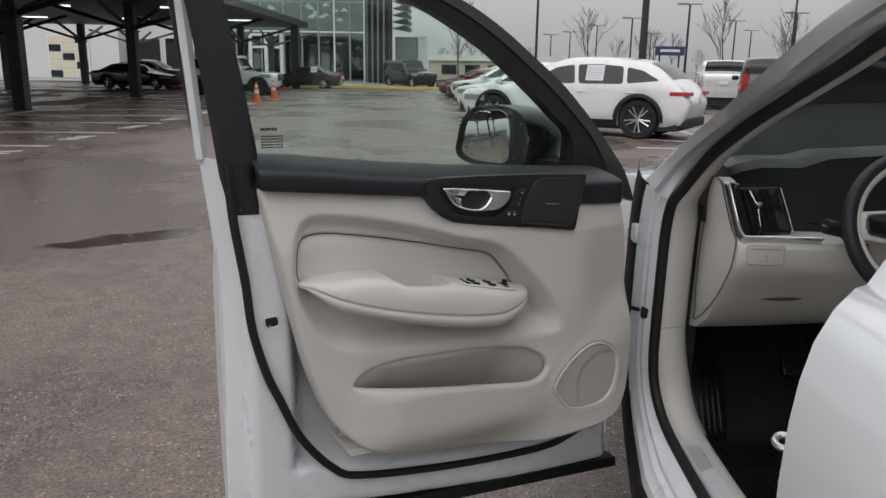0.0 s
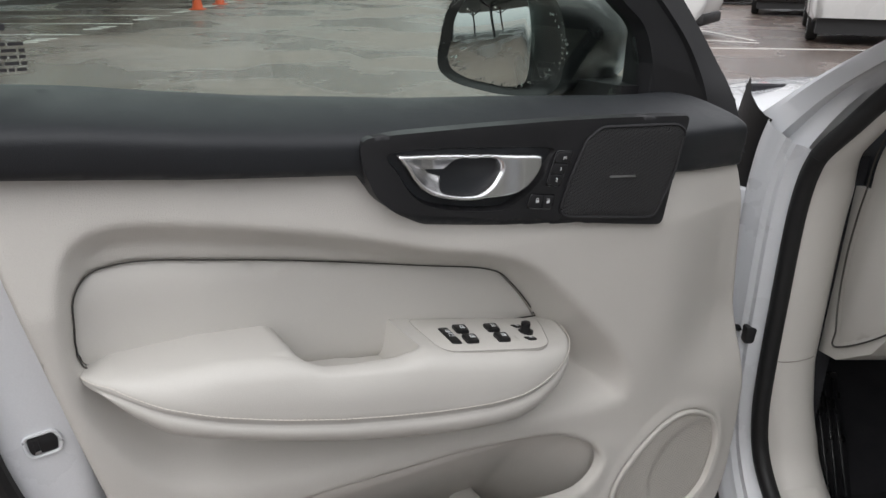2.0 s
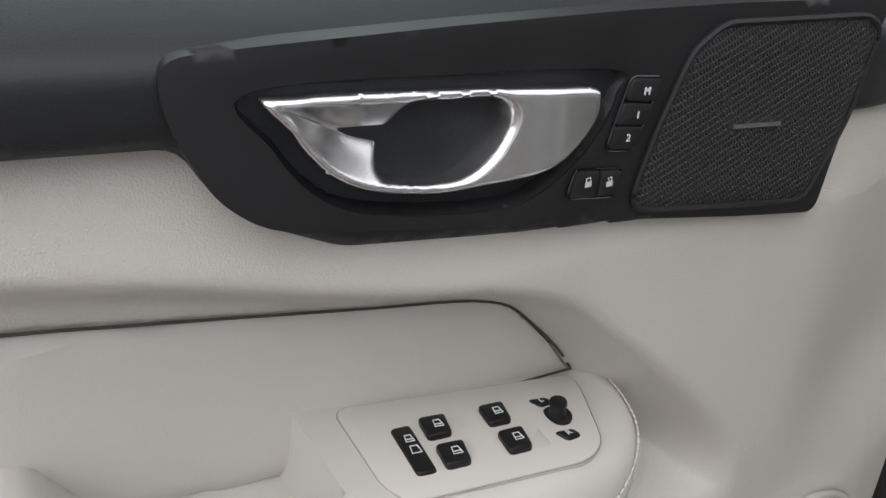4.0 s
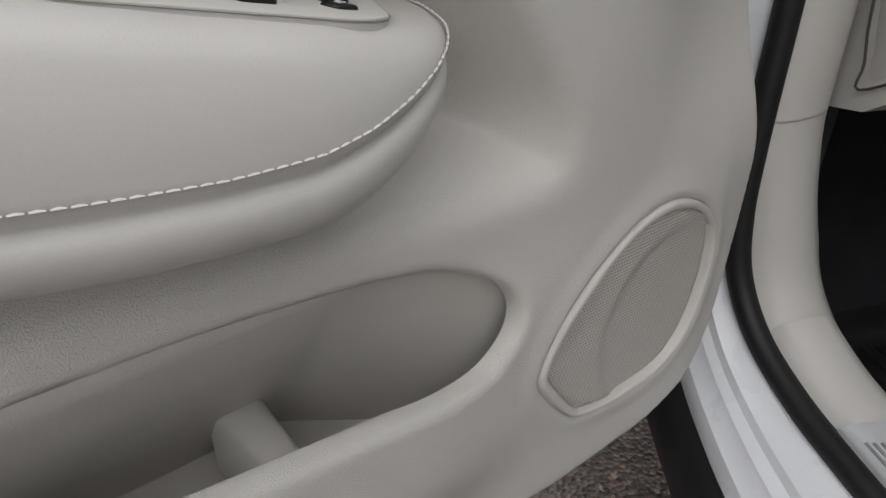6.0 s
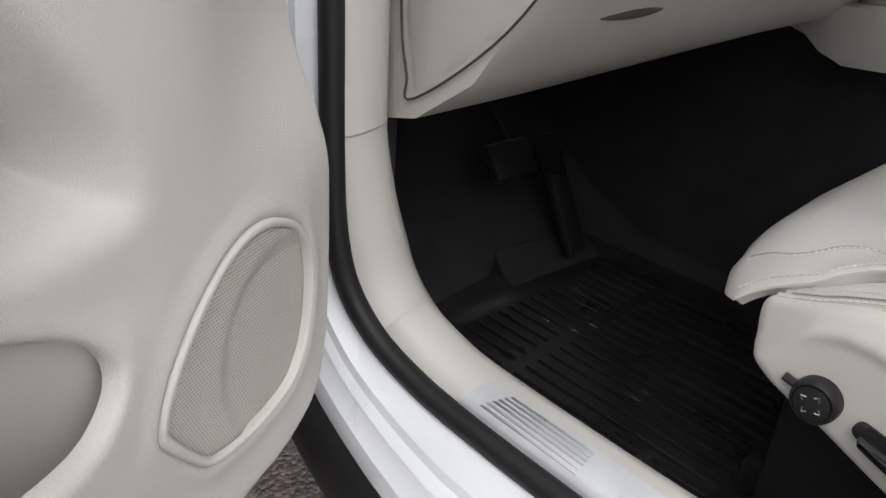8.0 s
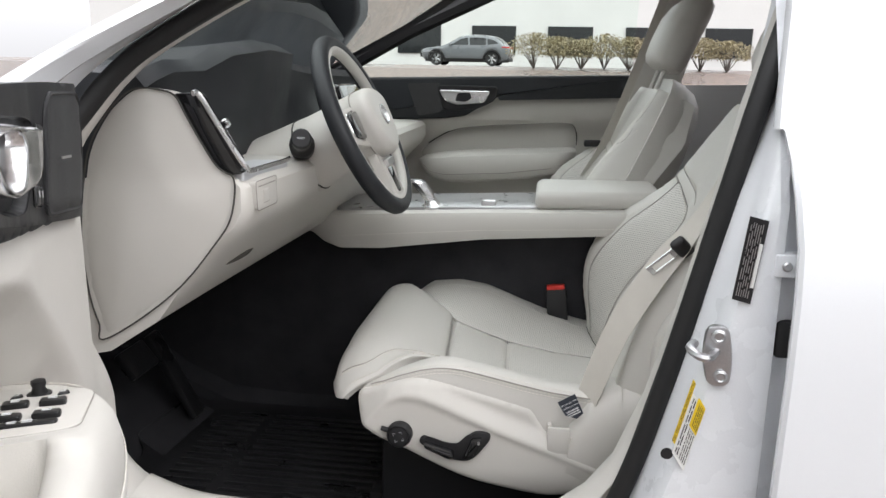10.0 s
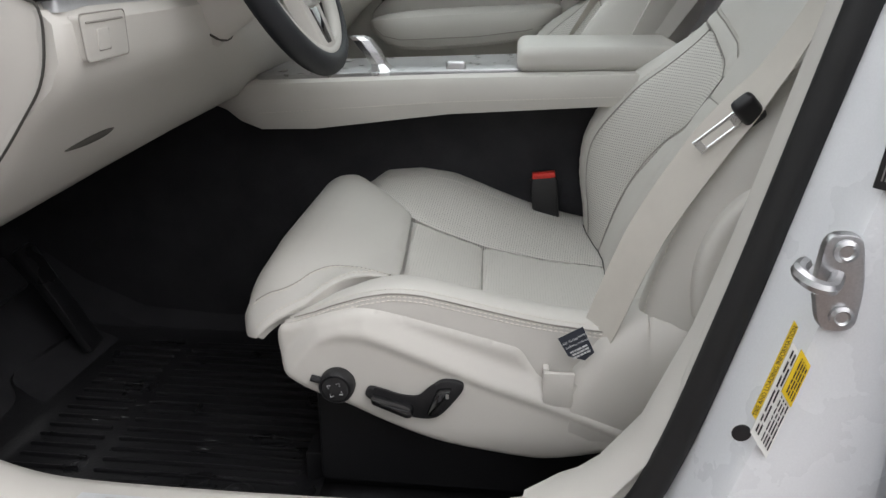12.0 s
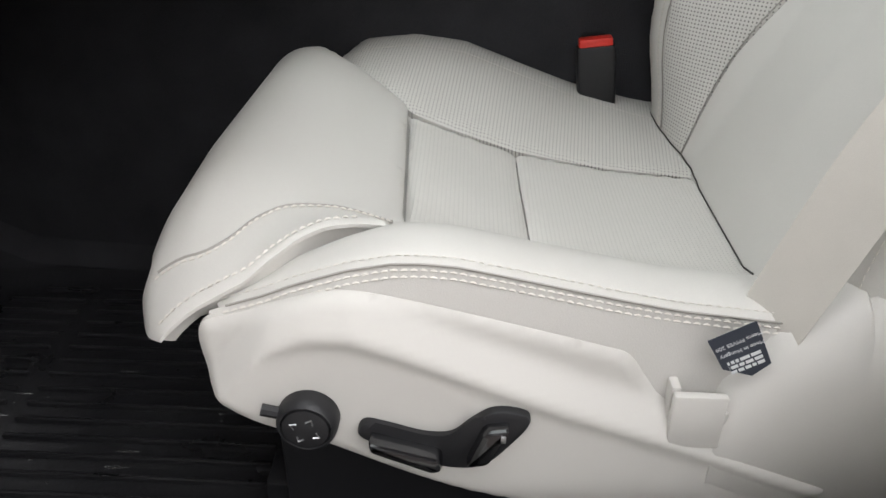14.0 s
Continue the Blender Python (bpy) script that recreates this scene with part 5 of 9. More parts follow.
skin(bm, [[(1.432, y, z0), (1.430, y, z1)] for y, z0, z1 in ((0.95, 0.4, 0.86), (1.69, 0.4, 0.85))], closed=False)
part("tunnel_lining", bm, M_CARPET, floor_pan)

# rubber mat with ribs and a raised rim
mat_thing = thing("floor_mat", (1.05, 2.15, 0.37), "wet ribbed black rubber floor mat", "floor mat")
MAT_Z = 0.372
MATO = rounded([(0.765, 1.90), (0.765, 2.36), (0.84, 2.45), (1.06, 2.47), (1.10, 2.52), (1.33, 2.50), (1.365, 2.40), (1.36, 1.90)], 0.03, 4)
part("mat_base", sheet(bmesh.new(), MATO, lambda x, y, w: Vector((x, y, MAT_Z + w)), 0.03, lift=lambda x, y: 0.014 * step01(1 - away(MATO, np.stack([x, y], 1)) / 0.018) + 0.03 * step01((y - 2.40) / 0.15)), M_MAT, mat_thing)
for k in range(19):
    x = 0.838 + k * 0.0268
    for y0, y1 in ((1.945, 2.262), (2.288, 2.40 if x < 1.30 else 2.36)):
        bm = prism(bmesh.new(), rounded([(x, y0), (x + 0.0065, y0), (x + 0.0065, y1), (x, y1)], 0.003, 2), lambda xx, yy, w: Vector((xx, yy, MAT_Z + w)), 0.0, 0.0055, 0.002, 2)
        part("rib", bm, M_MAT, mat_thing)
rnd = random.Random(8)
bm = bmesh.new()
for k in range(170):
    x, y, r = rnd.uniform(0.80, 1.34), rnd.uniform(1.93, 2.40), rnd.uniform(0.0008, 0.0026)
    long = rnd.choice((1, 1, 1, 2.5, 6))
    ring = [bm.verts.new((x + r * math.cos(a), y + r * long * math.sin(a), MAT_Z + 0.0006)) for a in np.linspace(0, 2 * math.pi, 8, endpoint=False)]
    top = bm.verts.new((x, y, MAT_Z + 0.0006 + 0.6 * r))
    for a in range(8):
        bm.faces.new((ring[a], ring[(a + 1) % 8], top))
part("water_drop", bm, M_WET, mat_thing, "small drops of rain water")["kind"] = "stuff"
bm = lathe(bmesh.new(), [(0.024, 0), (0.024, 0.008), (0.018, 0.012), (0.011, 0.011), (0.009, 0.006)], Matrix.Translation((0.885, 2.02, MAT_Z)), 24)
part("fixing_button", bm, M_BLACK, mat_thing)

# pedals and footrest
brake = thing("brake_pedal", (1.10, 2.50, 0.55), "black rubber brake pedal", "pedal")
bm = bmesh.new()
box(bm, (-0.052, -0.014, -0.034), (0.052, 0.008, 0.034), 0.008)
bm.transform(pose(1.095, 2.50, 0.595, -38, 0, 0))
part("pad", bm, M_MAT, brake)
bm = tube(bmesh.new(), [(1.115, 2.51, 0.60), (1.12, 2.60, 0.68), (1.12, 2.70, 0.83)], 0.010, 6)
part("arm", bm, M_BLACK, brake)
gas = thing("accelerator_pedal", (1.24, 2.46, 0.40), "tall black accelerator pedal", "pedal")
bm = bmesh.new()
box(bm, (-0.026, -0.012, 0.0), (0.026, 0.010, 0.235), 0.008)
bm.transform(pose(1.245, 2.435, 0.40, -28, 0, 3))
part("pad", bm, M_MAT, gas)
rest = thing("footrest", (0.86, 2.55, 0.4), "ribbed black rubber footrest", "footrest")
bm = bmesh.new()
box(bm, (-0.05, -0.02, 0.0), (0.05, 0.02, 0.27), 0.01)
bm.transform(pose(0.835, 2.44, 0.375, -38, 0, 0))
part("pad", bm, M_MAT, rest)
for k in range(5):
    bm = box(bmesh.new(), (-0.038 + k * 0.017, -0.026, 0.02), (-0.030 + k * 0.017, -0.018, 0.25), 0.002)
    bm.transform(pose(0.835, 2.44, 0.375, -38, 0, 0))
    part("rib", bm, M_MAT, rest)

def grown_3d(outline, k):
    return [Vector((p.x, p.y, 0)) for p in grown(outline, k)]


# ---- dashboard ----
dash = thing("dashboard", (1.49, 2.4, 0.9), "cream and black car dashboard", "dashboard")
def dash_sec(x):
    """Cream lower dashboard in section (y, z), from under the knees to the shelf."""
    up = float(np.interp(x, [0.70, 0.88, 1.33, 1.6, 2.24], [0, 0.2, 1, 1, 0.2]))
    fw = float(np.interp(x, [0.70, 0.722, 0.76, 1.0, 1.3], [0.045, 0.022, 0.016, 0.012, 0.0]))
    return [(2.55, 0.80 + 0.06 * up), (2.38 - 0.12 * up, 0.757 + 0.095 * up), (2.31 - 0.13 * up, 0.772 + 0.085 * up), (2.22 - 0.08 * up, 0.83 + 0.04 * up), (2.135 + fw - 0.02 * up, 0.90), (2.085 + fw, 0.955), (2.052 + fw, 0.985), (2.040 + fw, 1.01), (2.040 + fw, 1.045), (2.052 + fw, 1.058), (2.10 + fw, 1.063), (2.18, 1.065), (2.26, 1.06), (2.40, 1.05), (2.55, 1.0)]
XS = [0.711, 0.716, 0.730, 0.765, 0.87, 0.95, 1.05, 1.15, 1.25, 1.33, 1.45, 1.6, 1.8, 2.0, 2.2, 2.24]
part("lower_dash", skin(bmesh.new(), [[(x, y, z) for y, z in dash_sec(x)] for x in XS]), M_TRIM_SMOOTH, dash, "cream lower dashboard")
END = spline([(2.215, 1.192), (2.243, 1.178), (2.275, 1.150), (2.312, 1.098), (2.332, 1.035), (2.341, 0.945), (2.334, 0.862), (2.322, 0.818), (2.320, 0.794), (2.254, 0.831), (2.177, 0.891), (2.115, 0.963), (2.092, 0.998), (2.083, 1.04), (2.085, 1.062), (2.094, 1.067), (2.109, 1.079), (2.128, 1.115), (2.146, 1.155), (2.158, 1.182), (2.18, 1.19)], 4, True)
def end_x(z):
    """The end panel leans out towards its top."""
    return 0.683 + 0.2 * min(max(1.19 - z, 0), 0.13)
part("end_panel", sheet(bmesh.new(), END, lambda y, z, w: Vector((end_x(z) - w, y, z)), 0.015, skirt=0.03, edge=0.004, lift=lambda y, z: 0.014 * step01(away(END, np.stack([y, z], 1)) / 0.09) + 0.0 * y), M_TRIM_SMOOTH, dash, "smooth cream dashboard end panel")
part("panel_gap", tube(bmesh.new(), [Vector((end_x(p.y) - 0.001, p.x, p.y)) for p in grown_3d(END, 0.0015)], 0.0015, 5, closed=True, up=(1, 0, 0)), M_GROOVE, dash, "dark gap round the end panel")
bm = bmesh.new()
skin(bm, [[(x, 2.50, 1.045), (x, 2.19, 1.062), (x, 2.215 - bulge * 0.5, 1.13), (x, 2.225 - bulge, 1.187), (x, 2.215 - bulge, 1.205 + h), (x, 2.235 - bulge * 0.6, 1.225 + h), (x, 2.4, 1.23 + h * 0.6), (x, 2.62, 1.17), (x, 2.7, 1.14), (x, 2.6, 1.05)] for x, h, bulge in ((0.724, -0.012, -0.01), (0.745, 0.0, 0.0), (0.80, 0.012, 0), (0.89, 0.014, 0.01), (0.94, 0.04, 0.04), (1.1, 0.055, 0.05), (1.25, 0.05, 0.045), (1.32, 0.02, 0.01), (1.5, 0.01, 0), (2.0, 0, 0), (2.24, -0.03, -0.03))])
part("upper_dash", bm, M_DARK, dash, "black soft upper dashboard")
def vent_put(u, v, w):
    """u across, v up the slanted face, w out towards the cabin."""
    return Vector((0.710 + 0.95 * u - 0.20 * v, 2.066 + 0.30 * u + 0.46 * v - 0.86 * w, 1.068 + 0.88 * v + 0.45 * w))
vent = part("air_vent", prism(bmesh.new(), rounded([(0.010, 0.006), (0.150, 0.004), (0.165, 0.03), (0.165, 0.120), (0.155, 0.128), (0.010, 0.128)], 0.010, 4), vent_put, -0.05, -0.014, 0.003), M_PIANO, dash, "glossy black air vent")
part("vent_cheek", prism(bmesh.new(), rounded([(2.160, 1.186), (2.147, 1.154), (2.129, 1.114), (2.110, 1.078), (2.094, 1.064), (2.070, 1.066), (2.078, 1.082), (2.096, 1.118), (2.112, 1.154), (2.126, 1.187)], 0.005), lambda y, z, w: Vector((end_x(z) + w, y, z)), 0.03, 0.002, 0.002), M_PIANO, dash, "glossy dark cheek of the air vent")
for k in range(6):
    bm = bmesh.new()
    skin(bm, [[vent_put(0.024 + k * 0.017 + a, v, w) for a, w in ((0, -0.016), (0.0025, -0.016), (0.007, -0.004), (0.0045, -0.003))] for v in (0.014, 0.118)])
    part("slat", bm, M_BLACK, vent)
bm = tube(bmesh.new(), [vent_put(0.066, 0.026, -0.002), vent_put(0.072, 0.075, 0.0), vent_put(0.062, 0.115, -0.002)], 0.0013, 6)
lathe(bm, [(0.0, 0.016), (0.006, 0.015), (0.0078, 0.011), (0.0078, 0.004), (0.006, 0.0)], Matrix.Translation(vent_put(0.072, 0.076, -0.002)) @ Vector((0, -0.86, 0.45)).to_track_quat("Z", "Y").to_matrix().to_4x4(), 16)
part("vent_knob", bm, M_CHROME, vent, "chrome vent knob")
for u0, u1 in ((0.0085, 0.012), (0.158, 0.162)):
    bm = tube(bmesh.new(), [vent_put(u0, 0.008, -0.011), vent_put(u0, 0.06, -0.010), vent_put(u0, 0.124, -0.011)], 0.0012, 6)
    part("vent_bezel", bm, M_STEEL, vent)
bm = tube(bmesh.new(), spline([vent_put(-0.006, 0.134, 0.0), vent_put(0.004, 0.128, 0.006), vent_put(0.003, 0.08, 0.006), vent_put(0.002, 0.03, 0.006), vent_put(0.007, 0.004, 0.007), Vector((0.726, 2.062, 1.070)), Vector((0.78, 2.060, 1.070)), Vector((0.85, 2.058, 1.070)), Vector((0.90, 2.062, 1.070))], 5), 0.0042, 8, wide=0.7)
part("vent_trim", bm, M_CHROME, vent, "polished chrome vent surround")
bm = prism(bmesh.new(), rounded([(0.716, 2.070), (0.90, 2.064), (0.90, 2.13), (0.80, 2.13), (0.722, 2.098)], 0.006), lambda x, y, w: Vector((x, y, w)), 1.055, 1.0675, 0.002)
part("shelf_inlay", bm, M_PLATE, dash, "pale metal shelf inlay")
DFR = 2.055
bm = prism(bmesh.new(), rounded([(0.730, 1.008), (0.812, 1.008), (0.812, 1.052), (0.726, 1.052)], 0.006), lambda x, z, w: Vector((x, DFR - w, z)), -0.012, 0.0012, 0.001)
drawer = part("switch_drawer", bm, M_TRIM_SMOOTH, dash)
bm = tube(bmesh.new(), [Vector((p[0], DFR - 0.0004, p[1])) for p in rounded([(0.7292, 1.0072), (0.8128, 1.0072), (0.8128, 1.0528), (0.7252, 1.0528)], 0.006)], 0.0008, 5, closed=True, up=(0, 1, 0))
part("drawer_gap", bm, M_SEAM, drawer)
part("drawer_lip", tube(bmesh.new(), [(0.734, DFR - 0.0014, 1.0445), (0.805, DFR - 0.0014, 1.0445)], 0.0012, 5), M_SEAM, drawer)
bm = prism(bmesh.new(), rounded([(0.752, 1.017), (0.774, 1.017), (0.774, 1.0375), (0.752, 1.0375)], 0.003), lambda x, z, w: Vector((x, DFR - 0.0012 - w, z)), 0.0, 0.0012, 0.0006)
part("boot_switch", bm, M_TRIM_SMOOTH, drawer)
part("switch_gap", tube(bmesh.new(), [(0.7535, DFR - 0.0014, 1.0365), (0.7745, DFR - 0.0014, 1.0365), (0.7745, DFR - 0.0014, 1.0165), (0.7535, DFR - 0.0014, 1.0165)], 0.0007, 4), M_SEAM, drawer)
bm = prism(bmesh.new(), rounded([(0.90, 1.08), (1.27, 1.08), (1.25, 1.225), (0.92, 1.225)], 0.03), lambda x, z, w: Vector((x, 2.20 - w + 0.3 * (z - 1.08), z)), -0.05, 0.01, 0.004)
part("instrument_display", bm, M_PIANO, dash, "dark instrument display")
bm = prism(bmesh.new(), rounded([(1.40, 0.97), (1.58, 0.97), (1.58, 1.19), (1.40, 1.19)], 0.01), lambda x, z, w: Vector((x, 2.07 - w + 0.25 * (z - 0.97), z)), -0.05, 0.012, 0.004)
part("centre_screen", bm, M_PIANO, dash, "dark upright centre screen")
bm = tube(bmesh.new(), spline([(0.812, 2.1475, 0.8995), (0.835, 2.1455, 0.9015), (0.862, 2.1425, 0.9035), (0.888, 2.1395, 0.9050), (0.908, 2.1385, 0.9062)], 4), [0.0008] + [0.0052 * math.sin(math.pi * k / 16) + 0.0006 for k in range(1, 16)] + [0.0008], 8)
part("knee_slot", bm, M_GROOVE, dash, "dark slot under the dashboard")

# steering wheel: black outer rim, cream spokes and hub
wheel = thing("steering_wheel", (1.11, 1.98, 1.11), "black leather steering wheel with cream spokes and hub", "steering wheel")
WM = pose(1.08, 1.972, 1.115, 65, 0, 0) @ Matrix.Scale(0.96, 4)
def wp(u, v, w):
    """u across, v up the rim's plane, w towards the driver."""
    return WM @ Vector((u, v, w))
circle = [(0.178 * math.cos(a), 0.178 * math.sin(a)) for a in np.linspace(0, 2 * math.pi, 64, endpoint=False)]
part("rim", tube(bmesh.new(), [wp(u, v * 0.985, 0) for u, v in circle], 0.0165, 12, closed=True, up=tuple(WM.to_3x3() @ Vector((0, 0, 1)))), M_DARK, wheel, "black leather rim")
part("inner_rim", tube(bmesh.new(), [wp(u * 0.925, v * 0.91, 0.003) for u, v in circle], 0.0105, 10, closed=True, up=tuple(WM.to_3x3() @ Vector((0, 0, 1)))), M_LEATHER, wheel, "cream inner rim")
HUB = spline([(-0.082, 0.030), (-0.070, 0.052), (-0.040, 0.064), (0.0, 0.067), (0.040, 0.064), (0.070, 0.052), (0.082, 0.030), (0.080, -0.005), (0.066, -0.042), (0.040, -0.066), (0.0, -0.074), (-0.040, -0.066), (-0.066, -0.042), (-0.080, -0.005)], 4, True)
part("hub", prism(bmesh.new(), HUB, wp, -0.03, 0.046, 0.020, 6), M_LEATHER, wheel, "cream padded hub")
part("hub_gap", tube(bmesh.new(), [wp(p.x * 1.02, p.y * 1.02, 0.010) for p in HUB], 0.0012, 5, closed=True), M_SEAM, wheel)
for sgn in (-1, 1):
    sp = part("spoke", prism(bmesh.new(), rounded([(sgn * 0.05, 0.042), (sgn * 0.168, 0.034), (sgn * 0.168, -0.030), (sgn * 0.05, -0.048)], 0.012), wp, -0.012, 0.012, 0.005), M_LEATHER, wheel)
    pod = part("spoke_switch", prism(bmesh.new(), rounded([(sgn * 0.088, 0.030), (sgn * 0.146, 0.024), (sgn * 0.146, -0.018), (sgn * 0.090, -0.030)], 0.012, 5), wp, 0.010, 0.020, 0.004), M_PIANO, sp, "glossy black switches")
    part("switch_bezel", tube(bmesh.new(), [wp(p.x, p.y, 0.0125) for p in rounded([(sgn * 0.086, 0.032), (sgn * 0.148, 0.026), (sgn * 0.148, -0.020), (sgn * 0.088, -0.032)], 0.012, 5)], 0.0016, 6, closed=True), M_CHROME, sp)
bm = prism(bmesh.new(), rounded([(-0.052, -0.055), (0.052, -0.055), (0.034, -0.165), (-0.034, -0.165)], 0.012), wp, -0.008, 0.012, 0.005)
sp = part("lower_spoke", bm, M_LEATHER, wheel)
part("spoke_slot", prism(bmesh.new(), rounded([(-0.022, -0.096), (0.022, -0.096), (0.014, -0.150), (-0.014, -0.150)], 0.006), wp, 0.006, 0.0126, 0.001), M_PIANO, sp)
part("spoke_trim", prism(bmesh.new(), rounded([(-0.034, -0.078), (0.034, -0.078), (0.026, -0.094), (-0.026, -0.094)], 0.005), wp, 0.012, 0.021, 0.003), M_CHROME, sp, "chrome spoke trim")
bm = lathe(bmesh.new(), [(0.021, 0.0), (0.021, 0.003), (0.017, 0.004), (0.016, 0.001)], WM @ Matrix.Translation((0, 0.004, 0.0462)), 24)
part("emblem", bm, M_CHROME, wheel, "round chrome emblem")
bm = bmesh.new()
skin(bm, [[WM @ Vector((r * 1.1 * math.cos(a), r * math.sin(a) - dv, w)) for a in np.linspace(0, 2 * math.pi, 20, endpoint=False)] for r, w, dv in ((0.058, -0.02, 0), (0.066, -0.03, 0), (0.072, -0.10, 0.006), (0.080, -0.18, 0.01), (0.085, -0.26, 0.01))])
shroud = part("column_shroud", bm, M_TRIM_SMOOTH, wheel, "cream column shroud")
part("shroud_gap", tube(bmesh.new(), [WM @ Vector((0.0745 * 1.1 * math.cos(a), 0.0745 * math.sin(a) - 0.0072, -0.125)) for a in np.linspace(0, 2 * math.pi, 32, endpoint=False)], 0.0018, 6, closed=True), M_GROOVE, shroud, "dark gap round the column")
for sgn in (-1, 1):
    base, tip = Vector((1.09, 2.10, 1.055)), Vector((0.885, 2.035, 1.106))
    line = [base.lerp(tip, k) for k in (0.3, 0.6, 0.68, 0.72, 0.90, 0.985, 1.0)]
    if sgn > 0:
        line = [Vector((2.16 - p.x, p.y, p.z)) for p in line]
    stalk = part("stalk", tube(bmesh.new(), line, [0.022, 0.023, 0.023, 0.0165, 0.0175, 0.0175, 0.015], 16), M_BLACK, wheel, "black column stalk")
    if sgn < 0:
        face = (tip - base).normalized()
        ex = Vector((0, -1, 0)) - face * Vector((0, -1, 0)).dot(face)
        ex.normalize()
        tm = Matrix((ex, face.cross(ex), face)).transposed().to_4x4()
        tm.translation = tip + face * 0.0004
        part("stalk_legend", text_mesh("RESET", 0.0050, tm, 0.0002), M_PRINT_PALE, stalk)

# ---- centre console ----
console = thing("centre_console", (1.49, 1.8, 0.6), "cream centre console with metal inlay", "console")
bm = bmesh.new()
skin(bm, [[(1.352 + i, y, lo), (1.348 + i, y, lo + 0.012), (1.347 + i, y, hi - 0.012), (1.354 + i, y, hi), (1.37 + i, y, hi + 0.003), (1.61, y, hi + 0.003), (1.63, y, hi - 0.012), (1.63, y, lo)] for y, lo, hi, i in ((2.30, 0.87, 0.90, 0.06), (2.17, 0.842, 0.89, 0.012), (2.14, 0.822, 0.889, 0.004), (2.10, 0.808, 0.889, 0), (2.0, 0.81, 0.892, 0), (1.76, 0.838, 0.90, 0), (1.5, 0.852, 0.905, 0), (1.3, 0.855, 0.906, 0))])
part("side_band", bm, M_TRIM_SMOOTH, console, "cream stitched console side")
bm = stitches(bmesh.new(), [(1.3462, y, z) for y, z in ((2.1, 0.838), (1.76, 0.86), (1.3, 0.875))], pitch=0.007, r=0.0007)
part("stitching", bm, M_THREAD, console)
bm = prism(bmesh.new(), rounded([(1.385, 1.63), (1.385, 2.12), (1.60, 2.12), (1.60, 1.63)], 0.02), lambda x, y, w: Vector((x, y, 0.9 - 0.03 * max(y - 1.7, 0) + w)), 0.0, 0.012, 0.003)
inlay = part("inlay", bm, M_STEEL, console, "grey metal console inlay")
part("knob", prism(bmesh.new(), rounded([(1.40, 1.735), (1.42, 1.735), (1.42, 1.77), (1.40, 1.77)], 0.004), lambda x, y, w: Vector((x, y, w)), 0.908, 0.922, 0.004), M_CHROME, inlay)
bm = bmesh.new()
box(bm, (1.375, 1.36, 0.905), (1.605, 1.645, 0.948), 0.016, 4)
part("lid", bm, M_LEATHER, console, "padded cream console lid")
selector = thing("gear_selector", (1.41, 1.91, 0.90), "faceted crystal gear selector", "gear selector")
bm = bmesh.new()
skin(bm, [[Vector((1.41 + a * k, 1.885 + b * k + dy, z)) for a, b in ((-0.016, -0.014), (0.016, -0.014), (0.02, 0.0), (0.016, 0.014), (-0.016, 0.014), (-0.02, 0.0))] for k, dy, z in ((1.3, 0, 0.905), (0.9, 0.006, 0.918), (1.0, 0.02, 0.94), (1.05, 0.036, 0.96), (0.85, 0.045, 0.966))])
part("grip", bm, M_CHROME, selector, smooth=False)
bm = lathe(bmesh.new(), [(0.03, 0), (0.03, 0.006), (0.02, 0.01)], Matrix.Translation((1.41, 1.885, 0.898)), 20)
part("collar", bm, M_CHROME, selector)
buckle = thing("belt_buckle", (1.41, 1.57, 0.6), "black belt buckle with red button", "belt buckle")
bm = bmesh.new()
box(bm, (-0.012, -0.024, -0.10), (0.012, 0.024, 0.0), 0.005)
bm.transform(pose(1.408, 1.588, 0.712, -6, 0, 0))
part("case", bm, M_BLACK, buckle)
bm = bmesh.new()
box(bm, (-0.0095, -0.021, -0.006), (0.0095, 0.021, 0.007), 0.003)
bm.transform(pose(1.408, 1.588, 0.714, -6, 0, 0))
part("release_button", bm, M_RED, buckle, "red release button")


# ---- driver's seat ----
CX = 1.115
def smooth_at(x, xs, zs):
    """A smooth curve through knots: xs ascending, zs one array a knot."""
    x = np.asarray(x, float)
    i = np.clip(np.searchsorted(xs, x) - 1, 0, len(xs) - 2)
    xs, Z = np.asarray(xs), np.stack([np.broadcast_to(z, x.shape) for z in zs])
    g = np.gradient(Z, xs, axis=0)
    k = np.arange(x.size)
    Zf, gf, i1, xf = Z.reshape(len(xs), -1), g.reshape(len(xs), -1), i.ravel(), x.ravel()
    h = xs[i1 + 1] - xs[i1]
    t = np.clip((xf - xs[i1]) / h, 0, 1)
    out = (2 * t ** 3 - 3 * t ** 2 + 1) * Zf[i1, k] + (t ** 3 - 2 * t ** 2 + t) * h * gf[i1, k] + (3 * t ** 2 - 2 * t ** 3) * Zf[i1 + 1, k] + (t ** 3 - t ** 2) * h * gf[i1 + 1, k]
    return out.reshape(x.shape)
def seam_z(y):
    return np.interp(y, [1.42, 1.47, 1.561, 1.598, 1.635, 1.673, 1.71, 1.747, 1.77, 1.791, 1.822, 1.861, 1.882, 1.915, 1.94], [0.672, 0.674, 0.684, 0.688, 0.695, 0.703, 0.711, 0.7185, 0.7205, 0.720, 0.714, 0.701, 0.692, 0.681, 0.672])
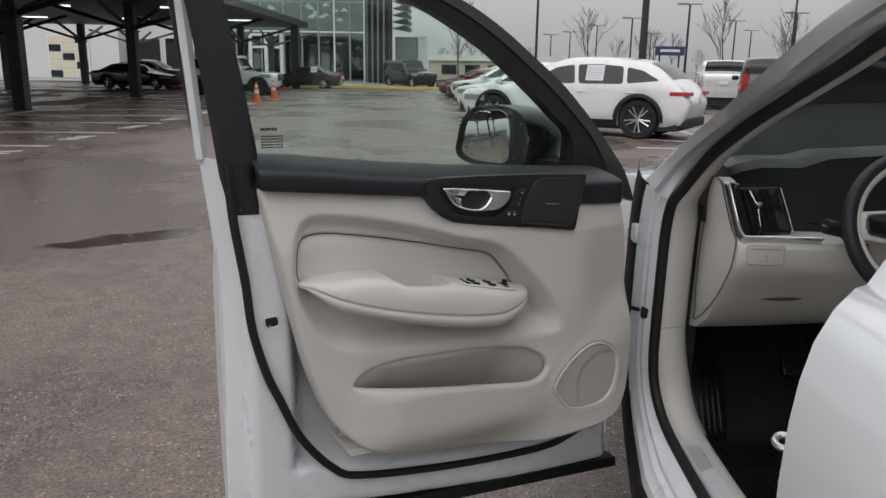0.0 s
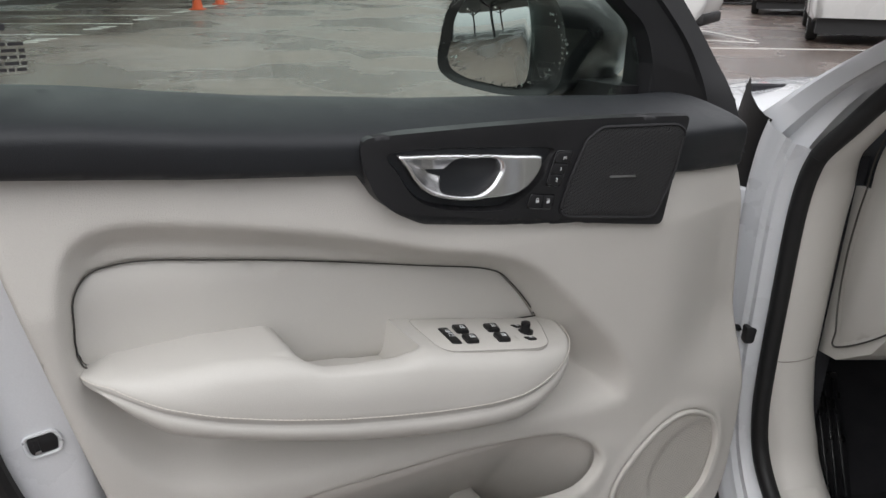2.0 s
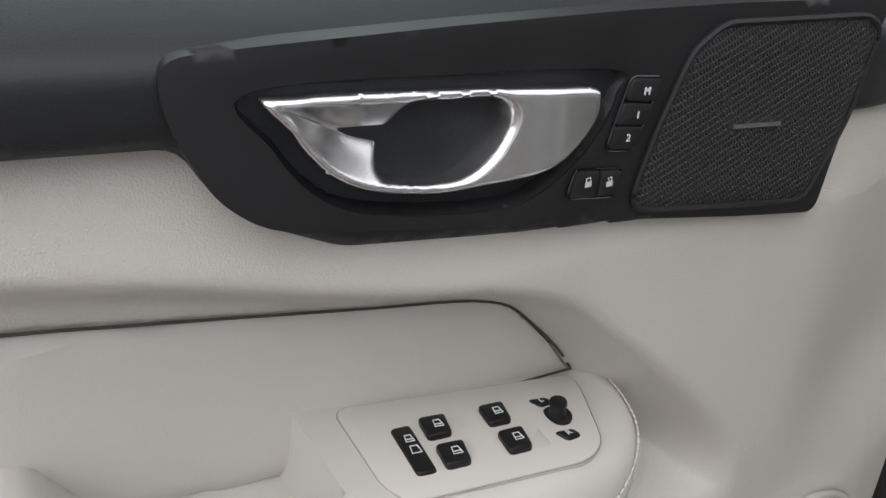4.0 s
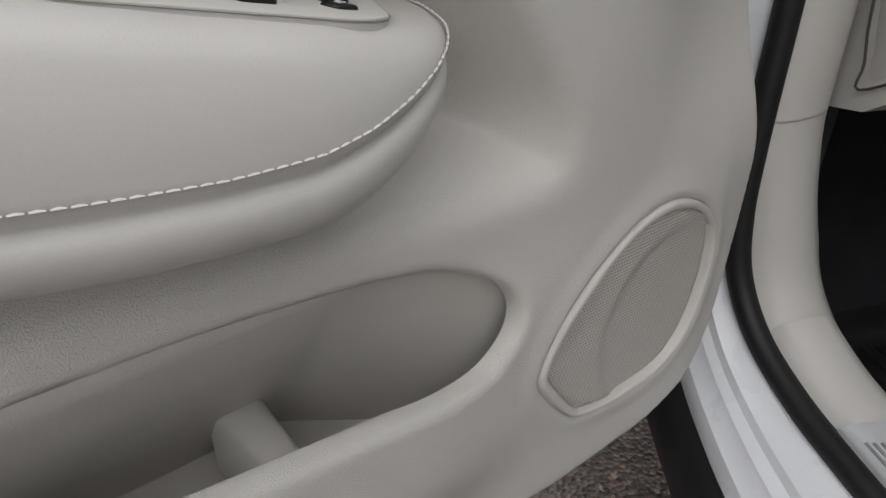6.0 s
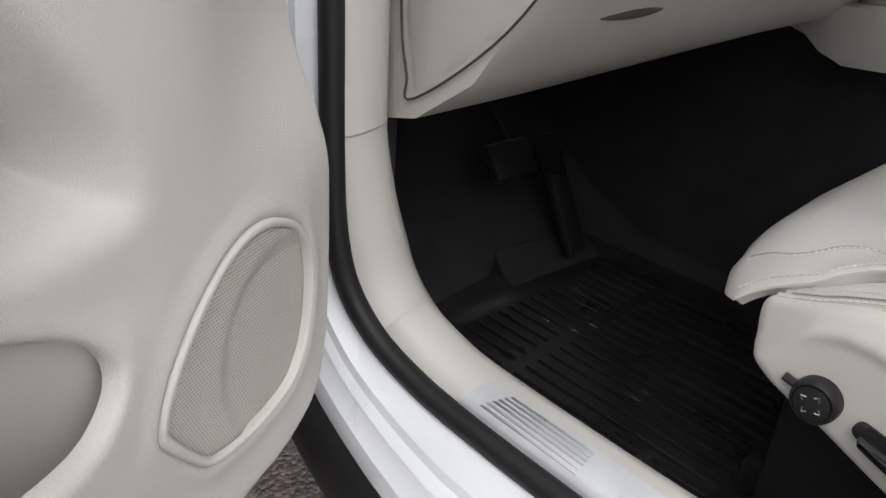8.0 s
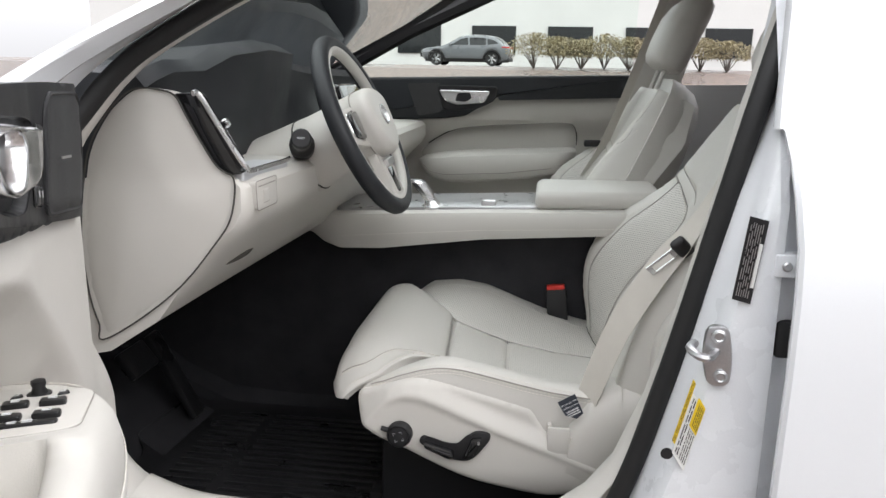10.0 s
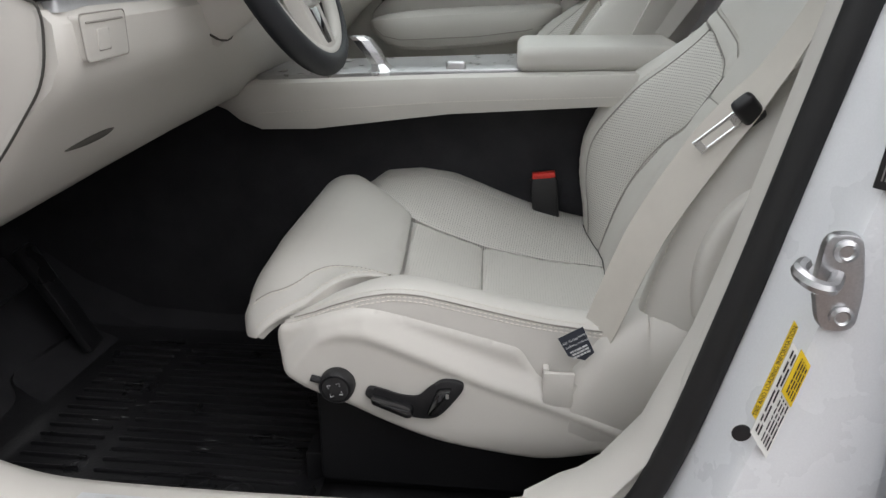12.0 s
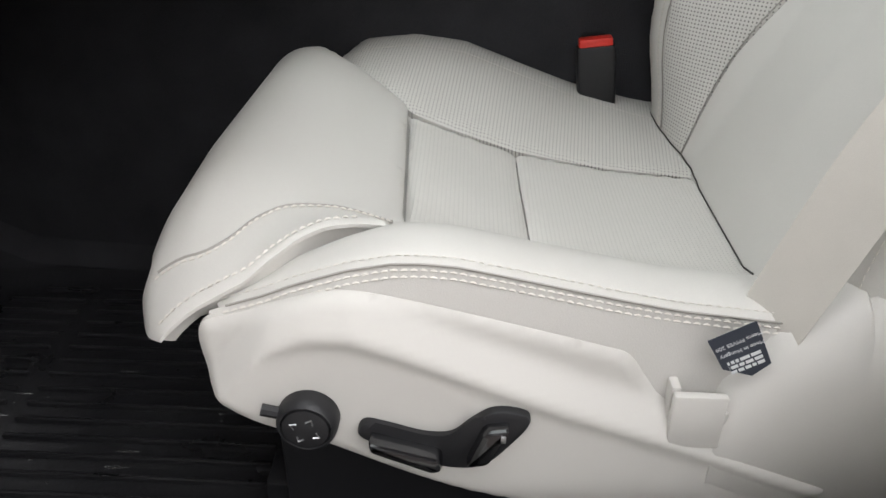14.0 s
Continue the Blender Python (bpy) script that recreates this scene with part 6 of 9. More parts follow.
def cushion_z(x, y):
    x, y = np.asarray(x, float), np.asarray(y, float)
    mid = np.interp(y, [1.42, 1.5, 1.60, 1.69, 1.76, 1.81, 1.86, 1.93], [0.596, 0.604, 0.612, 0.627, 0.648, 0.668, 0.680, 0.66])
    cl = seam_z(y) - mid
    cr = np.interp(y, [1.42, 1.51, 1.54, 1.617, 1.693, 1.753, 1.816, 1.88, 1.927], [0.615, 0.628, 0.634, 0.656, 0.686, 0.710, 0.719, 0.713, 0.690]) - mid
    left = [mid + cl - 0.005, mid + cl - 0.001, mid + cl + 0.001, mid + cl * 0.86, mid + cl * 0.36, mid + cl * 0.06, mid]
    right = [mid + cr * 0.02, mid + cr * 0.13, mid + cr * 0.55, mid + cr * 0.90, mid + cr, mid + cr * 0.93, mid + cr * 0.93 - 0.022, mid + cr * 0.93 - 0.07]
    return smooth_at(x, [0.856, 0.866, 0.888, 0.93, 0.975, 1.03, CX, 1.20, 1.26, 1.325, 1.385, 1.425, 1.448, 1.465, 1.475], left + right)
def seat_put(x, y, w):
    return Vector((x, y, w))
seat = thing("front_seat", (CX, 1.6, 0.38), "cream perforated leather driver's seat with side controls", "car seat", "front seats")
def pad_of(name, outline, mat, label="", step=0.010, edge=0.006, skirt=0.03):
    return part(name, sheet(bmesh.new(), rounded(outline, 0.010, 3), seat_put, step, skirt=skirt, edge=edge, lift=cushion_z), mat, seat, label)
pad_of("cushion_rear", [(0.985, 1.42), (0.975, 1.68), (1.252, 1.69), (1.245, 1.42)], M_PERF, "cream leather cushion centre")
pad_of("cushion_front", [(0.974, 1.682), (0.932, 1.784), (1.0, 1.796), (1.26, 1.812), (1.252, 1.692)], M_PERF, "cream leather cushion front")
left_bolster = pad_of("side_bolster", [(0.860, 1.42), (0.860, 1.912), (0.868, 1.92), (0.90, 1.86), (0.926, 1.79), (0.972, 1.68), (0.982, 1.42)], M_LEATHER, "cream leather side bolster", edge=0.003, skirt=0.004)
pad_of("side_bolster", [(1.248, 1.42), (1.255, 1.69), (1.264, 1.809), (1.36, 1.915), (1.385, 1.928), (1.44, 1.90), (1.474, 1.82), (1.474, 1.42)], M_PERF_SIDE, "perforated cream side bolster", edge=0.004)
# pull-out thigh support with its stitched flap
FLAP = spline([(0.930, 1.786, 0), (0.922, 1.815, 0), (0.914, 1.840, 0), (0.903, 1.860, 0), (0.886, 1.876, 0), (0.872, 1.892, 0), (0.864, 1.915, 0), (0.858, 1.938, 0), (0.852, 1.958, 0)], 3)
FLAP_X, FLAP_Y = [p.x for p in FLAP], [p.y for p in FLAP]
THIGH = FLAP + rounded([(0.852, 1.958, 0), (0.862, 1.974, 0), (0.90, 1.990, 0), (1.10, 2.006, 0), (1.385, 2.006, 0), (1.388, 1.945, 0), (1.372, 1.925, 0), (1.266, 1.815, 0), (1.0, 1.798, 0), (0.93, 1.786, 0)], 0.012, 3)[4:-4]
def thigh_z(x, y):
    x, y = np.asarray(x, float), np.asarray(y, float)
    mid = np.interp(y, [1.78, 1.80, 1.815, 1.83, 1.85, 1.87, 1.89, 1.91, 1.93, 1.95, 1.97, 2.01], [0.668, 0.676, 0.684, 0.691, 0.699, 0.7065, 0.713, 0.718, 0.7205, 0.720, 0.716, 0.706])
    rise = np.interp(y, [1.78, 1.823, 1.845, 1.863, 1.88, 1.897, 1.92, 1.94, 1.958, 1.98], [0.042, 0.030, 0.022, 0.011, -0.001, -0.018, -0.033, -0.045, -0.056, -0.058])
    t = np.clip((x - np.interp(y, FLAP_Y, FLAP_X)) / 0.15, 0, 1)
    front = np.interp(x, [0.85, 0.90, 1.10, 1.385], [1.972, 1.990, 2.006, 2.006])
    q = np.clip(1 - (front - y) / 0.05, 0, 1)
    end = np.clip(1 - (1.388 - x) / 0.02, 0, 1)
    return mid + rise * (1 - t) ** 2 - 0.046 * (1 - np.sqrt(np.clip(1 - q * q, 0, 1))) * (0.35 + 0.65 * t) - 0.012 * end ** 2
thigh = part("thigh_support", sheet(bmesh.new(), THIGH, seat_put, 0.007, skirt=0.003, edge=0.004, lift=thigh_z), M_LEATHER, seat, "padded cream thigh support with stitched flap")
bm = bmesh.new()
skin(bm, [[(x, f - 0.012, 0.655), (x, f - 0.001, 0.662), (x, f - 0.006, 0.645), (x, f - 0.03, 0.636), (x, 1.86, 0.640)] for x, f in ((0.94, 1.984), (0.97, 1.989), (1.1, 2.0), (1.384, 2.0))], closed=False)
part("support_underside", bm, M_LEATHER, thigh)
def flap_row(inset, first=0, last=99):
    row = []
    for i in range(len(FLAP))[first:last]:
        t = (FLAP[min(i + 1, len(FLAP) - 1)] - FLAP[max(i - 1, 0)]).normalized()
        p = FLAP[i] + Vector((t.y, -t.x, 0)) * inset
        row.append((p.x, p.y, float(thigh_z(p.x, p.y)) + 0.0008))
    return row
LIP = [Vector(p) for p in flap_row(0.0, 2)]
skin_lip = bmesh.new()
skin(skin_lip, [[p + Vector((0.001, 0, -0.006)), p + Vector((0.004, -0.002, -0.0085)), p + Vector((0.008, -0.004, -0.012 - 0.022 * min(1, max(0, (1.935 - p.y) / 0.03)))), p + Vector((0.010, -0.006, -0.013 - 0.023 * min(1, max(0, (1.935 - p.y) / 0.03))))] for p in LIP], closed=False)
part("flap_lining", skin_lip, M_LEATHER, thigh)
part("stitching", stitches(bmesh.new(), flap_row(0.0065, 4), pitch=0.0066, length=0.0046, r=0.0011), M_THREAD, thigh, "pale thread stitching")["kind"] = "stuff"
# the band's upper seam sweeps back to the cushion
BAND = spline([(0.897, 1.971, 0), (0.899, 1.956, 0), (0.901, 1.933, 0), (0.914, 1.915, 0), (0.935, 1.902, 0), (0.955, 1.883, 0), (0.961, 1.862, 0), (0.958, 1.839, 0), (0.946, 1.815, 0), (0.930, 1.798, 0)], 3)
part("seam_groove", tube(bmesh.new(), [(p.x, p.y, float(thigh_z(p.x, p.y)) - 0.0001) for p in BAND], 0.0014, 5), M_SEAM, thigh, "narrow folded seam")
part("stitching", stitches(bmesh.new(), [(p.x - 0.0045, p.y, float(thigh_z(p.x - 0.0045, p.y)) + 0.0008) for p in BAND], pitch=0.0066, length=0.0046, r=0.0011), M_THREAD, thigh, "pale thread stitching")["kind"] = "stuff"
rows_y = [float(v) for v in np.arange(1.45, 1.925, 0.009)]
def skirt_at(y, f):
    """f 0 at the seam, 1 where the skirt meets the valance."""
    zt = float(cushion_z(0.860, y)) - 0.001
    zb = float(np.interp(y, [1.43, 1.55, 1.60, 1.63, 1.652, 1.703, 1.754, 1.80, 1.83, 1.873, 1.90, 1.917, 1.94], [0.60, 0.605, 0.62, 0.650, 0.663, 0.677, 0.691, 0.705, 0.706, 0.695, 0.686, 0.678, 0.66]))
    zb = min(zb, zt - 0.002)
    pull = 0.003 * math.sin(y * 60 + f * 4) * f * (1 - f) * max(0, 1.72 - y) / 0.1
    return Vector((0.8605 - 0.007 * math.sin(f * math.pi / 2), y, zt + (zb - 0.026 - zt) * f ** 1.1 + pull))
bm = bmesh.new()
skin(bm, [[skirt_at(y, f) for f in (0, 0.12, 0.3, 0.5, 0.75, 1.0)] + [skirt_at(y, 1.0) + Vector((0.02, 0, -0.02))] for y in [float(v) for v in np.arange(1.43, 1.93, 0.012)]], closed=False)
skirt_part = part("cushion_skirt", bm, M_LEATHER, seat, "cream leather cushion side")
def skirt_row(d):
    """A line at a distance d below the seam."""
    row = []
    for y in rows_y[:-1]:
        drop = abs(skirt_at(y, 1.0).z - skirt_at(y, 0.0).z)
        row.append(skirt_at(y, min(0.8, d / math.hypot(drop, 0.007))) + Vector((-0.0005, 0, 0.0008)))
    return row
for d in (0.0055, 0.0105):
    part("stitching", stitches(bmesh.new(), skirt_row(d), pitch=0.0066, length=0.0046, r=0.0011), M_THREAD, skirt_part, "pale double stitching")["kind"] = "stuff"
part("stitching", stitches(bmesh.new(), [(0.8655, y, float(cushion_z(0.8655, y)) + 0.0009) for y in rows_y], pitch=0.0062, r=0.0006), M_THREAD, left_bolster, "pale thread stitching")["kind"] = "stuff"
part("seam_groove", tube(bmesh.new(), [(0.8598, y, float(cushion_z(0.8605, y)) - 0.0008) for y in rows_y[:-1]], 0.0010, 5), M_SEAM, left_bolster, "narrow folded seam")
rr = [(float(x), float(y), float(cushion_z(x, y)) + 0.0012) for x, y in [(1.372 + 0.02 * math.sin((v - 1.5) * 6), v) for v in np.arange(1.47, 1.90, 0.008)]]
part("stitching", stitches(bmesh.new(), rr, pitch=0.0062, r=0.0007), M_THREAD, seat, "pale thread stitching")["kind"] = "stuff"
# plastic side valance
VAL = spline([(1.922, 0.656), (1.919, 0.680), (1.9, 0.687), (1.873, 0.696), (1.835, 0.708), (1.81, 0.709), (1.781, 0.704), (1.745, 0.695), (1.703, 0.684), (1.652, 0.670), (1.634, 0.663), (1.619, 0.642), (1.602, 0.622), (1.552, 0.6), (1.492, 0.57), (1.50, 0.548), (1.524, 0.532), (1.598, 0.509), (1.672, 0.519), (1.728, 0.533), (1.783, 0.556), (1.838, 0.582), (1.881, 0.601), (1.913, 0.625)], 4, True)
def val_lift(y, z):
    line = np.interp(y, [1.49, 1.60, 1.67, 1.692, 1.726, 1.78, 1.816, 1.845, 1.87, 1.885, 1.93], [0.552, 0.597, 0.622, 0.631, 0.645, 0.668, 0.681, 0.681, 0.671, 0.655, 0.60])
    d = z - line
    return 0.012 - 0.55 * np.clip(d, 0, 0.03) - 0.0045 * step01((0.004 - d) / 0.016) * step01((1.90 - y) / 0.06) - 0.012 * np.clip((0.56 - z) / 0.05, 0, 1) ** 2
valance = part("side_valance", sheet(bmesh.new(), VAL, lambda y, z, w: Vector((0.846 - w, y + 0.008 - 0.044 * (1.922 - y), z - 0.012)), 0.005, skirt=0.005, edge=0.004, lift=val_lift), M_TRIM_SMOOTH, seat, "smooth cream plastic seat valance")
KY, KZ, KX = 1.852, 0.6015, 0.837
xm = Matrix.Translation((KX, KY, KZ)) @ Vector((-1, 0, 0)).to_track_quat("Z", "Y").to_matrix().to_4x4()
bm = lathe(bmesh.new(), [(0.0225, -0.006), (0.0225, 0.006), (0.0215, 0.012), (0.0195, 0.015), (0.0185, 0.015), (0.0175, 0.012), (0.0168, 0.015), (0.010, 0.0165)], xm, 32)
knob = part("lumbar_knob", bm, M_BLACK, seat, "round black lumbar control")
bm = tube(bmesh.new(), [(KX - 0.006, KY + 0.018, KZ + 0.006), (KX - 0.008, KY + 0.032, KZ + 0.011)], 0.0045, 8)
part("knob_pin", bm, M_BLACK, knob)
for a in range(4):
    ang = a * math.pi / 2 + 0.5
    bm = tube(bmesh.new(), [(KX - 0.0165, KY + 0.008 * math.cos(ang + d) * k, KZ + 0.008 * math.sin(ang + d) * k) for d, k in ((-0.35, 1.0), (0, 1.45), (0.35, 1.0))], 0.0008, 4)
    part("knob_mark", bm, M_STEEL, knob)
LEV = spline([(1.812, 0.604), (1.806, 0.612), (1.79, 0.609), (1.765, 0.602), (1.745, 0.603), (1.73, 0.617), (1.715, 0.627), (1.695, 0.626), (1.69, 0.617), (1.70, 0.60), (1.718, 0.578), (1.735, 0.572), (1.76, 0.575), (1.79, 0.588), (1.808, 0.597)], 4, True)
plate = part("switch_plate", prism(bmesh.new(), LEV, lambda y, z, w: Vector((w + 0.016, y + 0.005, z - 0.012)), 0.83, 0.815, 0.003), M_BLACK, seat, "black seat switch plate")
bm = prism(bmesh.new(), rounded([(1.807, 0.606), (1.756, 0.592), (1.754, 0.582), (1.762, 0.579), (1.806, 0.597)], 0.004), lambda y, z, w: Vector((w + 0.016, y + 0.001, z - 0.012)), 0.817, 0.801, 0.004)
part("slide_switch", bm, M_PIANO, plate)
bm = prism(bmesh.new(), rounded([(1.726, 0.617), (1.707, 0.620), (1.722, 0.585), (1.739, 0.582)], 0.005), lambda y, z, w: Vector((w + 0.016, y + 0.001, z - 0.012)), 0.817, 0.805, 0.004)
part("recline_switch", bm, M_PIANO, plate)
bm = box(bmesh.new(), (0.8195, 1.712, 0.598), (0.822, 1.7155, 0.604), 0.0005)
part("switch_mark", bm, M_STEEL, plate)
# rear hinge cover with the belt anchor tray
bm = bmesh.new()
skin(bm, [[(0.846, y, zl), (0.838, y, zl + 0.02), (0.8365, y, zh - 0.060), (0.839, y, zh - 0.040), (0.845, y, zh - 0.022), (0.854, y, zh - 0.009), (0.866, y, zh - 0.002), (0.88, y, zh), (0.91, y, zh - 0.002), (0.93, y, zh - 0.012), (0.93, y, zl)] for y, zl, zh in ((1.567, 0.53, 0.632), (1.564, 0.53, 0.640), (1.552, 0.525, 0.652), (1.540, 0.52, 0.670), (1.528, 0.52, 0.684), (1.512, 0.52, 0.694), (1.495, 0.52, 0.700), (1.483, 0.52, 0.7015), (1.4805, 0.52, 0.6985), (1.477, 0.52, 0.7025), (1.42, 0.52, 0.705), (1.30, 0.52, 0.69), (1.22, 0.52, 0.63))])
cover = part("hinge_cover", bm, M_TRIM_SMOOTH, seat, "cream plastic hinge cover")
for nm, a, b in (("tray_floor", (0.84, 1.560, 0.53), (0.93, 1.600, 0.614)), ("tray_rim", (0.836, 1.564, 0.585), (0.843, 1.600, 0.631)), ("tray_rim", (0.843, 1.594, 0.60), (0.93, 1.601, 0.633)), ("tray_rim", (0.91, 1.560, 0.60), (0.93, 1.594, 0.64))):
    part(nm, box(bmesh.new(), a, b, 0.002), M_TRIM_SMOOTH, cover)
# seat rails and plinth under the cushion
bm = box(bmesh.new(), (0.90, 1.45, 0.40), (1.34, 1.90, 0.60), 0.01)
part("seat_frame", bm, M_BLACK, seat)
part("cushion_base", sheet(bmesh.new(), rounded([(0.87, 1.42, 0), (0.87, 1.92, 0), (1.38, 1.92, 0), (1.465, 1.80, 0), (1.465, 1.42, 0)], 0.02), seat_put, 0.015, lift=lambda x, y: cushion_z(x, y) - 0.012), M_LEATHER, seat, "cream cushion cover in the seams")
for x in (0.93, 1.28):
    bm = box(bmesh.new(), (x, 1.35, 0.372), (x + 0.05, 1.93, 0.425), 0.006)
    part("seat_rail", bm, M_BLACK, seat, "black steel seat rail")

# backrest: built upright in its own plane, then leant back
BM = pose(1.13, 1.49, 0.60, 0, 0, 0) @ Matrix.Rotation(radians(25), 4, "X")
def back_lift(u, v):
    u, v = np.asarray(u, float), np.asarray(v, float)
    r, far = np.abs(u), u > 0
    half = np.where(far, np.interp(v, [0, 0.1, 0.2, 0.3, 0.4, 0.5, 0.62], [0.300, 0.300, 0.293, 0.286, 0.284, 0.269, 0.234]), np.interp(v, [0, 0.1, 0.3, 0.5, 0.62], [0.285, 0.295, 0.30, 0.285, 0.235]))
    crest = sum(np.where(far, np.interp(v + k, [-0.02, 0.04, 0.10, 0.16, 0.22, 0.28, 0.34, 0.40, 0.46, 0.60], [0.012, 0.046, 0.090, 0.116, 0.119, 0.105, 0.068, 0.035, 0.024, 0.006]), 0.62 * np.interp(v + k, [-0.02, 0.03, 0.07, 0.12, 0.2, 0.28, 0.36, 0.45, 0.52, 0.60], [0.02, 0.04, 0.062, 0.085, 0.104, 0.110, 0.098, 0.064, 0.035, 0.01])) for k in (-0.018, 0.0, 0.018)) / 3
    d = 0.010 * np.sin(np.clip(v / 0.5, 0, 1) * math.pi) * np.clip(1 - r / 0.15, 0, 1)
    d = d + crest * np.sin(np.clip((r - 0.13) / (half - 0.03 - 0.13), 0, 1) * math.pi / 2) ** 1.3
    return d - 0.13 * np.clip((r - half + 0.045) / 0.045, 0, 1) ** 2.4
def back_put(u, v, w):
    return BM @ Vector((u, w, v))
def back_pad(name, outline, mat, label="", skirt=0.008):
    return part(name, sheet(bmesh.new(), rounded(outline, 0.005, 2), back_put, 0.010, skirt=skirt, edge=0.0022, lift=back_lift), mat, seat, label)
back_pad("backrest_centre", [(-0.152, -0.03), (-0.154, 0.319), (0.102, 0.319), (0.112, 0.300), (0.144, 0.23), (0.158, 0.14), (0.164, 0.05), (0.165, -0.03)], M_LEATHER, "cream leather backrest centre")
back_pad("backrest_upper", [(-0.154, 0.321), (-0.155, 0.36), (-0.183, 0.60), (0.238, 0.60), (0.262, 0.50), (0.280, 0.449), (0.190, 0.427), (0.079, 0.387), (0.101, 0.321)], M_LEATHER, "cream leather upper backrest")
back_pad("back_bolster", [(-a, b) for a, b in [(0.155, -0.03), (0.157, 0.36), (0.185, 0.60), (0.236, 0.60), (0.284, 0.50), (0.299, 0.32), (0.297, 0.15), (0.285, -0.03)]][::-1], M_LEATHER, "cream leather backrest bolster")
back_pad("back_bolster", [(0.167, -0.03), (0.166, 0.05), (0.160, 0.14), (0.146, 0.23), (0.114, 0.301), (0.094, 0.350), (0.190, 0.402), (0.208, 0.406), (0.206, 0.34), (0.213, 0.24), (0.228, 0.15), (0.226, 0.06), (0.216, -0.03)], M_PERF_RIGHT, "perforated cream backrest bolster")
back_pad("bolster_band", [(0.218, -0.03), (0.228, 0.06), (0.230, 0.15), (0.215, 0.24), (0.208, 0.34), (0.210, 0.4065), (0.283, 0.424), (0.285, 0.30), (0.292, 0.20), (0.299, 0.10), (0.299, -0.03)], M_LEATHER, "smooth cream bolster edge")
back_pad("seam_strip", [(0.093, 0.3525), (0.190, 0.4045), (0.283, 0.4265), (0.2805, 0.4465), (0.190, 0.4245), (0.080, 0.3845)], M_LEATHER, "narrow cream strip between two seams")
def back_line(pts, up=0.0):
    return [BM @ Vector((p.x, float(back_lift(p.x, p.y)) + up, p.y)) for p in spline([(a, b, 0) for a, b in pts], 8)]
INNER = [(0.166, -0.02), (0.165, 0.05), (0.159, 0.14), (0.145, 0.23), (0.113, 0.300), (0.093, 0.351)]
OUTER = [(0.217, -0.02), (0.227, 0.06), (0.229, 0.15), (0.214, 0.24), (0.207, 0.34), (0.209, 0.406)]
STRIP_LOW, STRIP_HIGH = [(0.093, 0.3515), (0.190, 0.4033), (0.282, 0.4252)], [(0.080, 0.386), (0.190, 0.4258), (0.279, 0.4478)]
NEAR_SHOULDER = [(-0.206, 0.598), (-0.235, 0.54), (-0.258, 0.47), (-0.250, 0.432), (-0.188, 0.410), (-0.160, 0.400)]
for line in (INNER, OUTER, STRIP_LOW, STRIP_HIGH, NEAR_SHOULDER, [(-0.1545, -0.02), (-0.156, 0.18), (-0.1565, 0.336), (-0.184, 0.58)], [(-0.153, 0.320), (0.0, 0.320), (0.101, 0.320)]):
    part("seam_groove", tube(bmesh.new(), back_line(line, -0.0014), 0.0008, 5), M_SEAM, seat, "narrow folded seam")
for line in ([(a - 0.004, b - 0.006) for a, b in STRIP_LOW], [(a, b + 0.006) for a, b in STRIP_HIGH], [(a + 0.006, b) for a, b in OUTER[:-1]], [(a + 0.007, b - 0.003) for a, b in NEAR_SHOULDER]):
    part("stitching", stitches(bmesh.new(), back_line(line, 0.0004), pitch=0.0065, r=0.0007), M_THREAD, seat, "pale thread stitching")["kind"] = "stuff"
bm = bmesh.new()
skin(bm, [[BM @ Vector(((wf if math.cos(a) > 0 else wn) * math.copysign(abs(math.cos(a)) ** 0.6, math.cos(a)), -0.02 - 0.135 * q * abs(math.sin(a)) ** 0.8, v)) for a in np.linspace(math.pi, 2 * math.pi, 21)] for v, wn, wf, q in ((-0.04, 0.282, 0.296, 0.85), (0.05, 0.292, 0.297, 0.9), (0.2, 0.297, 0.290, 1), (0.35, 0.297, 0.282, 1), (0.45, 0.291, 0.276, 1), (0.52, 0.278, 0.262, 0.95), (0.57, 0.258, 0.246, 0.88), (0.60, 0.236, 0.228, 0.78), (0.625, 0.20, 0.196, 0.6), (0.637, 0.15, 0.15, 0.36))])
part("backrest_shell", bm, M_LEATHER, seat, "cream backrest shell")
SHIELD = spline([(1.44, 0.72), (1.442, 0.768), (1.432, 0.81), (1.412, 0.844), (1.385, 0.866), (1.34, 0.872), (1.30, 0.80), (1.33, 0.70), (1.40, 0.692), (1.43, 0.70)], 4, True)
part("side_shield", prism(bmesh.new(), SHIELD, lambda y, z, w: Vector((w, y, z)), 0.87, 0.829, 0.012, 4), M_TRIM_SMOOTH, seat, "cream backrest side shield")
def back_row(u0, v0, v1):
    return [BM @ Vector((u0, float(back_lift(u0, v)) + 0.001, v)) for v in np.arange(v0, v1, 0.01)]
for u0 in (-0.262,):
    part("stitching", stitches(bmesh.new(), back_row(u0, 0.0, 0.5), pitch=0.0065, r=0.0007), M_THREAD, seat, "pale thread stitching")["kind"] = "stuff"
# a dark tube paints in the shade where cushion and backrest meet
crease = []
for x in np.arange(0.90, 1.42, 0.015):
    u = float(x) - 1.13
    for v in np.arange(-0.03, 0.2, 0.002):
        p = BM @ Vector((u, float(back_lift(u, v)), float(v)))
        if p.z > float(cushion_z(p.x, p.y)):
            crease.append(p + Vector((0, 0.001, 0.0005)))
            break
part("crease_shade", tube(bmesh.new(), crease, 0.0009, 6), M_GROOVE, seat, "dark line put in as the shade of the crease behind the cushion")
bm = bmesh.new()
def squared(a, p=0.55):
    return math.copysign(abs(a) ** p, a)
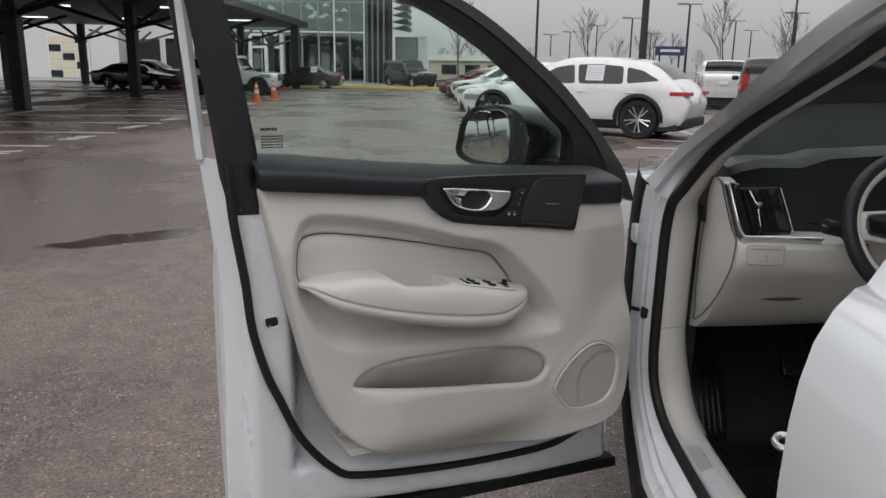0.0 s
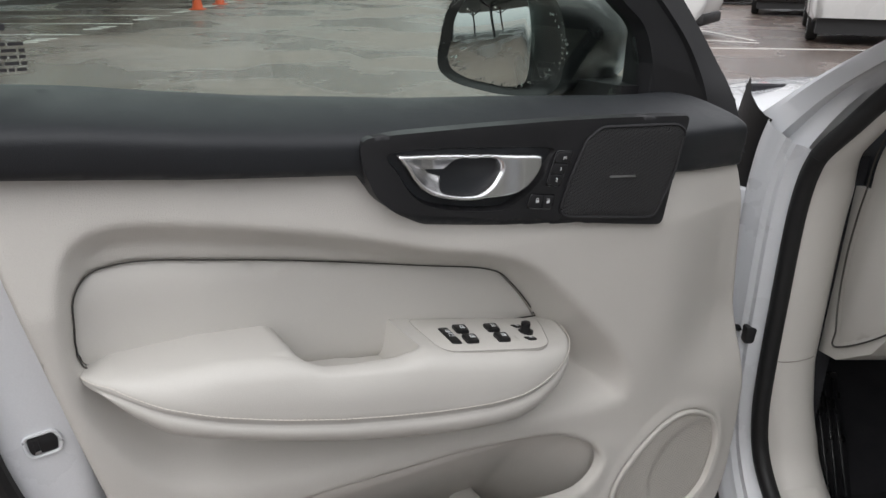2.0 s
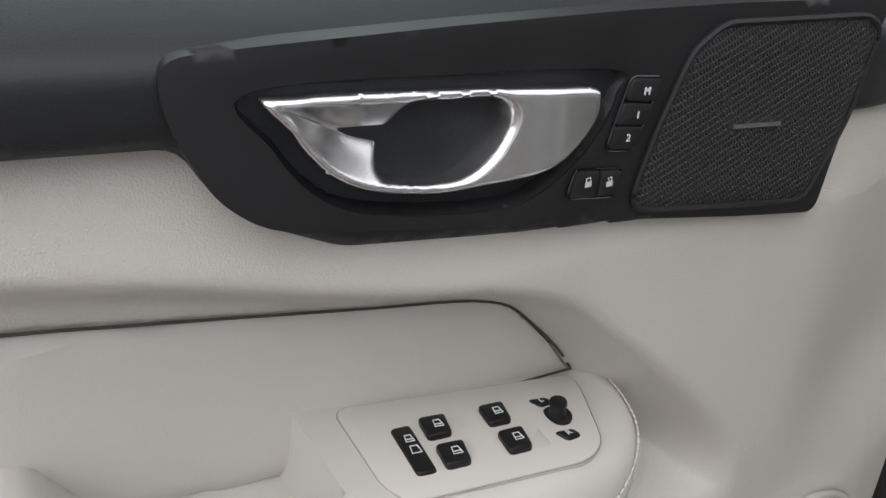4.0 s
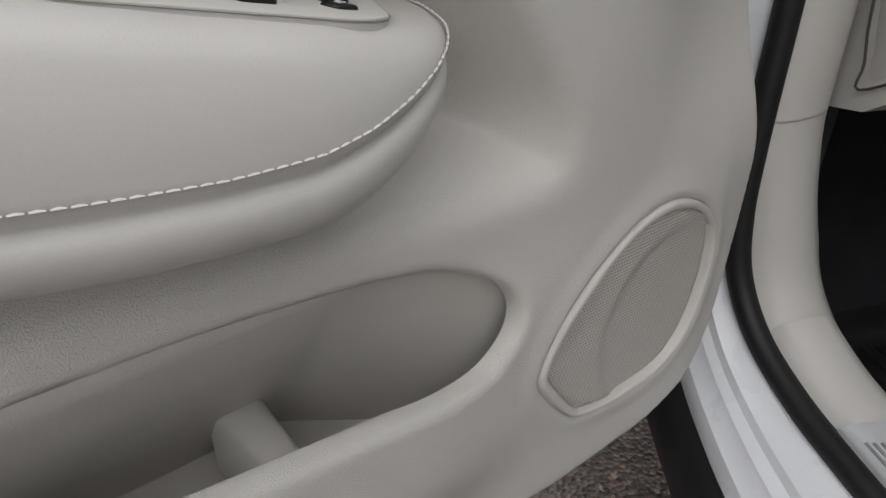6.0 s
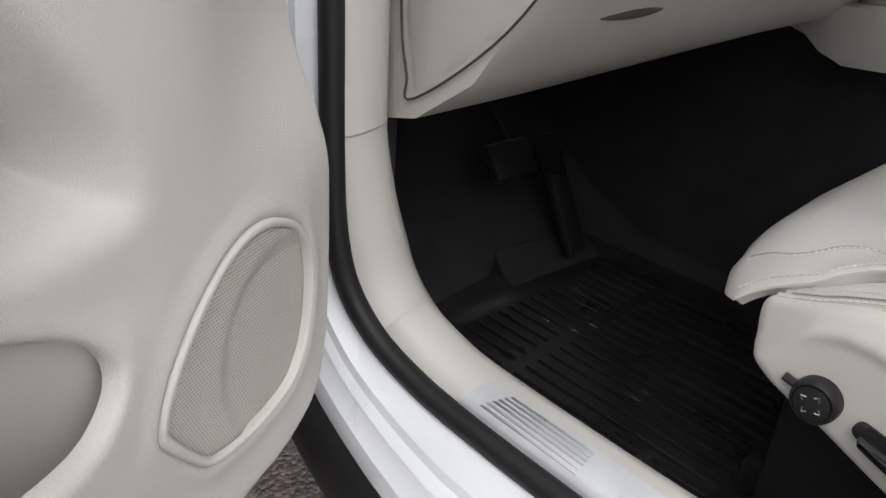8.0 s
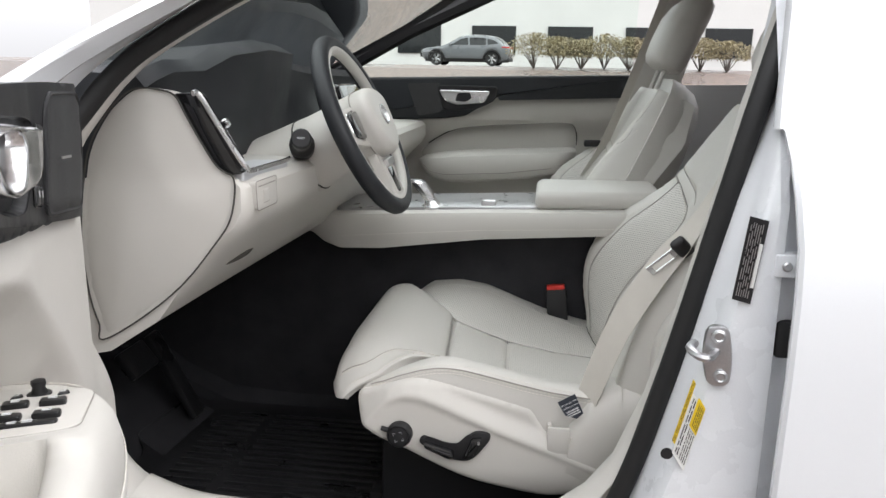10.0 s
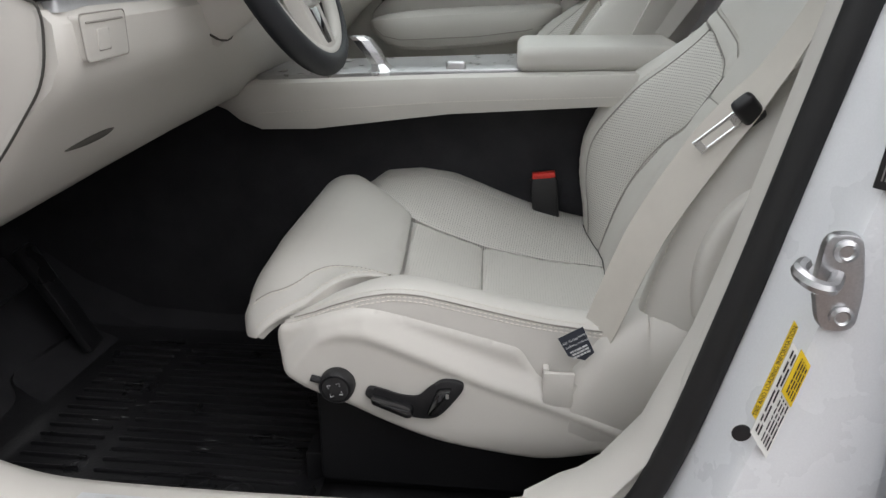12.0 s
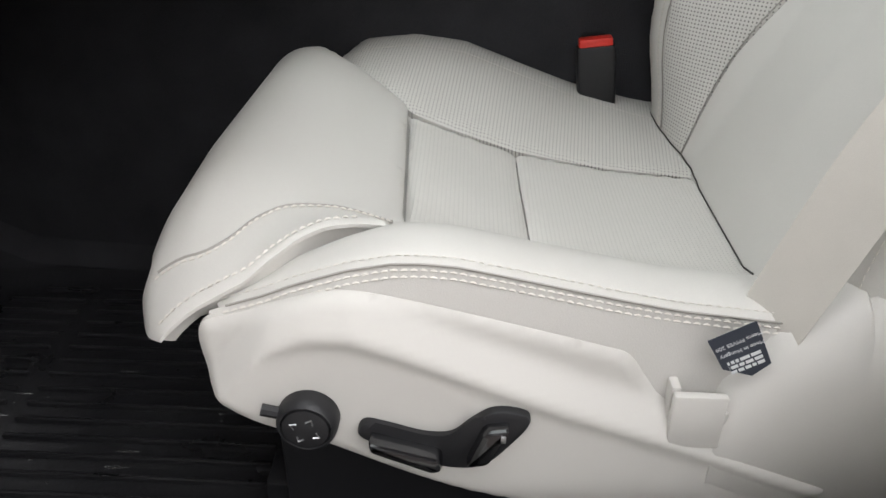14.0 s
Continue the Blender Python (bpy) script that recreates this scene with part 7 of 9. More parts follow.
skin(bm, [[BM @ Vector((0.135 * k * squared(math.cos(a)), o + 0.052 * q * squared(math.sin(a)), v)) for a in np.linspace(0, 2 * math.pi, 28, endpoint=False)] for v, k, q, o in ((0.655, 0.80, 0.5, 0.0), (0.662, 0.92, 0.8, 0.0), (0.68, 0.98, 0.95, 0.003), (0.72, 1.0, 1.0, 0.006), (0.78, 0.98, 1.0, 0.008), (0.82, 0.94, 0.9, 0.004), (0.845, 0.86, 0.7, -0.002), (0.856, 0.72, 0.4, -0.006))])
for u in (-0.055, 0.055):
    tube(bm, [BM @ Vector((u, -0.01, 0.58)), BM @ Vector((u, 0.0, 0.68))], 0.007, 8)
part("headrest", bm, M_LEATHER, seat)

# belt from the anchor tray up to the pillar, with tongue and tag
belt = thing("seat_belt", (0.88, 1.56, 0.63), "cream woven seat belt hanging across the seat", "seat belt")
run = spline([(0.868, 1.549, 0.615), (0.866, 1.544, 0.650), (0.864, 1.528, 0.706), (0.862, 1.494, 0.804), (0.862, 1.443, 0.898), (0.862, 1.408, 0.95), (0.856, 1.378, 1.0), (0.848, 1.338, 1.10), (0.845, 1.26, 1.36), (0.85, 1.2, 1.50)], 6)
bm = bmesh.new()
rings = []
for i, p in enumerate(run):
    k = i / (len(run) - 1)
    a = radians(np.interp(k, [0, 0.1, 0.2, 0.4, 0.5, 0.6, 0.75, 1], [70, 62, 50, 40, 44, 70, 84, 84]))
    side = Vector((math.sin(a) * 0.9, math.cos(a), 0.45 * math.cos(a))).normalized() * (0.0225 if k > 0.08 else 0.017)
    nrm = side.cross(run[min(i + 1, len(run) - 1)] - run[max(i - 1, 0)]).normalized() * 0.0007
    rings.append([p - side - nrm, p + side - nrm, p + side + nrm, p - side + nrm])
part("webbing", skin(bm, rings), M_BELT, belt)
A, B = Vector((0.848, 1.409, 0.944)), Vector((0.852, 1.456, 0.900))
along = (B - A).normalized()
across = along.cross(Vector((0.75, 0.35, 0.3))).normalized()
face = along.cross(across)
TM = Matrix((across, face, along)).transposed().to_4x4()
TM.translation = A
bm = bmesh.new()
box(bm, (-0.020, -0.008, -0.012), (0.020, 0.008, 0.012), 0.006, 3)
bm.transform(TM)
part("tongue_grip", bm, M_BLACK, belt, "black plastic tongue grip")
for x0, x1, z0, z1 in ((-0.012, -0.0075, 0.012, 0.062), (0.0075, 0.012, 0.012, 0.062), (-0.0075, 0.0075, 0.054, 0.062), (-0.0075, 0.0075, 0.012, 0.02)):
    bm = box(bmesh.new(), (x0, -0.0012, z0), (x1, 0.0012, z1), 0.0004, 1)
    bm.transform(TM)
    part("tongue_blade", bm, M_CHROME, belt, "bright steel tongue")
def tag_put(u, v, w):
    """u along the print, v across it, on the hanging tag."""
    return Vector((0.838 - w, 1.567, 0.675)) + Vector((0, -0.48, -0.88)) * v + Vector((0.0, 0.85, -0.53)) * u
part("tag", prism(bmesh.new(), [(-0.016, -0.012), (0.016, -0.012), (0.015, 0.014), (0.000, 0.028), (-0.014, 0.024)], tag_put, 0.0, 0.0008), M_TAG, belt, "dark printed belt tag")
for k, line in enumerate(("Meets FMVSS 209", "Made in Hungary")):
    me = bpy.data.curves.new("tag_text", "FONT")
    me.body, me.size, me.extrude, me.align_x = line, 0.0042, 0.0001, "CENTER"
    ob = new("tag_text", me)
    o = tag_put(-0.001, -0.004 + 0.007 * k, 0.0012)
    ex, ey = (tag_put(1, 0, 0) - tag_put(0, 0, 0)).normalized(), (tag_put(0, 1, 0) - tag_put(0, 0, 0)).normalized()
    ez = ex.cross(ey).normalized()
    tm = Matrix((ex, ez.cross(ex), ez)).transposed().to_4x4()
    tm.translation = o
    dg = bpy.context.evaluated_depsgraph_get()
    bm = bmesh.new()
    bm.from_mesh(ob.evaluated_get(dg).to_mesh())
    bpy.data.objects.remove(ob)
    bm.transform(tm)
    part("tag_text", bm, M_PRINT_PALE, belt)
bm = bars(bmesh.new(), tag_put, -0.011, 0.011, 0.010, 0.022, 0.001, 3, 0.55, seed=2)
part("tag_print", bm, M_PRINT_PALE, belt)

# ---- far side: passenger door and seat ----
far_door = thing("passenger_door", (2.25, 1.8, 0.4), "closed passenger door with cream lining and black upper pad", "car door")
def fp(y, z, w):
    return Vector((2.22 - w, y, z))
FLIN = rounded([(2.36, 1.10), (2.36, 0.50), (1.45, 0.46), (1.36, 0.9), (1.38, 1.15), (1.80, 1.14), (1.98, 1.09)], 0.03)
FINS = spline([(2.06, 0.95), (1.96, 1.02), (1.86, 1.038), (1.70, 1.046), (1.58, 1.05), (1.535, 1.035), (1.53, 0.96), (1.56, 0.90), (1.8, 0.88), (2.0, 0.90)], 5, True)
far_panel = part("lining_panel", sheet(bmesh.new(), FLIN, fp, 0.03, (FINS,), skirt=0.03, edge=0.01, lift=lambda y, z: 0.0 * y - 0.05 * step01((1.08 - z) / 0.1) + 0.05 * step01((0.80 - z) / 0.12)), M_TRIM, far_door)
part("insert_panel", sheet(bmesh.new(), grown(FINS, -0.002), fp, 0.03, skirt=0.02, edge=0.01, lift=lambda y, z: 0.0 * y - 0.045), M_LEATHER, far_door)
rings = []
for y, zt, zb, k in ((2.055, 0.930, 0.915, 0.2), (2.04, 0.938, 0.895, 0.6), (2.01, 0.946, 0.872, 0.9), (1.96, 0.952, 0.856, 1.0), (1.88, 0.958, 0.854, 1.0), (1.78, 0.962, 0.861, 1.0), (1.68, 0.965, 0.871, 1.0), (1.60, 0.967, 0.886, 1.0), (1.56, 0.968, 0.905, 0.9), (1.538, 0.966, 0.930, 0.6), (1.528, 0.960, 0.948, 0.2)):
    h = zt - zb
    rings.append([fp(y, z, w) for w, z in ((-0.05, zt), (0.02 * k, zt + 0.001), (0.052 * k, zt - 0.003), (0.068 * k, zt - 0.12 * h), (0.076 * k, zt - 0.32 * h), (0.074 * k, zb + 0.30 * h), (0.066 * k, zb + 0.10 * h), (0.045 * k, zb), (-0.05, zb))])
part("armrest", skin(bmesh.new(), rings), M_LEATHER, far_door, "padded cream armrest")
part("insert_gap", tube(bmesh.new(), [fp(p.x, p.y, -0.043) for p in FINS if p.y > 0.97], 0.0022, 5), M_GROOVE, far_door, "dark gap round the insert")
part("armrest_seam", tube(bmesh.new(), [fp(y, z, w) for y, z, w in ((2.035, 0.915, 0.052), (2.01, 0.894, 0.068), (1.96, 0.884, 0.075), (1.75, 0.892, 0.075), (1.62, 0.907, 0.075), (1.56, 0.924, 0.067))], 0.0013, 5), M_SEAM, far_door)
part("handle_bezel", prism(bmesh.new(), rounded([(2.0, 1.178), (1.79, 1.172), (1.80, 1.125), (1.86, 1.098), (1.93, 1.094), (1.975, 1.096)], 0.02, 5), fp, 0.010, 0.020, 0.004, 3), M_BLACK, far_door)
part("upper_pad", prism(bmesh.new(), rounded([(2.36, 1.205), (1.36, 1.205), (1.36, 1.143), (1.80, 1.136), (1.90, 1.075), (1.98, 1.066), (2.36, 1.06)], 0.012), fp, -0.04, 0.016, 0.01, 3), M_DARK, far_door, "black upper pad")
part("tweeter_grille", prism(bmesh.new(), rounded([(2.10, 1.185), (1.985, 1.185), (1.975, 1.09), (2.06, 1.075)], 0.012), fp, 0.016, 0.0185), M_TWEETER, far_door)
part("door_handle", prism(bmesh.new(), rounded([(1.99, 1.163), (1.815, 1.158), (1.835, 1.118), (1.93, 1.112), (1.97, 1.125)], 0.01), fp, 0.01, 0.026, 0.006, 3), M_CHROME, far_door, "chrome inside handle")
part("handle_hollow", prism(bmesh.new(), rounded([(1.925, 1.152), (1.885, 1.152), (1.878, 1.135), (1.895, 1.122), (1.935, 1.125)], 0.008), fp, 0.02, 0.0265), M_BLACK, far_door)
for k in range(3):
    part("seat_button", prism(bmesh.new(), rounded([(1.968, 1.165 - k * 0.016), (1.954, 1.165 - k * 0.016), (1.954, 1.151 - k * 0.016), (1.968, 1.151 - k * 0.016)], 0.002), fp, 0.016, 0.0195, 0.001), M_BLACK, far_door)
bm = bmesh.new()
skin(bm, [[(2.30, y, 1.18), (2.28, y, 1.25), (2.2, y, 1.45), (2.12, y, 1.58)] for y in (2.30, 1.36)], closed=False)
fg = part("window_pane", bm, M_GLASS, far_door)
fg.visible_shadow = False
bm = tube(bmesh.new(), [(2.29, 2.44, 1.19), (2.24, 2.1, 1.36), (2.18, 1.75, 1.50), (2.13, 1.5, 1.58)], 0.03, 8)
part("window_frame", bm, M_BLACK, far_door)
bm = bmesh.new()
skin(bm, [[(2.24, y, z), (2.17, y, z), (2.16, y - 0.14, z), (2.24, y - 0.14, z)] for y, z in ((1.50, 0.5), (1.42, 0.9), (1.36, 1.19), (1.24, 1.58))])
part("far_pillar_trim", bm, M_TRIM_SMOOTH, body, "cream inner pillar trim")
bm = bmesh.new()
skin(bm, [[(2.30, y, 0.3), (2.34, y, 0.7), (2.33, y, 1.0), (2.31, y, 1.17)] for y in (2.5, 1.2, 0.0, -1.6)], closed=False)
part("far_side", bm, M_WHITE, body)
bm = bmesh.new()
skin(bm, [[(0.75, -1.9, 0.5), (0.75, -1.9, 1.1), (2.2, -1.9, 1.1), (2.2, -1.9, 0.5)], [(0.75, -1.6, 0.5), (0.75, -1.6, 1.5), (2.2, -1.6, 1.5), (2.2, -1.6, 0.5)]])
part("tailgate", bm, M_WHITE, body)
far_belt = thing("passenger_belt", (2.13, 1.4, 1.0), "cream woven passenger seat belt", "seat belt")
bm = bmesh.new()
skin(bm, [[Vector((2.135 - w, y + dy, z)) for dy, w in ((-0.014, 0.08), (0.014, 0.092), (0.014, 0.0935), (-0.014, 0.0815))] for y, z in ((1.506, 0.90), (1.459, 0.982), (1.396, 1.145), (1.353, 1.272), (1.29, 1.47))])
part("webbing", bm, M_BELT, far_belt)
bm = box(bmesh.new(), (2.09, 1.455, 0.985), (2.13, 1.51, 1.005), 0.006)
part("tongue", bm, M_BLACK, far_belt)
# the passenger seat repeats the driver's seat
far_seat = copy_thing(seat, Matrix.Translation(CABIN @ Vector((1.865, 1.71, 0.405))))
tagged(far_seat, "cream leather passenger seat beyond the console", "car seat", "front seats")


# ---- car park ----
FRAME = Matrix.Identity(4)
def wet_asphalt():
    """Brown-grey asphalt of small stones, rain-wet in patches, with one shallow puddle along a crack."""
    m = bpy.data.materials.new("wet_asphalt")
    m.use_nodes = True
    nt = m.node_tree
    N, L = nt.nodes, nt.links
    b = N["Principled BSDF"]
    def noise(scale, detail=5):
        n = N.new("ShaderNodeTexNoise")
        n.inputs["Scale"].default_value, n.inputs["Detail"].default_value = scale, detail
        L.new(tc.outputs["Object"], n.inputs["Vector"])
        return n.outputs["Fac"]
    def span(value, a, c, lo, hi):
        n = N.new("ShaderNodeMapRange")
        n.interpolation_type = "SMOOTHSTEP"
        for key, v in zip(("From Min", "From Max", "To Min", "To Max"), (a, c, lo, hi)):
            n.inputs[key].default_value = v
        L.new(value, n.inputs["Value"])
        return n.outputs["Result"]
    def calc(kind, a, c):
        n = N.new("ShaderNodeMath")
        n.operation = kind
        for slot, v in enumerate((a, c)):
            if isinstance(v, (int, float)):
                n.inputs[slot].default_value = v
            else:
                L.new(v, n.inputs[slot])
        return n.outputs[0]
    def times(color, value):
        n = N.new("ShaderNodeVectorMath")
        n.operation = "SCALE"
        L.new(color, n.inputs[0])
        L.new(value, n.inputs["Scale"])
        return n.outputs[0]
    tc = N.new("ShaderNodeTexCoord")
    stones = N.new("ShaderNodeTexVoronoi")
    stones.inputs["Scale"].default_value = 105
    L.new(tc.outputs["Object"], stones.inputs["Vector"])
    ramp = N.new("ShaderNodeValToRGB")
    els = ramp.color_ramp.elements
    els[0].position, els[0].color = 0.10, (0.056, 0.044, 0.039, 1)
    els[1].position, els[1].color = 0.97, (0.44, 0.34, 0.28, 1)
    for at, col in ((0.45, (0.118, 0.094, 0.082, 1)), (0.70, (0.160, 0.122, 0.102, 1)), (0.86, (0.205, 0.135, 0.102, 1))):
        e = els.new(at)
        e.color = col
    L.new(stones.outputs["Color"], ramp.inputs["Fac"])
    broad, mid = noise(0.33, 6), noise(7.0)
    sp = N.new("ShaderNodeSeparateXYZ")
    L.new(tc.outputs["Object"], sp.inputs[0])
    # the puddle lies along a crack that runs slantwise across the lane
    across = calc("ADD", calc("MULTIPLY", calc("ADD", sp.outputs["X"], 2.72), -0.60), calc("MULTIPLY", calc("ADD", sp.outputs["Y"], -6.92), 0.80))
    along = calc("ADD", calc("MULTIPLY", calc("ADD", sp.outputs["X"], 2.72), 0.80), calc("MULTIPLY", calc("ADD", sp.outputs["Y"], -6.92), 0.60))
    ragged = calc("MULTIPLY", calc("ADD", noise(2.4, 4), -0.5), 0.75)
    far = calc("ADD", calc("ADD", calc("POWER", calc("DIVIDE", across, 0.24), 2.0), calc("POWER", calc("DIVIDE", along, 0.85), 2.0)), calc("MULTIPLY", ragged, 2.6))
    puddle = span(far, 0.45, 1.15, 1.0, 0.0)
    damp = span(broad, 0.40, 0.60, 0.0, 1.0)
    col = times(ramp.outputs[0], span(mid, 0.3, 0.7, 0.84, 1.16))
    col = times(col, span(damp, 0.0, 1.0, 1.10, 0.80))
    L.new(times(col, span(puddle, 0.0, 1.0, 1.0, 0.62)), b.inputs["Base Color"])
    rough = calc("MULTIPLY", span(damp, 0.0, 1.0, 0.46, 0.20), span(puddle, 0.0, 1.0, 1.0, 0.15))
    L.new(rough, b.inputs["Roughness"])
    bp = N.new("ShaderNodeBump")
    bp.inputs["Distance"].default_value = 0.003
    L.new(calc("MULTIPLY", stones.outputs["Distance"], span(puddle, 0.0, 1.0, 1.0, 0.05)), bp.inputs["Height"])
    L.new(bp.outputs[0], b.inputs["Normal"])
    return m


M_ASPHALT = wet_asphalt()
M_LINE = material("road_paint_white", (0.62, 0.61, 0.58), rough=0.6, vary=0.25, scale=3, fine=60)
M_YELLOW = material("kerb_paint_yellow", (0.62, 0.42, 0.08), rough=0.6, vary=0.2, scale=2, fine=40)
M_RED = material("kerb_paint_red", (0.42, 0.04, 0.03), rough=0.6, vary=0.2, scale=2, fine=40)
M_STEEL_DARK = material("painted_dark_steel", (0.022, 0.022, 0.024), rough=0.5, vary=0.2, scale=2, fine=40)
M_RENDER = material("white_facade_render", (0.62, 0.62, 0.61), rough=0.8, vary=0.06, scale=0.4, fine=12)
M_GREY_CLAD = material("grey_cladding", (0.27, 0.28, 0.29), rough=0.6, vary=0.08, scale=0.5, fine=10)
M_BEIGE = material("beige_block_wall", (0.42, 0.38, 0.31), rough=0.8, vary=0.1, scale=0.6, fine=10)
M_FRAME_WHITE = material("white_window_frame", (0.7, 0.7, 0.69), rough=0.5, vary=0.04, scale=2, fine=30)
M_CAR_WHITE = material("white_car_paint", (0.74, 0.745, 0.74), rough=0.3, vary=0.03, scale=1.5, fine=30, coat=1.0)
M_CAR_BLACK = material("black_car_paint", (0.008, 0.008, 0.01), rough=0.3, vary=0.1, scale=1.5, fine=30, coat=1.0)
M_CAR_GREY = material("grey_car_paint", (0.12, 0.13, 0.14), rough=0.3, vary=0.1, scale=1.5, fine=30, coat=1.0)
M_CAR_RED = material("dark_red_car_paint", (0.17, 0.012, 0.014), rough=0.3, vary=0.1, scale=1.5, fine=30, coat=1.0)
M_TINT = material("tinted_car_glass", (0.012, 0.014, 0.015), rough=0.05, vary=0.05, scale=2, fine=20, rough_vary=0.02)
M_CLAD = material("car_black_plastic", (0.016, 0.016, 0.017), rough=0.55, vary=0.15, scale=4, fine=60)
M_TYRE = material("tyre_rubber", (0.014, 0.014, 0.014), rough=0.8, vary=0.2, scale=8, fine=80)
M_RIM = material("machined_alloy_rim", (0.55, 0.56, 0.57), rough=0.28, metal=0.9, vary=0.1, scale=8, fine=60)
M_TAIL = material("red_tail_lamp", (0.35, 0.008, 0.01), rough=0.15, vary=0.1, scale=8, fine=60, coat=0.5)
M_HEADLAMP = material("headlamp_lens", (0.28, 0.29, 0.31), rough=0.1, vary=0.2, scale=14, fine=80, coat=0.5)
M_PAPER = material("white_paper", (0.72, 0.73, 0.74), rough=0.7, vary=0.05, scale=8, fine=50)
M_PRINT = material("grey_print", (0.28, 0.31, 0.38), rough=0.7, vary=0.1)
M_CONE = material("orange_cone_plastic", (0.66, 0.10, 0.025), rough=0.5, vary=0.12, scale=6, fine=40)
M_BARK = material("bare_bark", (0.10, 0.085, 0.075), rough=0.9, vary=0.2, scale=6, fine=40)
M_SIGN_BLUE = material("dark_blue_sign", (0.03, 0.045, 0.11), rough=0.4, vary=0.1, scale=2, fine=20)
M_INTERIOR = material("showroom_wall", (0.20, 0.21, 0.21), rough=0.7, vary=0.15, scale=0.3, fine=3)
M_SHOP_FLOOR = material("showroom_floor", (0.22, 0.22, 0.22), rough=0.3, vary=0.1, scale=0.5, fine=8)
M_SHRUB = material("winter_shrub_leaves", (0.24, 0.205, 0.12), rough=0.8, vary=0.35, scale=3, fine=60)


def glowing(name, color, strength):
    m = bpy.data.materials.new(name)
    m.use_nodes = True
    b = m.node_tree.nodes["Principled BSDF"]
    b.inputs["Base Color"].default_value = (*color, 1)
    b.inputs["Emission Color"].default_value = (*color, 1)
    b.inputs["Emission Strength"].default_value = strength
    return m


def shop_glass():
    m = bpy.data.materials.new("shop_window_glass")
    m.use_nodes = True
    nt = m.node_tree
    nt.nodes.remove(nt.nodes["Principled BSDF"])
    clear, shine = nt.nodes.new("ShaderNodeBsdfTransparent"), nt.nodes.new("ShaderNodeBsdfGlossy")
    clear.inputs["Color"].default_value = (0.62, 0.68, 0.66, 1)
    shine.inputs["Color"].default_value = (0.8, 0.85, 0.85, 1)
    shine.inputs["Roughness"].default_value = 0.03
    both = nt.nodes.new("ShaderNodeMixShader")
    both.inputs[0].default_value = 0.22
    nt.links.new(clear.outputs[0], both.inputs[1])
    nt.links.new(shine.outputs[0], both.inputs[2])
    nt.links.new(both.outputs[0], nt.nodes["Material Output"].inputs["Surface"])
    return m


M_TUBE = glowing("light_tube", (1.0, 0.97, 0.9), 2.5)
M_LAMP = glowing("pendant_lamp", (1.0, 0.98, 0.92), 0.9)
M_LIT_PANE = glowing("lit_garage_pane", (0.55, 0.50, 0.36), 0.22)
M_SHOP = shop_glass()
rng = random.Random(7)

# ground with its paint
ground = thing("ground", (0, 0, 0), "rain-wet brown-grey asphalt car park with a puddle", "ground", kind="structure")
bm = bmesh.new()
box(bm, (-600, -600, -0.5), (600, 900, 0.0))
part("asphalt", bm, M_ASPHALT, ground)


def stripe(a, b, w=0.11, mat=M_LINE, name="parking_line", z=0.004):
    a, b = Vector((*a, 0)), Vector((*b, 0))
    n = (b - a).cross(Vector((0, 0, 1))).normalized() * w / 2
    bm = bmesh.new()
    skin(bm, [[a - n, b - n, b + n, a + n], [p + Vector((0, 0, z)) for p in (a - n, b - n, b + n, a + n)]])
    return part(name, bm, mat, ground, smooth=False)


for k in range(13):
    y = 8.5 + 2.87 * k
    stripe((-12.6 - 0.03 * k, y - 0.45), (-7.1, y), 0.12)
    if k < 8:
        for j in range(3):
            stripe((-7.55 + 0.02 * j, y + 1.2 + 0.34 * j), (-7.2 + 0.02 * j, y + 1.36 + 0.34 * j), 0.13)
stripe((-12.3, 21.5), (-13.9, 42.0), 0.16)
for k in range(8):
    y = 17.6 + 3.35 * k
    stripe((6.4, y - 1.2), (0.6, y + 2.3), 0.1)
stripe((6.1, 20.4), (6.5, 16.9), 0.1)
stripe((4.0, 15.5), (12, 14.9), 0.1)


def kerb(a, b, mat, name, label):
    ob = thing(name, (*a, 0), label, "kerb", kind="structure")
    a, b = Vector((*a, 0)), Vector((*b, 0))
    n = (b - a).cross(Vector((0, 0, 1))).normalized() * -0.2
    bm = bmesh.new()
    up = Vector((0, 0, 0.16))
    skin(bm, [[a, a + n, a + n + up, a + up + n * 0.12, a + up * 0.85], [b, b + n, b + n + up, b + up + n * 0.12, b + up * 0.85]])
    part("kerb_stone", bm, mat, ob, smooth=False)


kerb((-9.5, 55.2), (0.3, 53.0), M_YELLOW, "kerb_yellow", "yellow painted concrete kerb edging the drive")
kerb((-15.8, 46.2), (-8.9, 47.2), M_RED, "kerb_red", "red painted concrete kerb before the showroom")
pave = thing("pavement", (-10, 57, 0), "pale concrete walk in front of the buildings", "pavement", kind="structure")
bm = bmesh.new()
box(bm, (-60, 57, 0), (0, 100, 0.12))
part("slab", bm, M_GREY_CLAD, pave, smooth=False)


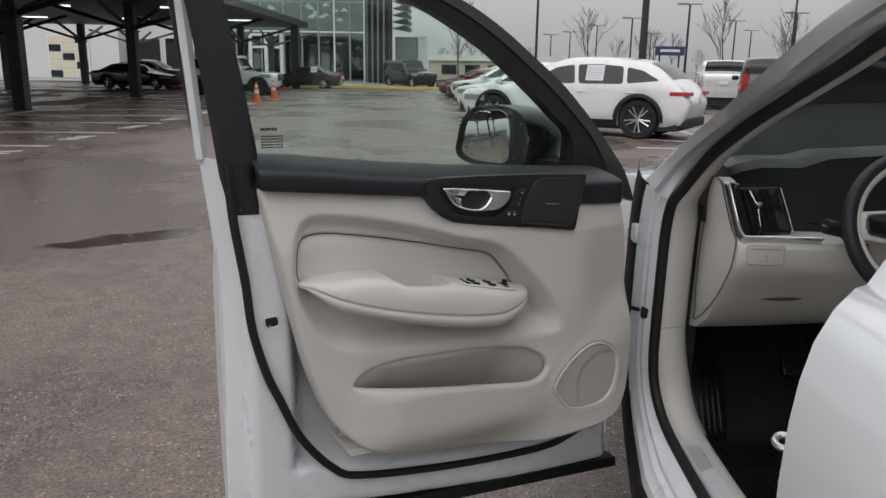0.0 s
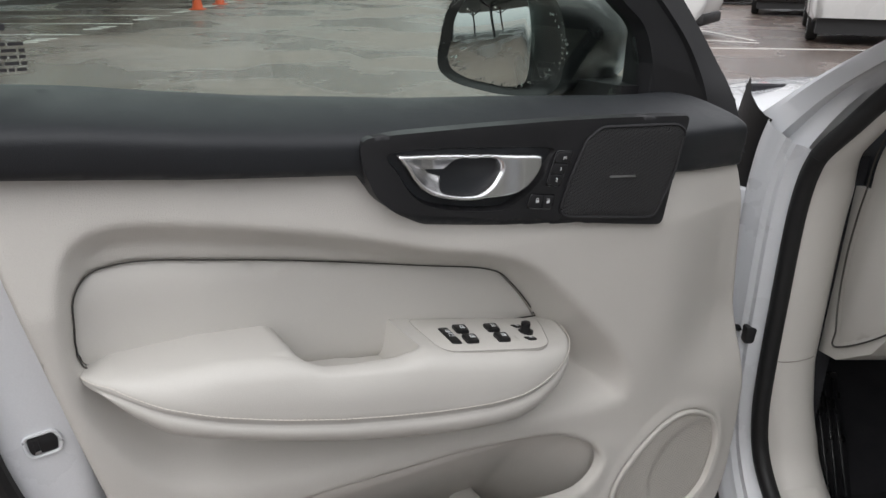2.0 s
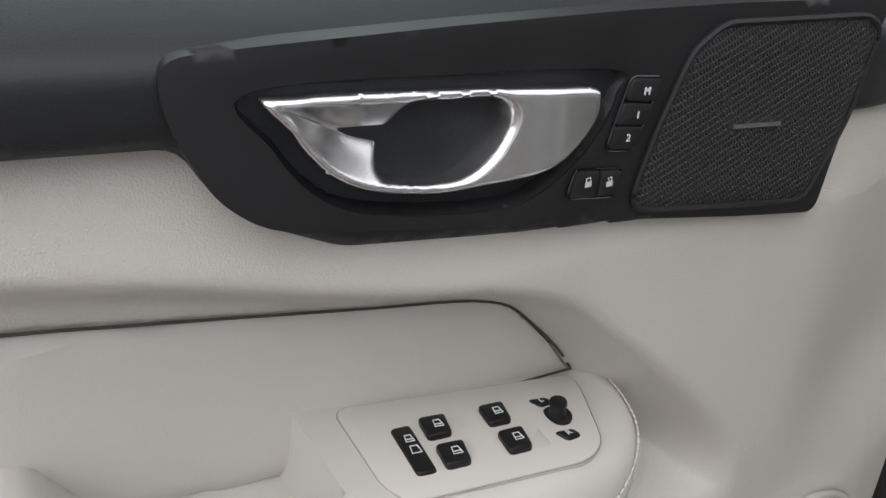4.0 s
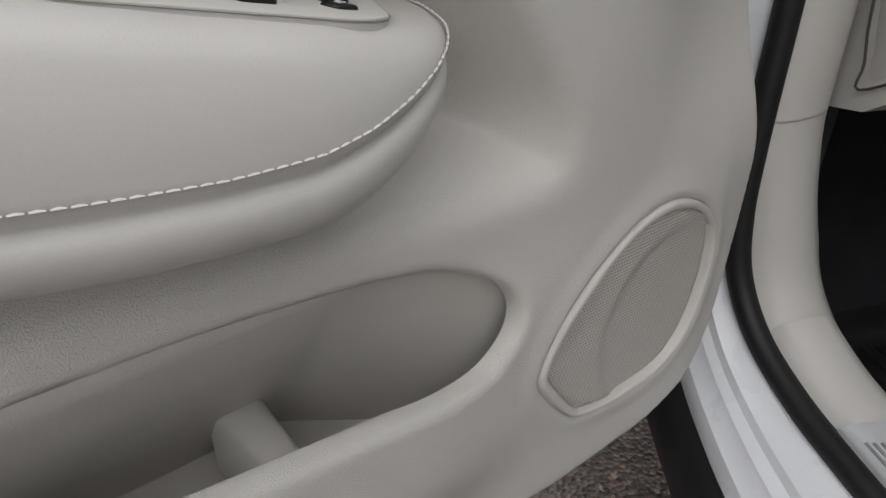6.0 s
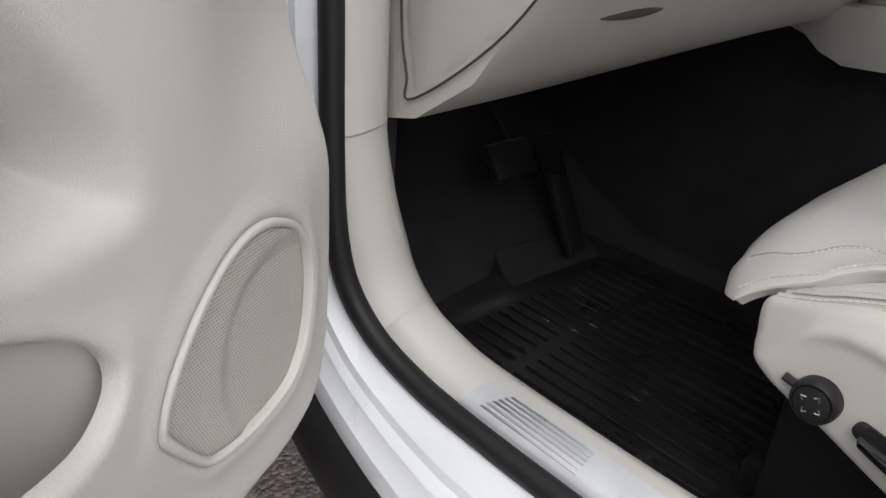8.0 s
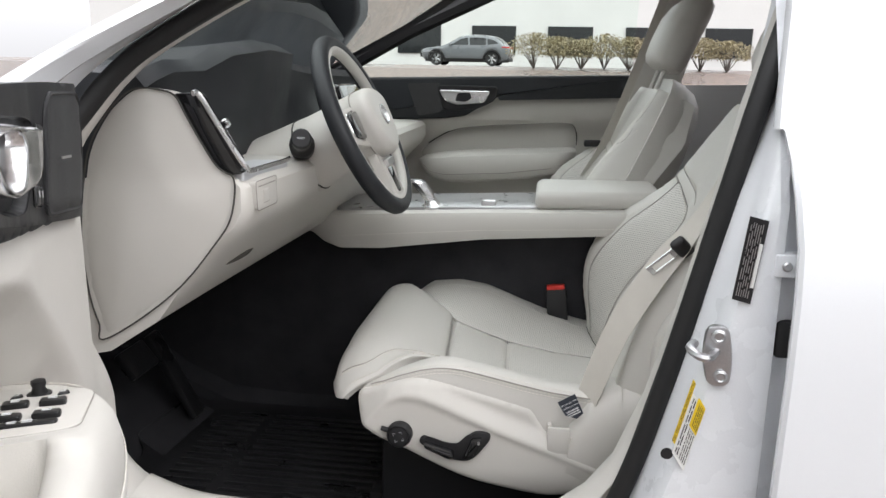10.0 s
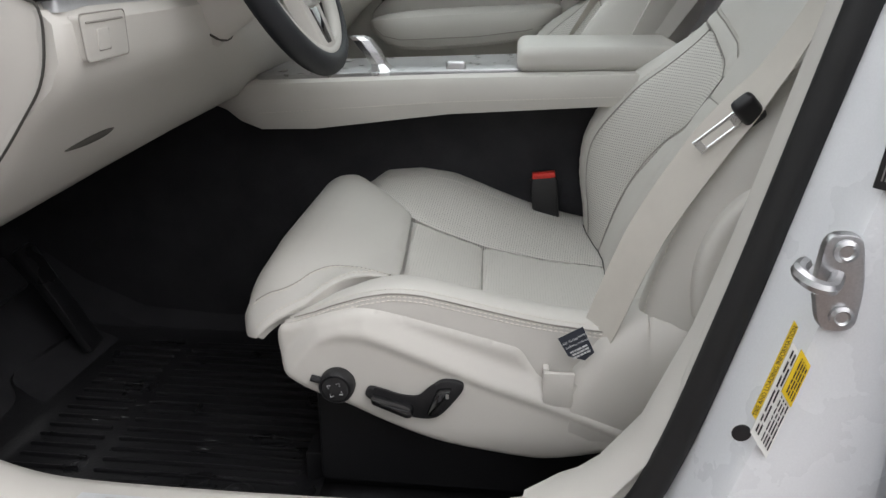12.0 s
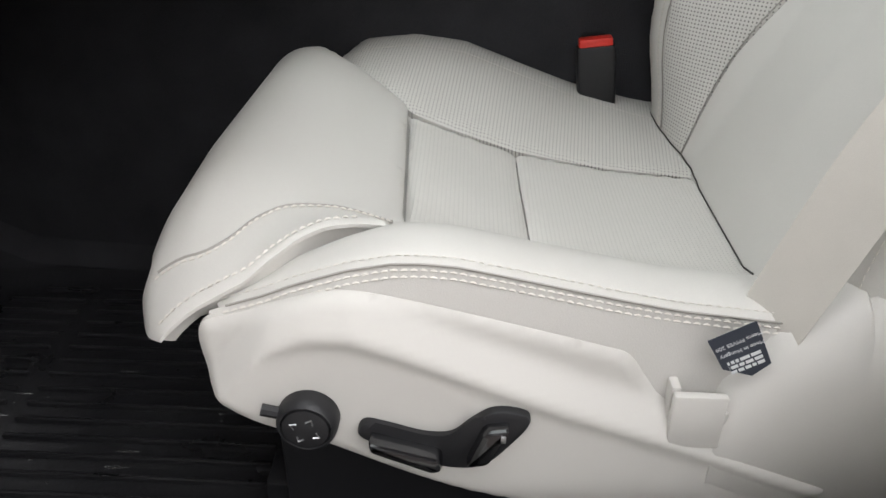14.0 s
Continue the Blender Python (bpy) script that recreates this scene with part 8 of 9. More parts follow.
# ---- parked vehicles ----
def vehicle(name, label, nose, tail_dir, paint, top, axles, r, W, belt, panes, stretch=1.0, tall=1.0, screen=(3, 4), rear=(6, 7), clad=0.0,
            dark_rim=False, paper=False, lamp_z=(0.78, 0.9), boxy=0.0, rear_lamp=None, grille=(0.45, 0.8), group="parked vehicles"):
    """A parked vehicle. top: its outline (length, height) from the lower front over the roof to the lower rear; nose: where its front
    stands; tail_dir: degrees of the way from nose to tail."""
    global FRAME
    a = radians(tail_dir)
    b, s = Vector((math.cos(a), math.sin(a), 0)), Vector((-math.sin(a), math.cos(a), 0))
    M = Matrix(((b.x, s.x, 0, nose[0]), (b.y, s.y, 0, nose[1]), (0, 0, 1, 0), (0, 0, 0, 1)))
    car = thing(name, M, label, "car", group)
    FRAME = M
    T = [(u * stretch, v * tall) for u, v in top]
    axles = [u * stretch for u in axles]
    L = max(u for u, v in T)
    belt *= tall
    zs = T[0][1]
    line = spline([(u, v, 0) for u, v in T], 5)
    line = [(p.x, p.y) for p in line]
    R = r * 1.13

    def half(u, v):
        u, v = np.asarray(u, float), np.asarray(v, float)
        w = W / 2 - (0.30 - 0.2 * boxy) * np.clip(v - belt, 0, 9) - 0.10 * np.clip((0.5 - v) / 0.3, 0, 1)
        k = 1 - boxy * 0.75
        return w - k * (0.30 * np.clip(1 - u / (0.2 * L), 0, 1) ** 2 + 0.18 * np.clip(1 - (L - u) / (0.16 * L), 0, 1) ** 2) + 0.012 * np.sin(np.clip((v - 0.55) / 0.5, 0, 1) * math.pi)

    arch = []
    for ax in axles:
        t0 = math.asin(max(-1, min(1, (zs - r) / R)))
        arch.append([(ax - R * math.cos(t), r + R * math.sin(t)) for t in np.linspace(t0, math.pi - t0, 13)])
    outline = list(reversed(line)) + arch[0] + arch[1]
    bm = bmesh.new()
    e = 0.05
    for side in (1, -1):
        sheet(bm, outline, lambda u, v, w: Vector((u, side * w, v)), step=0.11, lift=half, edge=e, skirt=0.12)
    rows = []
    for u, v in line:
        w = float(half(u, v)) - e
        rows.append([Vector((u - 0.0, w * q, v)) + Vector((-0.10 if u < 0.05 * L else 0, 0, 0.035 if 0.05 * L < u < 0.95 * L else 0)) * (1 - q * q) for q in np.linspace(-1, 1, 9)])
    skin(bm, rows, closed=False)
    body = part("body", bm, paint, car)
    bm = bmesh.new()
    box(bm, (0.25, -W / 2 + 0.16, 0.2), (L - 0.25, W / 2 - 0.16, 0.55))
    part("underbody", bm, M_CLAD, car, smooth=False)
    # glass
    for pane in panes:
        P = [(u * stretch, v * tall) for u, v in pane]
        for side in (1, -1):
            bm = bmesh.new()
            sheet(bm, rounded([(u, v, 0) for u, v in P], 0.07, 3), lambda u, v, w: Vector((u, side * (w + 0.008), v)), step=0.12, lift=half, skirt=0.02)
            part("side_window", bm, M_TINT, car)
    def band(i, j, k0, k1, out, q0, q1, mat, nm, parent, label=""):
        rows, n = [], (j - i) * 5
        for k in range(n + 1):
            f = k0 + (k1 - k0) * k / n
            x = i * 5 + f * n
            lo = min(int(x), len(line) - 2)
            u, v = (line[lo][c] + (line[lo + 1][c] - line[lo][c]) * (x - lo) for c in (0, 1))
            w = float(half(u, v)) - e
            du, dv = line[lo + 1][0] - line[lo][0], line[lo + 1][1] - line[lo][1]
            ln = math.hypot(du, dv) or 1
            crown = Vector((-0.10 if u < 0.05 * L else 0, 0, 0.035 if 0.05 * L < u < 0.95 * L else 0))
            rows.append([Vector((u - dv / ln * out, w * q, v + du / ln * out)) + crown * (1 - q * q) for q in np.linspace(q0, q1, 9)])
        bm = bmesh.new()
        skin(bm, rows, closed=False)
        return part(nm, bm, mat, parent, label)
    band(*screen, 0.06, 0.95, 0.012, -0.93, 0.93, M_TINT, "windscreen", car)
    band(*rear, 0.06, 0.9, 0.012, -0.88, 0.88, M_TINT, "rear_window", car)
    # front: grille, lamps; rear: lamps, plate
    nz = lambda v: min(p[0] for p in line if abs(p[1] - v) < 0.12)
    front = nz(sum(grille) / 2)
    bm = bmesh.new()
    box(bm, (front - 0.125, -0.42, grille[0]), (front + 0.1, 0.42, grille[1]), 0.04)
    gr = part("grille", bm, M_CLAD, car, "black radiator grille")
    for k in range(4):
        bm = bmesh.new()
        z = grille[0] + (grille[1] - grille[0]) * (k + 0.5) / 4
        box(bm, (front - 0.135, -0.38, z - 0.01), (front - 0.11, 0.38, z + 0.01), 0.004)
        part("grille_bar", bm, M_RIM if k == 2 else M_CLAD, gr)
    for side in (1, -1):
        w0, w1 = float(half(0.12, lamp_z[0])) + 0.012, float(half(0.5, lamp_z[0])) + 0.012
        bm = bmesh.new()
        skin(bm, [[Vector((u, side * (float(half(u, z)) + 0.012 - d), z)) for z, d in ((lamp_z[0], 0), (lamp_z[1], 0), (lamp_z[1], 0.1), (lamp_z[0], 0.1))] for u in np.linspace(0.1, 0.1 + 0.12 * L, 7)])
        part("headlight", bm, M_HEADLAMP, car)
        rl = rear_lamp or (belt - 0.14, belt - 0.02, 0.4)
        bm = bmesh.new()
        skin(bm, [[Vector((u, side * (float(half(u, z)) + 0.014 - d), z)) for z, d in ((rl[0], 0), (rl[1], 0), (rl[1], 0.2), (rl[0], 0.2))] for u in np.linspace(L - rl[2], L + 0.012, 7)])
        part("tail_lamp", bm, M_TAIL, car)
        # door mirror
        m0 = T[screen[0]][0] + 0.35
        wm = float(half(m0, belt))
        bm = bmesh.new()
        prism(bm, rounded([(0, 0, 0), (0.24, 0, 0), (0.24, 0.17, 0), (0, 0.17, 0)], 0.06), lambda u, v, w: Vector((m0 + w, side * (wm + 0.03 + u), belt + v)), 0.0, 0.14, 0.05)
        part("door_mirror", bm, paint, car)
        for ax in axles:
            bm = bmesh.new()
            Wm = Matrix.Translation((ax, side * (W / 2 - 0.14), r)) @ pose(0, 0, 0, -90 * side, 0, 0)
            lathe(bm, [(0.68 * r, -0.10), (0.92 * r, -0.10), (r, -0.06), (r, 0.07), (0.93 * r, 0.115), (0.72 * r, 0.11), (0.68 * r, 0.08)], Wm, 28)
            tyre = part("wheel", bm, M_TYRE, car, "black tyre on an alloy rim")
            bm = bmesh.new()
            lathe(bm, [(0.05, 0.02), (0.64 * r, 0.02), (0.66 * r, 0.105), (0.70 * r, 0.11), (0.72 * r, 0.07), (0.72 * r, 0.0)], Wm, 28)
            part("rim", bm, M_CLAD, tyre, "dark rim well")
            bm = bmesh.new()
            for k in range(10):
                t = 2 * math.pi * k / 10 + (0.12 if k % 2 else -0.12)
                tube(bm, [Wm @ Vector((q * r * math.cos(t + tw), q * r * math.sin(t + tw), 0.09)) for q, tw in ((0.08, 0.0), (0.4, 0.0), (0.68, 0.0))], [0.02, 0.017, 0.026], 5)
            lathe(bm, [(0.0, 0.1), (0.12 * r, 0.1), (0.13 * r, 0.06)], Wm, 12)
            part("spokes", bm, M_CLAD if dark_rim else M_RIM, tyre, "multi-spoke alloy wheel centre")
        if clad:
            for i, ax in enumerate(axles):
                bm = bmesh.new()
                skin(bm, [[Vector((ax - q * math.cos(t), side * (float(half(ax - q * math.cos(t), r + q * math.sin(t))) + o), r + q * math.sin(t))) for q, o in ((R - 0.005, -0.06), (R - 0.005, 0.016), (R + clad, 0.016), (R + clad, -0.02))] for t in np.linspace(-0.1, math.pi + 0.1, 17)])
                part("wheel_arch_trim", bm, M_CLAD, car, "black plastic arch trim")
            bm = bmesh.new()
            skin(bm, [[Vector((u, side * (float(half(u, z)) + o), z)) for z, o in ((zs - 0.03, -0.1), (zs - 0.02, 0.01), (zs + 0.12, 0.016), (zs + 0.13, -0.03))] for u in np.linspace(axles[0] + R, axles[1] - R, 9)])
            part("sill_trim", bm, M_CLAD, car, "black plastic sill trim")
        for k, u in enumerate((0.56, 0.76)):
            bm = bmesh.new()
            w = float(half(u * L, belt - 0.1))
            tube(bm, [(u * L, side * w, belt - 0.11), (u * L + 0.03, side * (w + 0.03), belt - 0.11), (u * L + 0.2, side * (w + 0.03), belt - 0.11), (u * L + 0.23, side * w, belt - 0.11)], 0.014, 6)
            part("door_handle", bm, paint, car)
    if clad:
        bm = bmesh.new()
        zr = zs - 0.02
        box(bm, (L - 0.3, -W / 2 + 0.2, zr), (L - 0.02, W / 2 - 0.2, zr + 0.22), 0.05)
        part("rear_bumper_trim", bm, M_CLAD, car, "black plastic lower bumper")
    bm = bmesh.new()
    rp = max(p[0] for p in line if abs(p[1] - (belt - 0.3)) < 0.12) + 0.004
    box(bm, (rp - 0.02, -0.16, belt - 0.32), (rp + 0.01, 0.16, belt - 0.16), 0.006)
    part("number_plate", bm, M_PAPER, car, "plain white plate")
    if paper:
        u0, v0 = paper[0] * stretch, paper[1] * tall
        for side in (1, -1):
            put = lambda u, v, w: Vector((u0 + u, side * (float(half(u0 + u, v0 + v)) + 0.012 + w), v0 + v))
            bm = bmesh.new()
            prism(bm, [(0, 0), (0.42, 0), (0.42, 0.34), (0, 0.34)], put, 0, 0.004)
            sh = part("window_sticker", bm, M_PAPER, car, "white price sheet in the window")
            bm = bmesh.new()
            bars(bm, put, 0.03, 0.39, 0.03, 0.31, 0.004, 8, fill=0.35, seed=4)
            part("print_bar", bm, M_PRINT, sh)
    FRAME = Matrix.Identity(4)
    return car


CROSS = dict(top=[(0.2, 0.27), (0.0, 0.55), (0.1, 0.9), (1.35, 1.1), (2.3, 1.58), (2.95, 1.68), (4.2, 1.58), (4.75, 1.2), (5.0, 0.95), (5.08, 0.7), (4.95, 0.3)],
             axles=(0.92, 4.12), r=0.39, W=1.98, belt=1.07, screen=(3, 4), rear=(6, 7), clad=0.07, lamp_z=(0.72, 0.86), rear_lamp=(0.98, 1.06, 0.42),
             panes=[[(1.75, 1.13), (2.35, 1.47), (2.72, 1.53), (2.78, 1.13)], [(2.86, 1.13), (2.8, 1.53), (3.3, 1.54), (3.75, 1.5), (3.78, 1.14)], [(3.86, 1.15), (3.83, 1.49), (4.15, 1.42), (4.5, 1.22)]])
SEDAN = dict(top=[(0.2, 0.25), (0.0, 0.5), (0.1, 0.75), (1.5, 0.98), (2.3, 1.36), (2.9, 1.44), (3.5, 1.38), (4.25, 1.06), (4.75, 1.0), (4.9, 0.75), (4.8, 0.32)],
             axles=(0.9, 3.75), r=0.34, W=1.85, belt=0.96, screen=(3, 4), rear=(6, 7), lamp_z=(0.62, 0.74), rear_lamp=(0.78, 0.92, 0.35),
             panes=[[(1.85, 1.0), (2.4, 1.29), (2.75, 1.33), (2.8, 1.0)], [(2.88, 1.0), (2.83, 1.34), (3.3, 1.31), (3.75, 1.1), (3.7, 1.01)]])
BOXY = dict(top=[(0.1, 0.42), (0.0, 0.6), (0.05, 1.08), (1.35, 1.16), (1.8, 1.78), (1.95, 1.9), (4.3, 1.9), (4.45, 1.7), (4.55, 1.1), (4.55, 0.6), (4.45, 0.42)],
            axles=(0.75, 3.6), r=0.4, W=1.9, belt=1.14, boxy=0.85, screen=(3, 4), rear=(7, 8), clad=0.08, lamp_z=(0.86, 1.02), rear_lamp=(0.72, 0.84, 0.05), grille=(0.72, 1.04),
            panes=[[(1.62, 1.22), (1.95, 1.74), (2.4, 1.74), (2.4, 1.22)], [(2.52, 1.22), (2.52, 1.74), (3.25, 1.74), (3.25, 1.22)], [(3.42, 1.24), (3.42, 1.72), (4.25, 1.72), (4.25, 1.24)]])
TRUCK = dict(top=[(0.15, 0.4), (0.0, 0.6), (0.05, 1.15), (1.6, 1.28), (2.3, 1.85), (2.7, 1.93), (4.2, 1.9), (4.35, 1.45), (4.4, 1.4), (5.9, 1.4), (5.95, 0.9), (5.85, 0.5)],
             axles=(1.0, 4.8), r=0.42, W=2.02, belt=1.3, boxy=0.75, screen=(3, 4), rear=(6, 7), lamp_z=(0.95, 1.12), rear_lamp=(0.95, 1.28, 0.16), grille=(0.7, 1.15),
             panes=[[(2.0, 1.34), (2.4, 1.74), (3.1, 1.78), (3.1, 1.34)], [(3.2, 1.34), (3.2, 1.78), (4.1, 1.76), (4.1, 1.34)]])
LARGE = dict(top=[(0.15, 0.4), (0.0, 0.6), (0.05, 1.1), (1.5, 1.22), (2.2, 1.82), (2.7, 1.93), (4.9, 1.9), (5.2, 1.4), (5.3, 1.0), (5.35, 0.7), (5.2, 0.42)],
             axles=(1.0, 4.1), r=0.41, W=2.05, belt=1.22, boxy=0.6, screen=(3, 4), rear=(6, 7), lamp_z=(0.92, 1.08), rear_lamp=(0.95, 1.45, 0.14), grille=(0.65, 1.1),
             panes=[[(1.95, 1.28), (2.35, 1.74), (2.95, 1.8), (2.95, 1.28)], [(3.05, 1.28), (3.05, 1.8), (3.9, 1.8), (3.9, 1.28)], [(4.0, 1.28), (4.0, 1.79), (4.8, 1.74), (4.95, 1.3)]])

# the row beside the drive, nose to the drive
vehicle("white_suv", "white smooth crossover with black arch trim and window sheet", (0.98, 20.72), -32, M_CAR_WHITE, stretch=1.14, tall=1.06, paper=(3.0, 1.2), **{**CROSS, "r": 0.44})
vehicle("white_suv", "white crossover with a black grille, parked in the row", (0.92, 25.4), -32, M_CAR_WHITE, stretch=1.0, **CROSS)
vehicle("white_sedan", "white saloon with pale headlights, parked in the row", (0.9, 29.2), -32, M_CAR_WHITE, **SEDAN)
vehicle("white_suv", "white crossover further along the row", (0.9, 33.0), -32, M_CAR_WHITE, **CROSS)
vehicle("red_sedan", "dark red saloon, parked in the row", (0.7, 36.6), -32, M_CAR_RED, **SEDAN)
vehicle("red_sedan", "dark red saloon at the row's end", (0.35, 40.6), -32, M_CAR_RED, **SEDAN)
vehicle("black_sedan", "black saloon at the row's end", (0.25, 44.5), -32, M_CAR_BLACK, **SEDAN)
for k, (x, y, mat, spec, nm) in enumerate([(5.5, 52, M_CAR_WHITE, SEDAN, "white_sedan"), (8.5, 58, M_CAR_GREY, CROSS, "grey_suv"), (6.0, 64, M_CAR_BLACK, CROSS, "black_suv"), (3.0, 70, M_CAR_WHITE, CROSS, "white_suv"), (10, 66, M_CAR_WHITE, SEDAN, "white_sedan")]):
    vehicle(nm, "parked car far along the row", (x, y), -32 + 7 * (k % 2), mat, **spec)
# the opposite row, tails to the near row
vehicle("black_suv", "black estate with dark tail lamps beyond the crossover", (6.4, 36.4), -62, M_CAR_BLACK, **CROSS)
vehicle("white_large_suv", "tall white off-roader with red tail lamps and tinted windows", (8.6, 43.0), -80, M_CAR_WHITE, **LARGE)
vehicle("white_pickup", "white pickup with a black rear bumper and red lamps", (13.5, 36.3), -112, M_CAR_WHITE, **TRUCK)
vehicle("black_large_suv", "black off-roader with a dark tinted rear window", (12.4, 29.2), -112, M_CAR_BLACK, **LARGE)
vehicle("white_pickup", "white pickup with a chrome bumper and red lamps", (10.6, 21.4), -114, M_CAR_WHITE, stretch=1.05, **TRUCK)
# before the buildings
vehicle("black_sedan", "black saloon parked before the garage doors", (-15.2, 45.6), 175, M_CAR_BLACK, **SEDAN)
vehicle("dark_suv", "dark estate parked beside the white facade", (-17.5, 55.0), 178, M_CAR_GREY, **CROSS)
vehicle("white_boxy_suv", "white box-shaped off-roader with black arches", (-8.0, 39.0), 176, M_CAR_WHITE, dark_rim=True, **BOXY)
vehicle("dark_sedan", "dark grey saloon with a paper in its window", (-11.2, 52.3), -5, M_CAR_BLACK, paper=(2.95, 1.04), **SEDAN)
vehicle("black_boxy_suv", "black box-shaped off-roader by the yellow kerb", (-0.7, 55.6), 128, M_CAR_BLACK, **BOXY)
vehicle("dark_sedan", "dark saloon showing its red tail lamp", (-16.8, 18.4), 22, M_CAR_BLACK, **SEDAN)
# across the lane, beyond the passenger's window
bank = thing("bank", (48, 0, 0), "low raised bank with paving beyond the lane", "bank", kind="structure")
bm = bmesh.new()
skin(bm, [[(27, y, -0.05), (30, y, 1.15), (33, y, 1.28), (80, y, 1.3), (80, y, -0.05)] for y in (-60, 60)])
part("bank_top", bm, M_ASPHALT, bank, smooth=False)
parked = vehicle("grey_suv", "grey crossover parked on the bank across the lane", (44.5, 8.6), -96, M_CAR_GREY, **CROSS)
parked.location.z = 1.29


# ---- canopy ----
canopy = thing("canopy", (-13.4, 25, 0), "dark steel canopy on posts with diagonal braces", "canopy", kind="structure")
bm = bmesh.new()
box(bm, (-30, -30, 3.95), (-8.9, 54, 4.3))
part("canopy_deck", bm, M_STEEL_DARK, canopy, smooth=False)
for k in range(10):
    y = -22 + 9.4 * k
    for x in (-13.3, -24):
        bm = bmesh.new()
        box(bm, (x - 0.2, y - 0.2, 0), (x + 0.2, y + 0.2, 3.95), 0.02)
        box(bm, (x - 0.28, y - 0.28, 2.78), (x + 0.28, y + 0.28, 2.84))
        part("post", bm, M_STEEL_DARK, canopy, smooth=False)
        for dx, dy in ((0, 3.4), (0, -3.4), (3.6, 0), (-3.6, 0)):
            bm = bmesh.new()
            tube(bm, [(x, y, 2.9), (x + dx, y + dy, 3.95)], 0.09, 6)
            part("brace", bm, M_STEEL_DARK, canopy, smooth=False)
bm = bmesh.new()
box(bm, (-9.7, 51.8, 0), (-9.2, 52.3, 3.95), 0.02)
part("post", bm, M_STEEL_DARK, canopy, smooth=False)
for k in range(8):
    for x in (-11.5, -17.3, -23):
        lamp = thing("tube_light", (x, -24 + 9.4 * k + 3.2, 3.9), "white fluorescent tube light under the canopy", "lamp", "canopy lights")
        bm = bmesh.new()
        box(bm, (x - 0.9, -20.85 + 9.4 * k, 3.87), (x + 0.9, -20.75 + 9.4 * k, 3.93), 0.01)
        part("tube", bm, M_TUBE, lamp, smooth=False)


# ---- buildings ----
def building(name, label):
    return thing(name, (0, 0, 0), label, "building", kind="structure")


def slab(parent, nm, a, b, mat, label=""):
    bm = bmesh.new()
    box(bm, a, b)
    return part(nm, bm, mat, parent, label, smooth=False)


hall = building("service_building", "white service building with gridded roll-up doors")
slab(hall, "wall", (-60, 68.0, 0), (-27.6, 80, 9), M_RENDER)
slab(hall, "wall", (-27.6, 70.0, 0), (-19.0, 82, 9), M_RENDER)
for x0 in (-41.4, -33.7):
    dr = slab(hall, "garage_door", (x0, 67.9, 0), (x0 + 3.6, 68.05, 3.75), M_FRAME_WHITE)
    for i in range(3):
        for j in range(5):
            slab(dr, "pane", (x0 + 0.16 + 1.14 * i, 67.86, 0.16 + 0.72 * j), (x0 + 1.16 + 1.14 * i, 67.93, 0.74 + 0.72 * j), M_LIT_PANE if (i + j) % 3 else M_TINT)
for x0, w, z0, z1 in ((-27.4, 0.9, 0.2, 2.8), (-26.6, 1.9, 1.0, 3.5), (-24.2, 2.0, 1.0, 3.6), (-21.4, 1.0, 0.1, 2.8)):
    fr = slab(hall, "window", (x0 - 0.1, 69.92, z0 - 0.1), (x0 + w + 0.1, 70.05, z1 + 0.1), M_FRAME_WHITE)
    slab(fr, "pane", (x0, 69.86, z0), (x0 + w, 69.94, z1), M_TINT)

show = building("showroom", "two-storey glass showroom with hanging lamps inside")
slab(show, "back_wall", (-19, 80, 0), (-6, 80.3, 9), M_INTERIOR)
slab(show, "side_wall", (-19.2, 66.2, 0), (-19, 80, 9), M_INTERIOR)
slab(show, "side_wall", (-6.2, 66.4, 0), (-6.0, 80, 9), M_INTERIOR)
slab(show, "roof", (-19.2, 66.0, 8.6), (-6.0, 80.3, 9.0), M_GREY_CLAD)
slab(show, "floor", (-19, 66.2, 0.12), (-6.2, 80, 0.16), M_SHOP_FLOOR)
slab(show, "gallery", (-19, 74, 3.7), (-6.2, 80, 4.0), M_INTERIOR)
xs = [-19.0, -16.9, -14.8, -12.9, -11.4, -10.0, -8.7, -7.4, -6.2]
for x in xs:
    slab(show, "mullion", (x - 0.06, 65.9, 0.12), (x + 0.06, 66.12, 8.6), M_FRAME_WHITE if x > -6.5 or x == -8.7 else M_GREY_CLAD)
for z in (0.15, 4.2, 6.6, 8.55):
    slab(show, "transom", (-19, 65.92, z - 0.06), (-6.2, 66.1, z + 0.06), M_FRAME_WHITE if z == 4.2 else M_GREY_CLAD)
for a, b in zip(xs, xs[1:]):
    for z0, z1 in ((0.21, 4.14), (4.26, 6.54), (6.66, 8.5)):
        slab(show, "pane", (a + 0.06, 66.0, z0), (b - 0.06, 66.02, z1), M_SHOP)
for x in (-15.7, -14.4, -13.1):
    slab(show, "door_post", (x - 0.14, 65.7, 0.12), (x + 0.14, 65.9, 4.0), M_FRAME_WHITE)
for z in (2.9, 3.9):
    slab(show, "door_rail", (-15.6, 65.72, z - 0.1), (-13.2, 65.88, z + 0.1), M_FRAME_WHITE)
for k in range(22):
    x, y, z = rng.uniform(-18, -7), rng.uniform(67.5, 77), rng.uniform(5.2, 6.6)
    pend = thing("pendant_lamp", (x, y, z), "white dome pendant lamp in the showroom", "lamp", "pendant lamps")
    bm = bmesh.new()
    lathe(bm, [(0.02, 0.28), (0.12, 0.26), (0.30, 0.06), (0.32, 0.0), (0.0, 0.0)], Matrix.Translation((x, y, z)), 14)
    part("shade", bm, M_LAMP, pend)
    bm = bmesh.new()
    tube(bm, [(x, y, z + 0.27), (x, y, 8.6)], 0.012, 4)
    part("cord", bm, M_STEEL_DARK, pend)
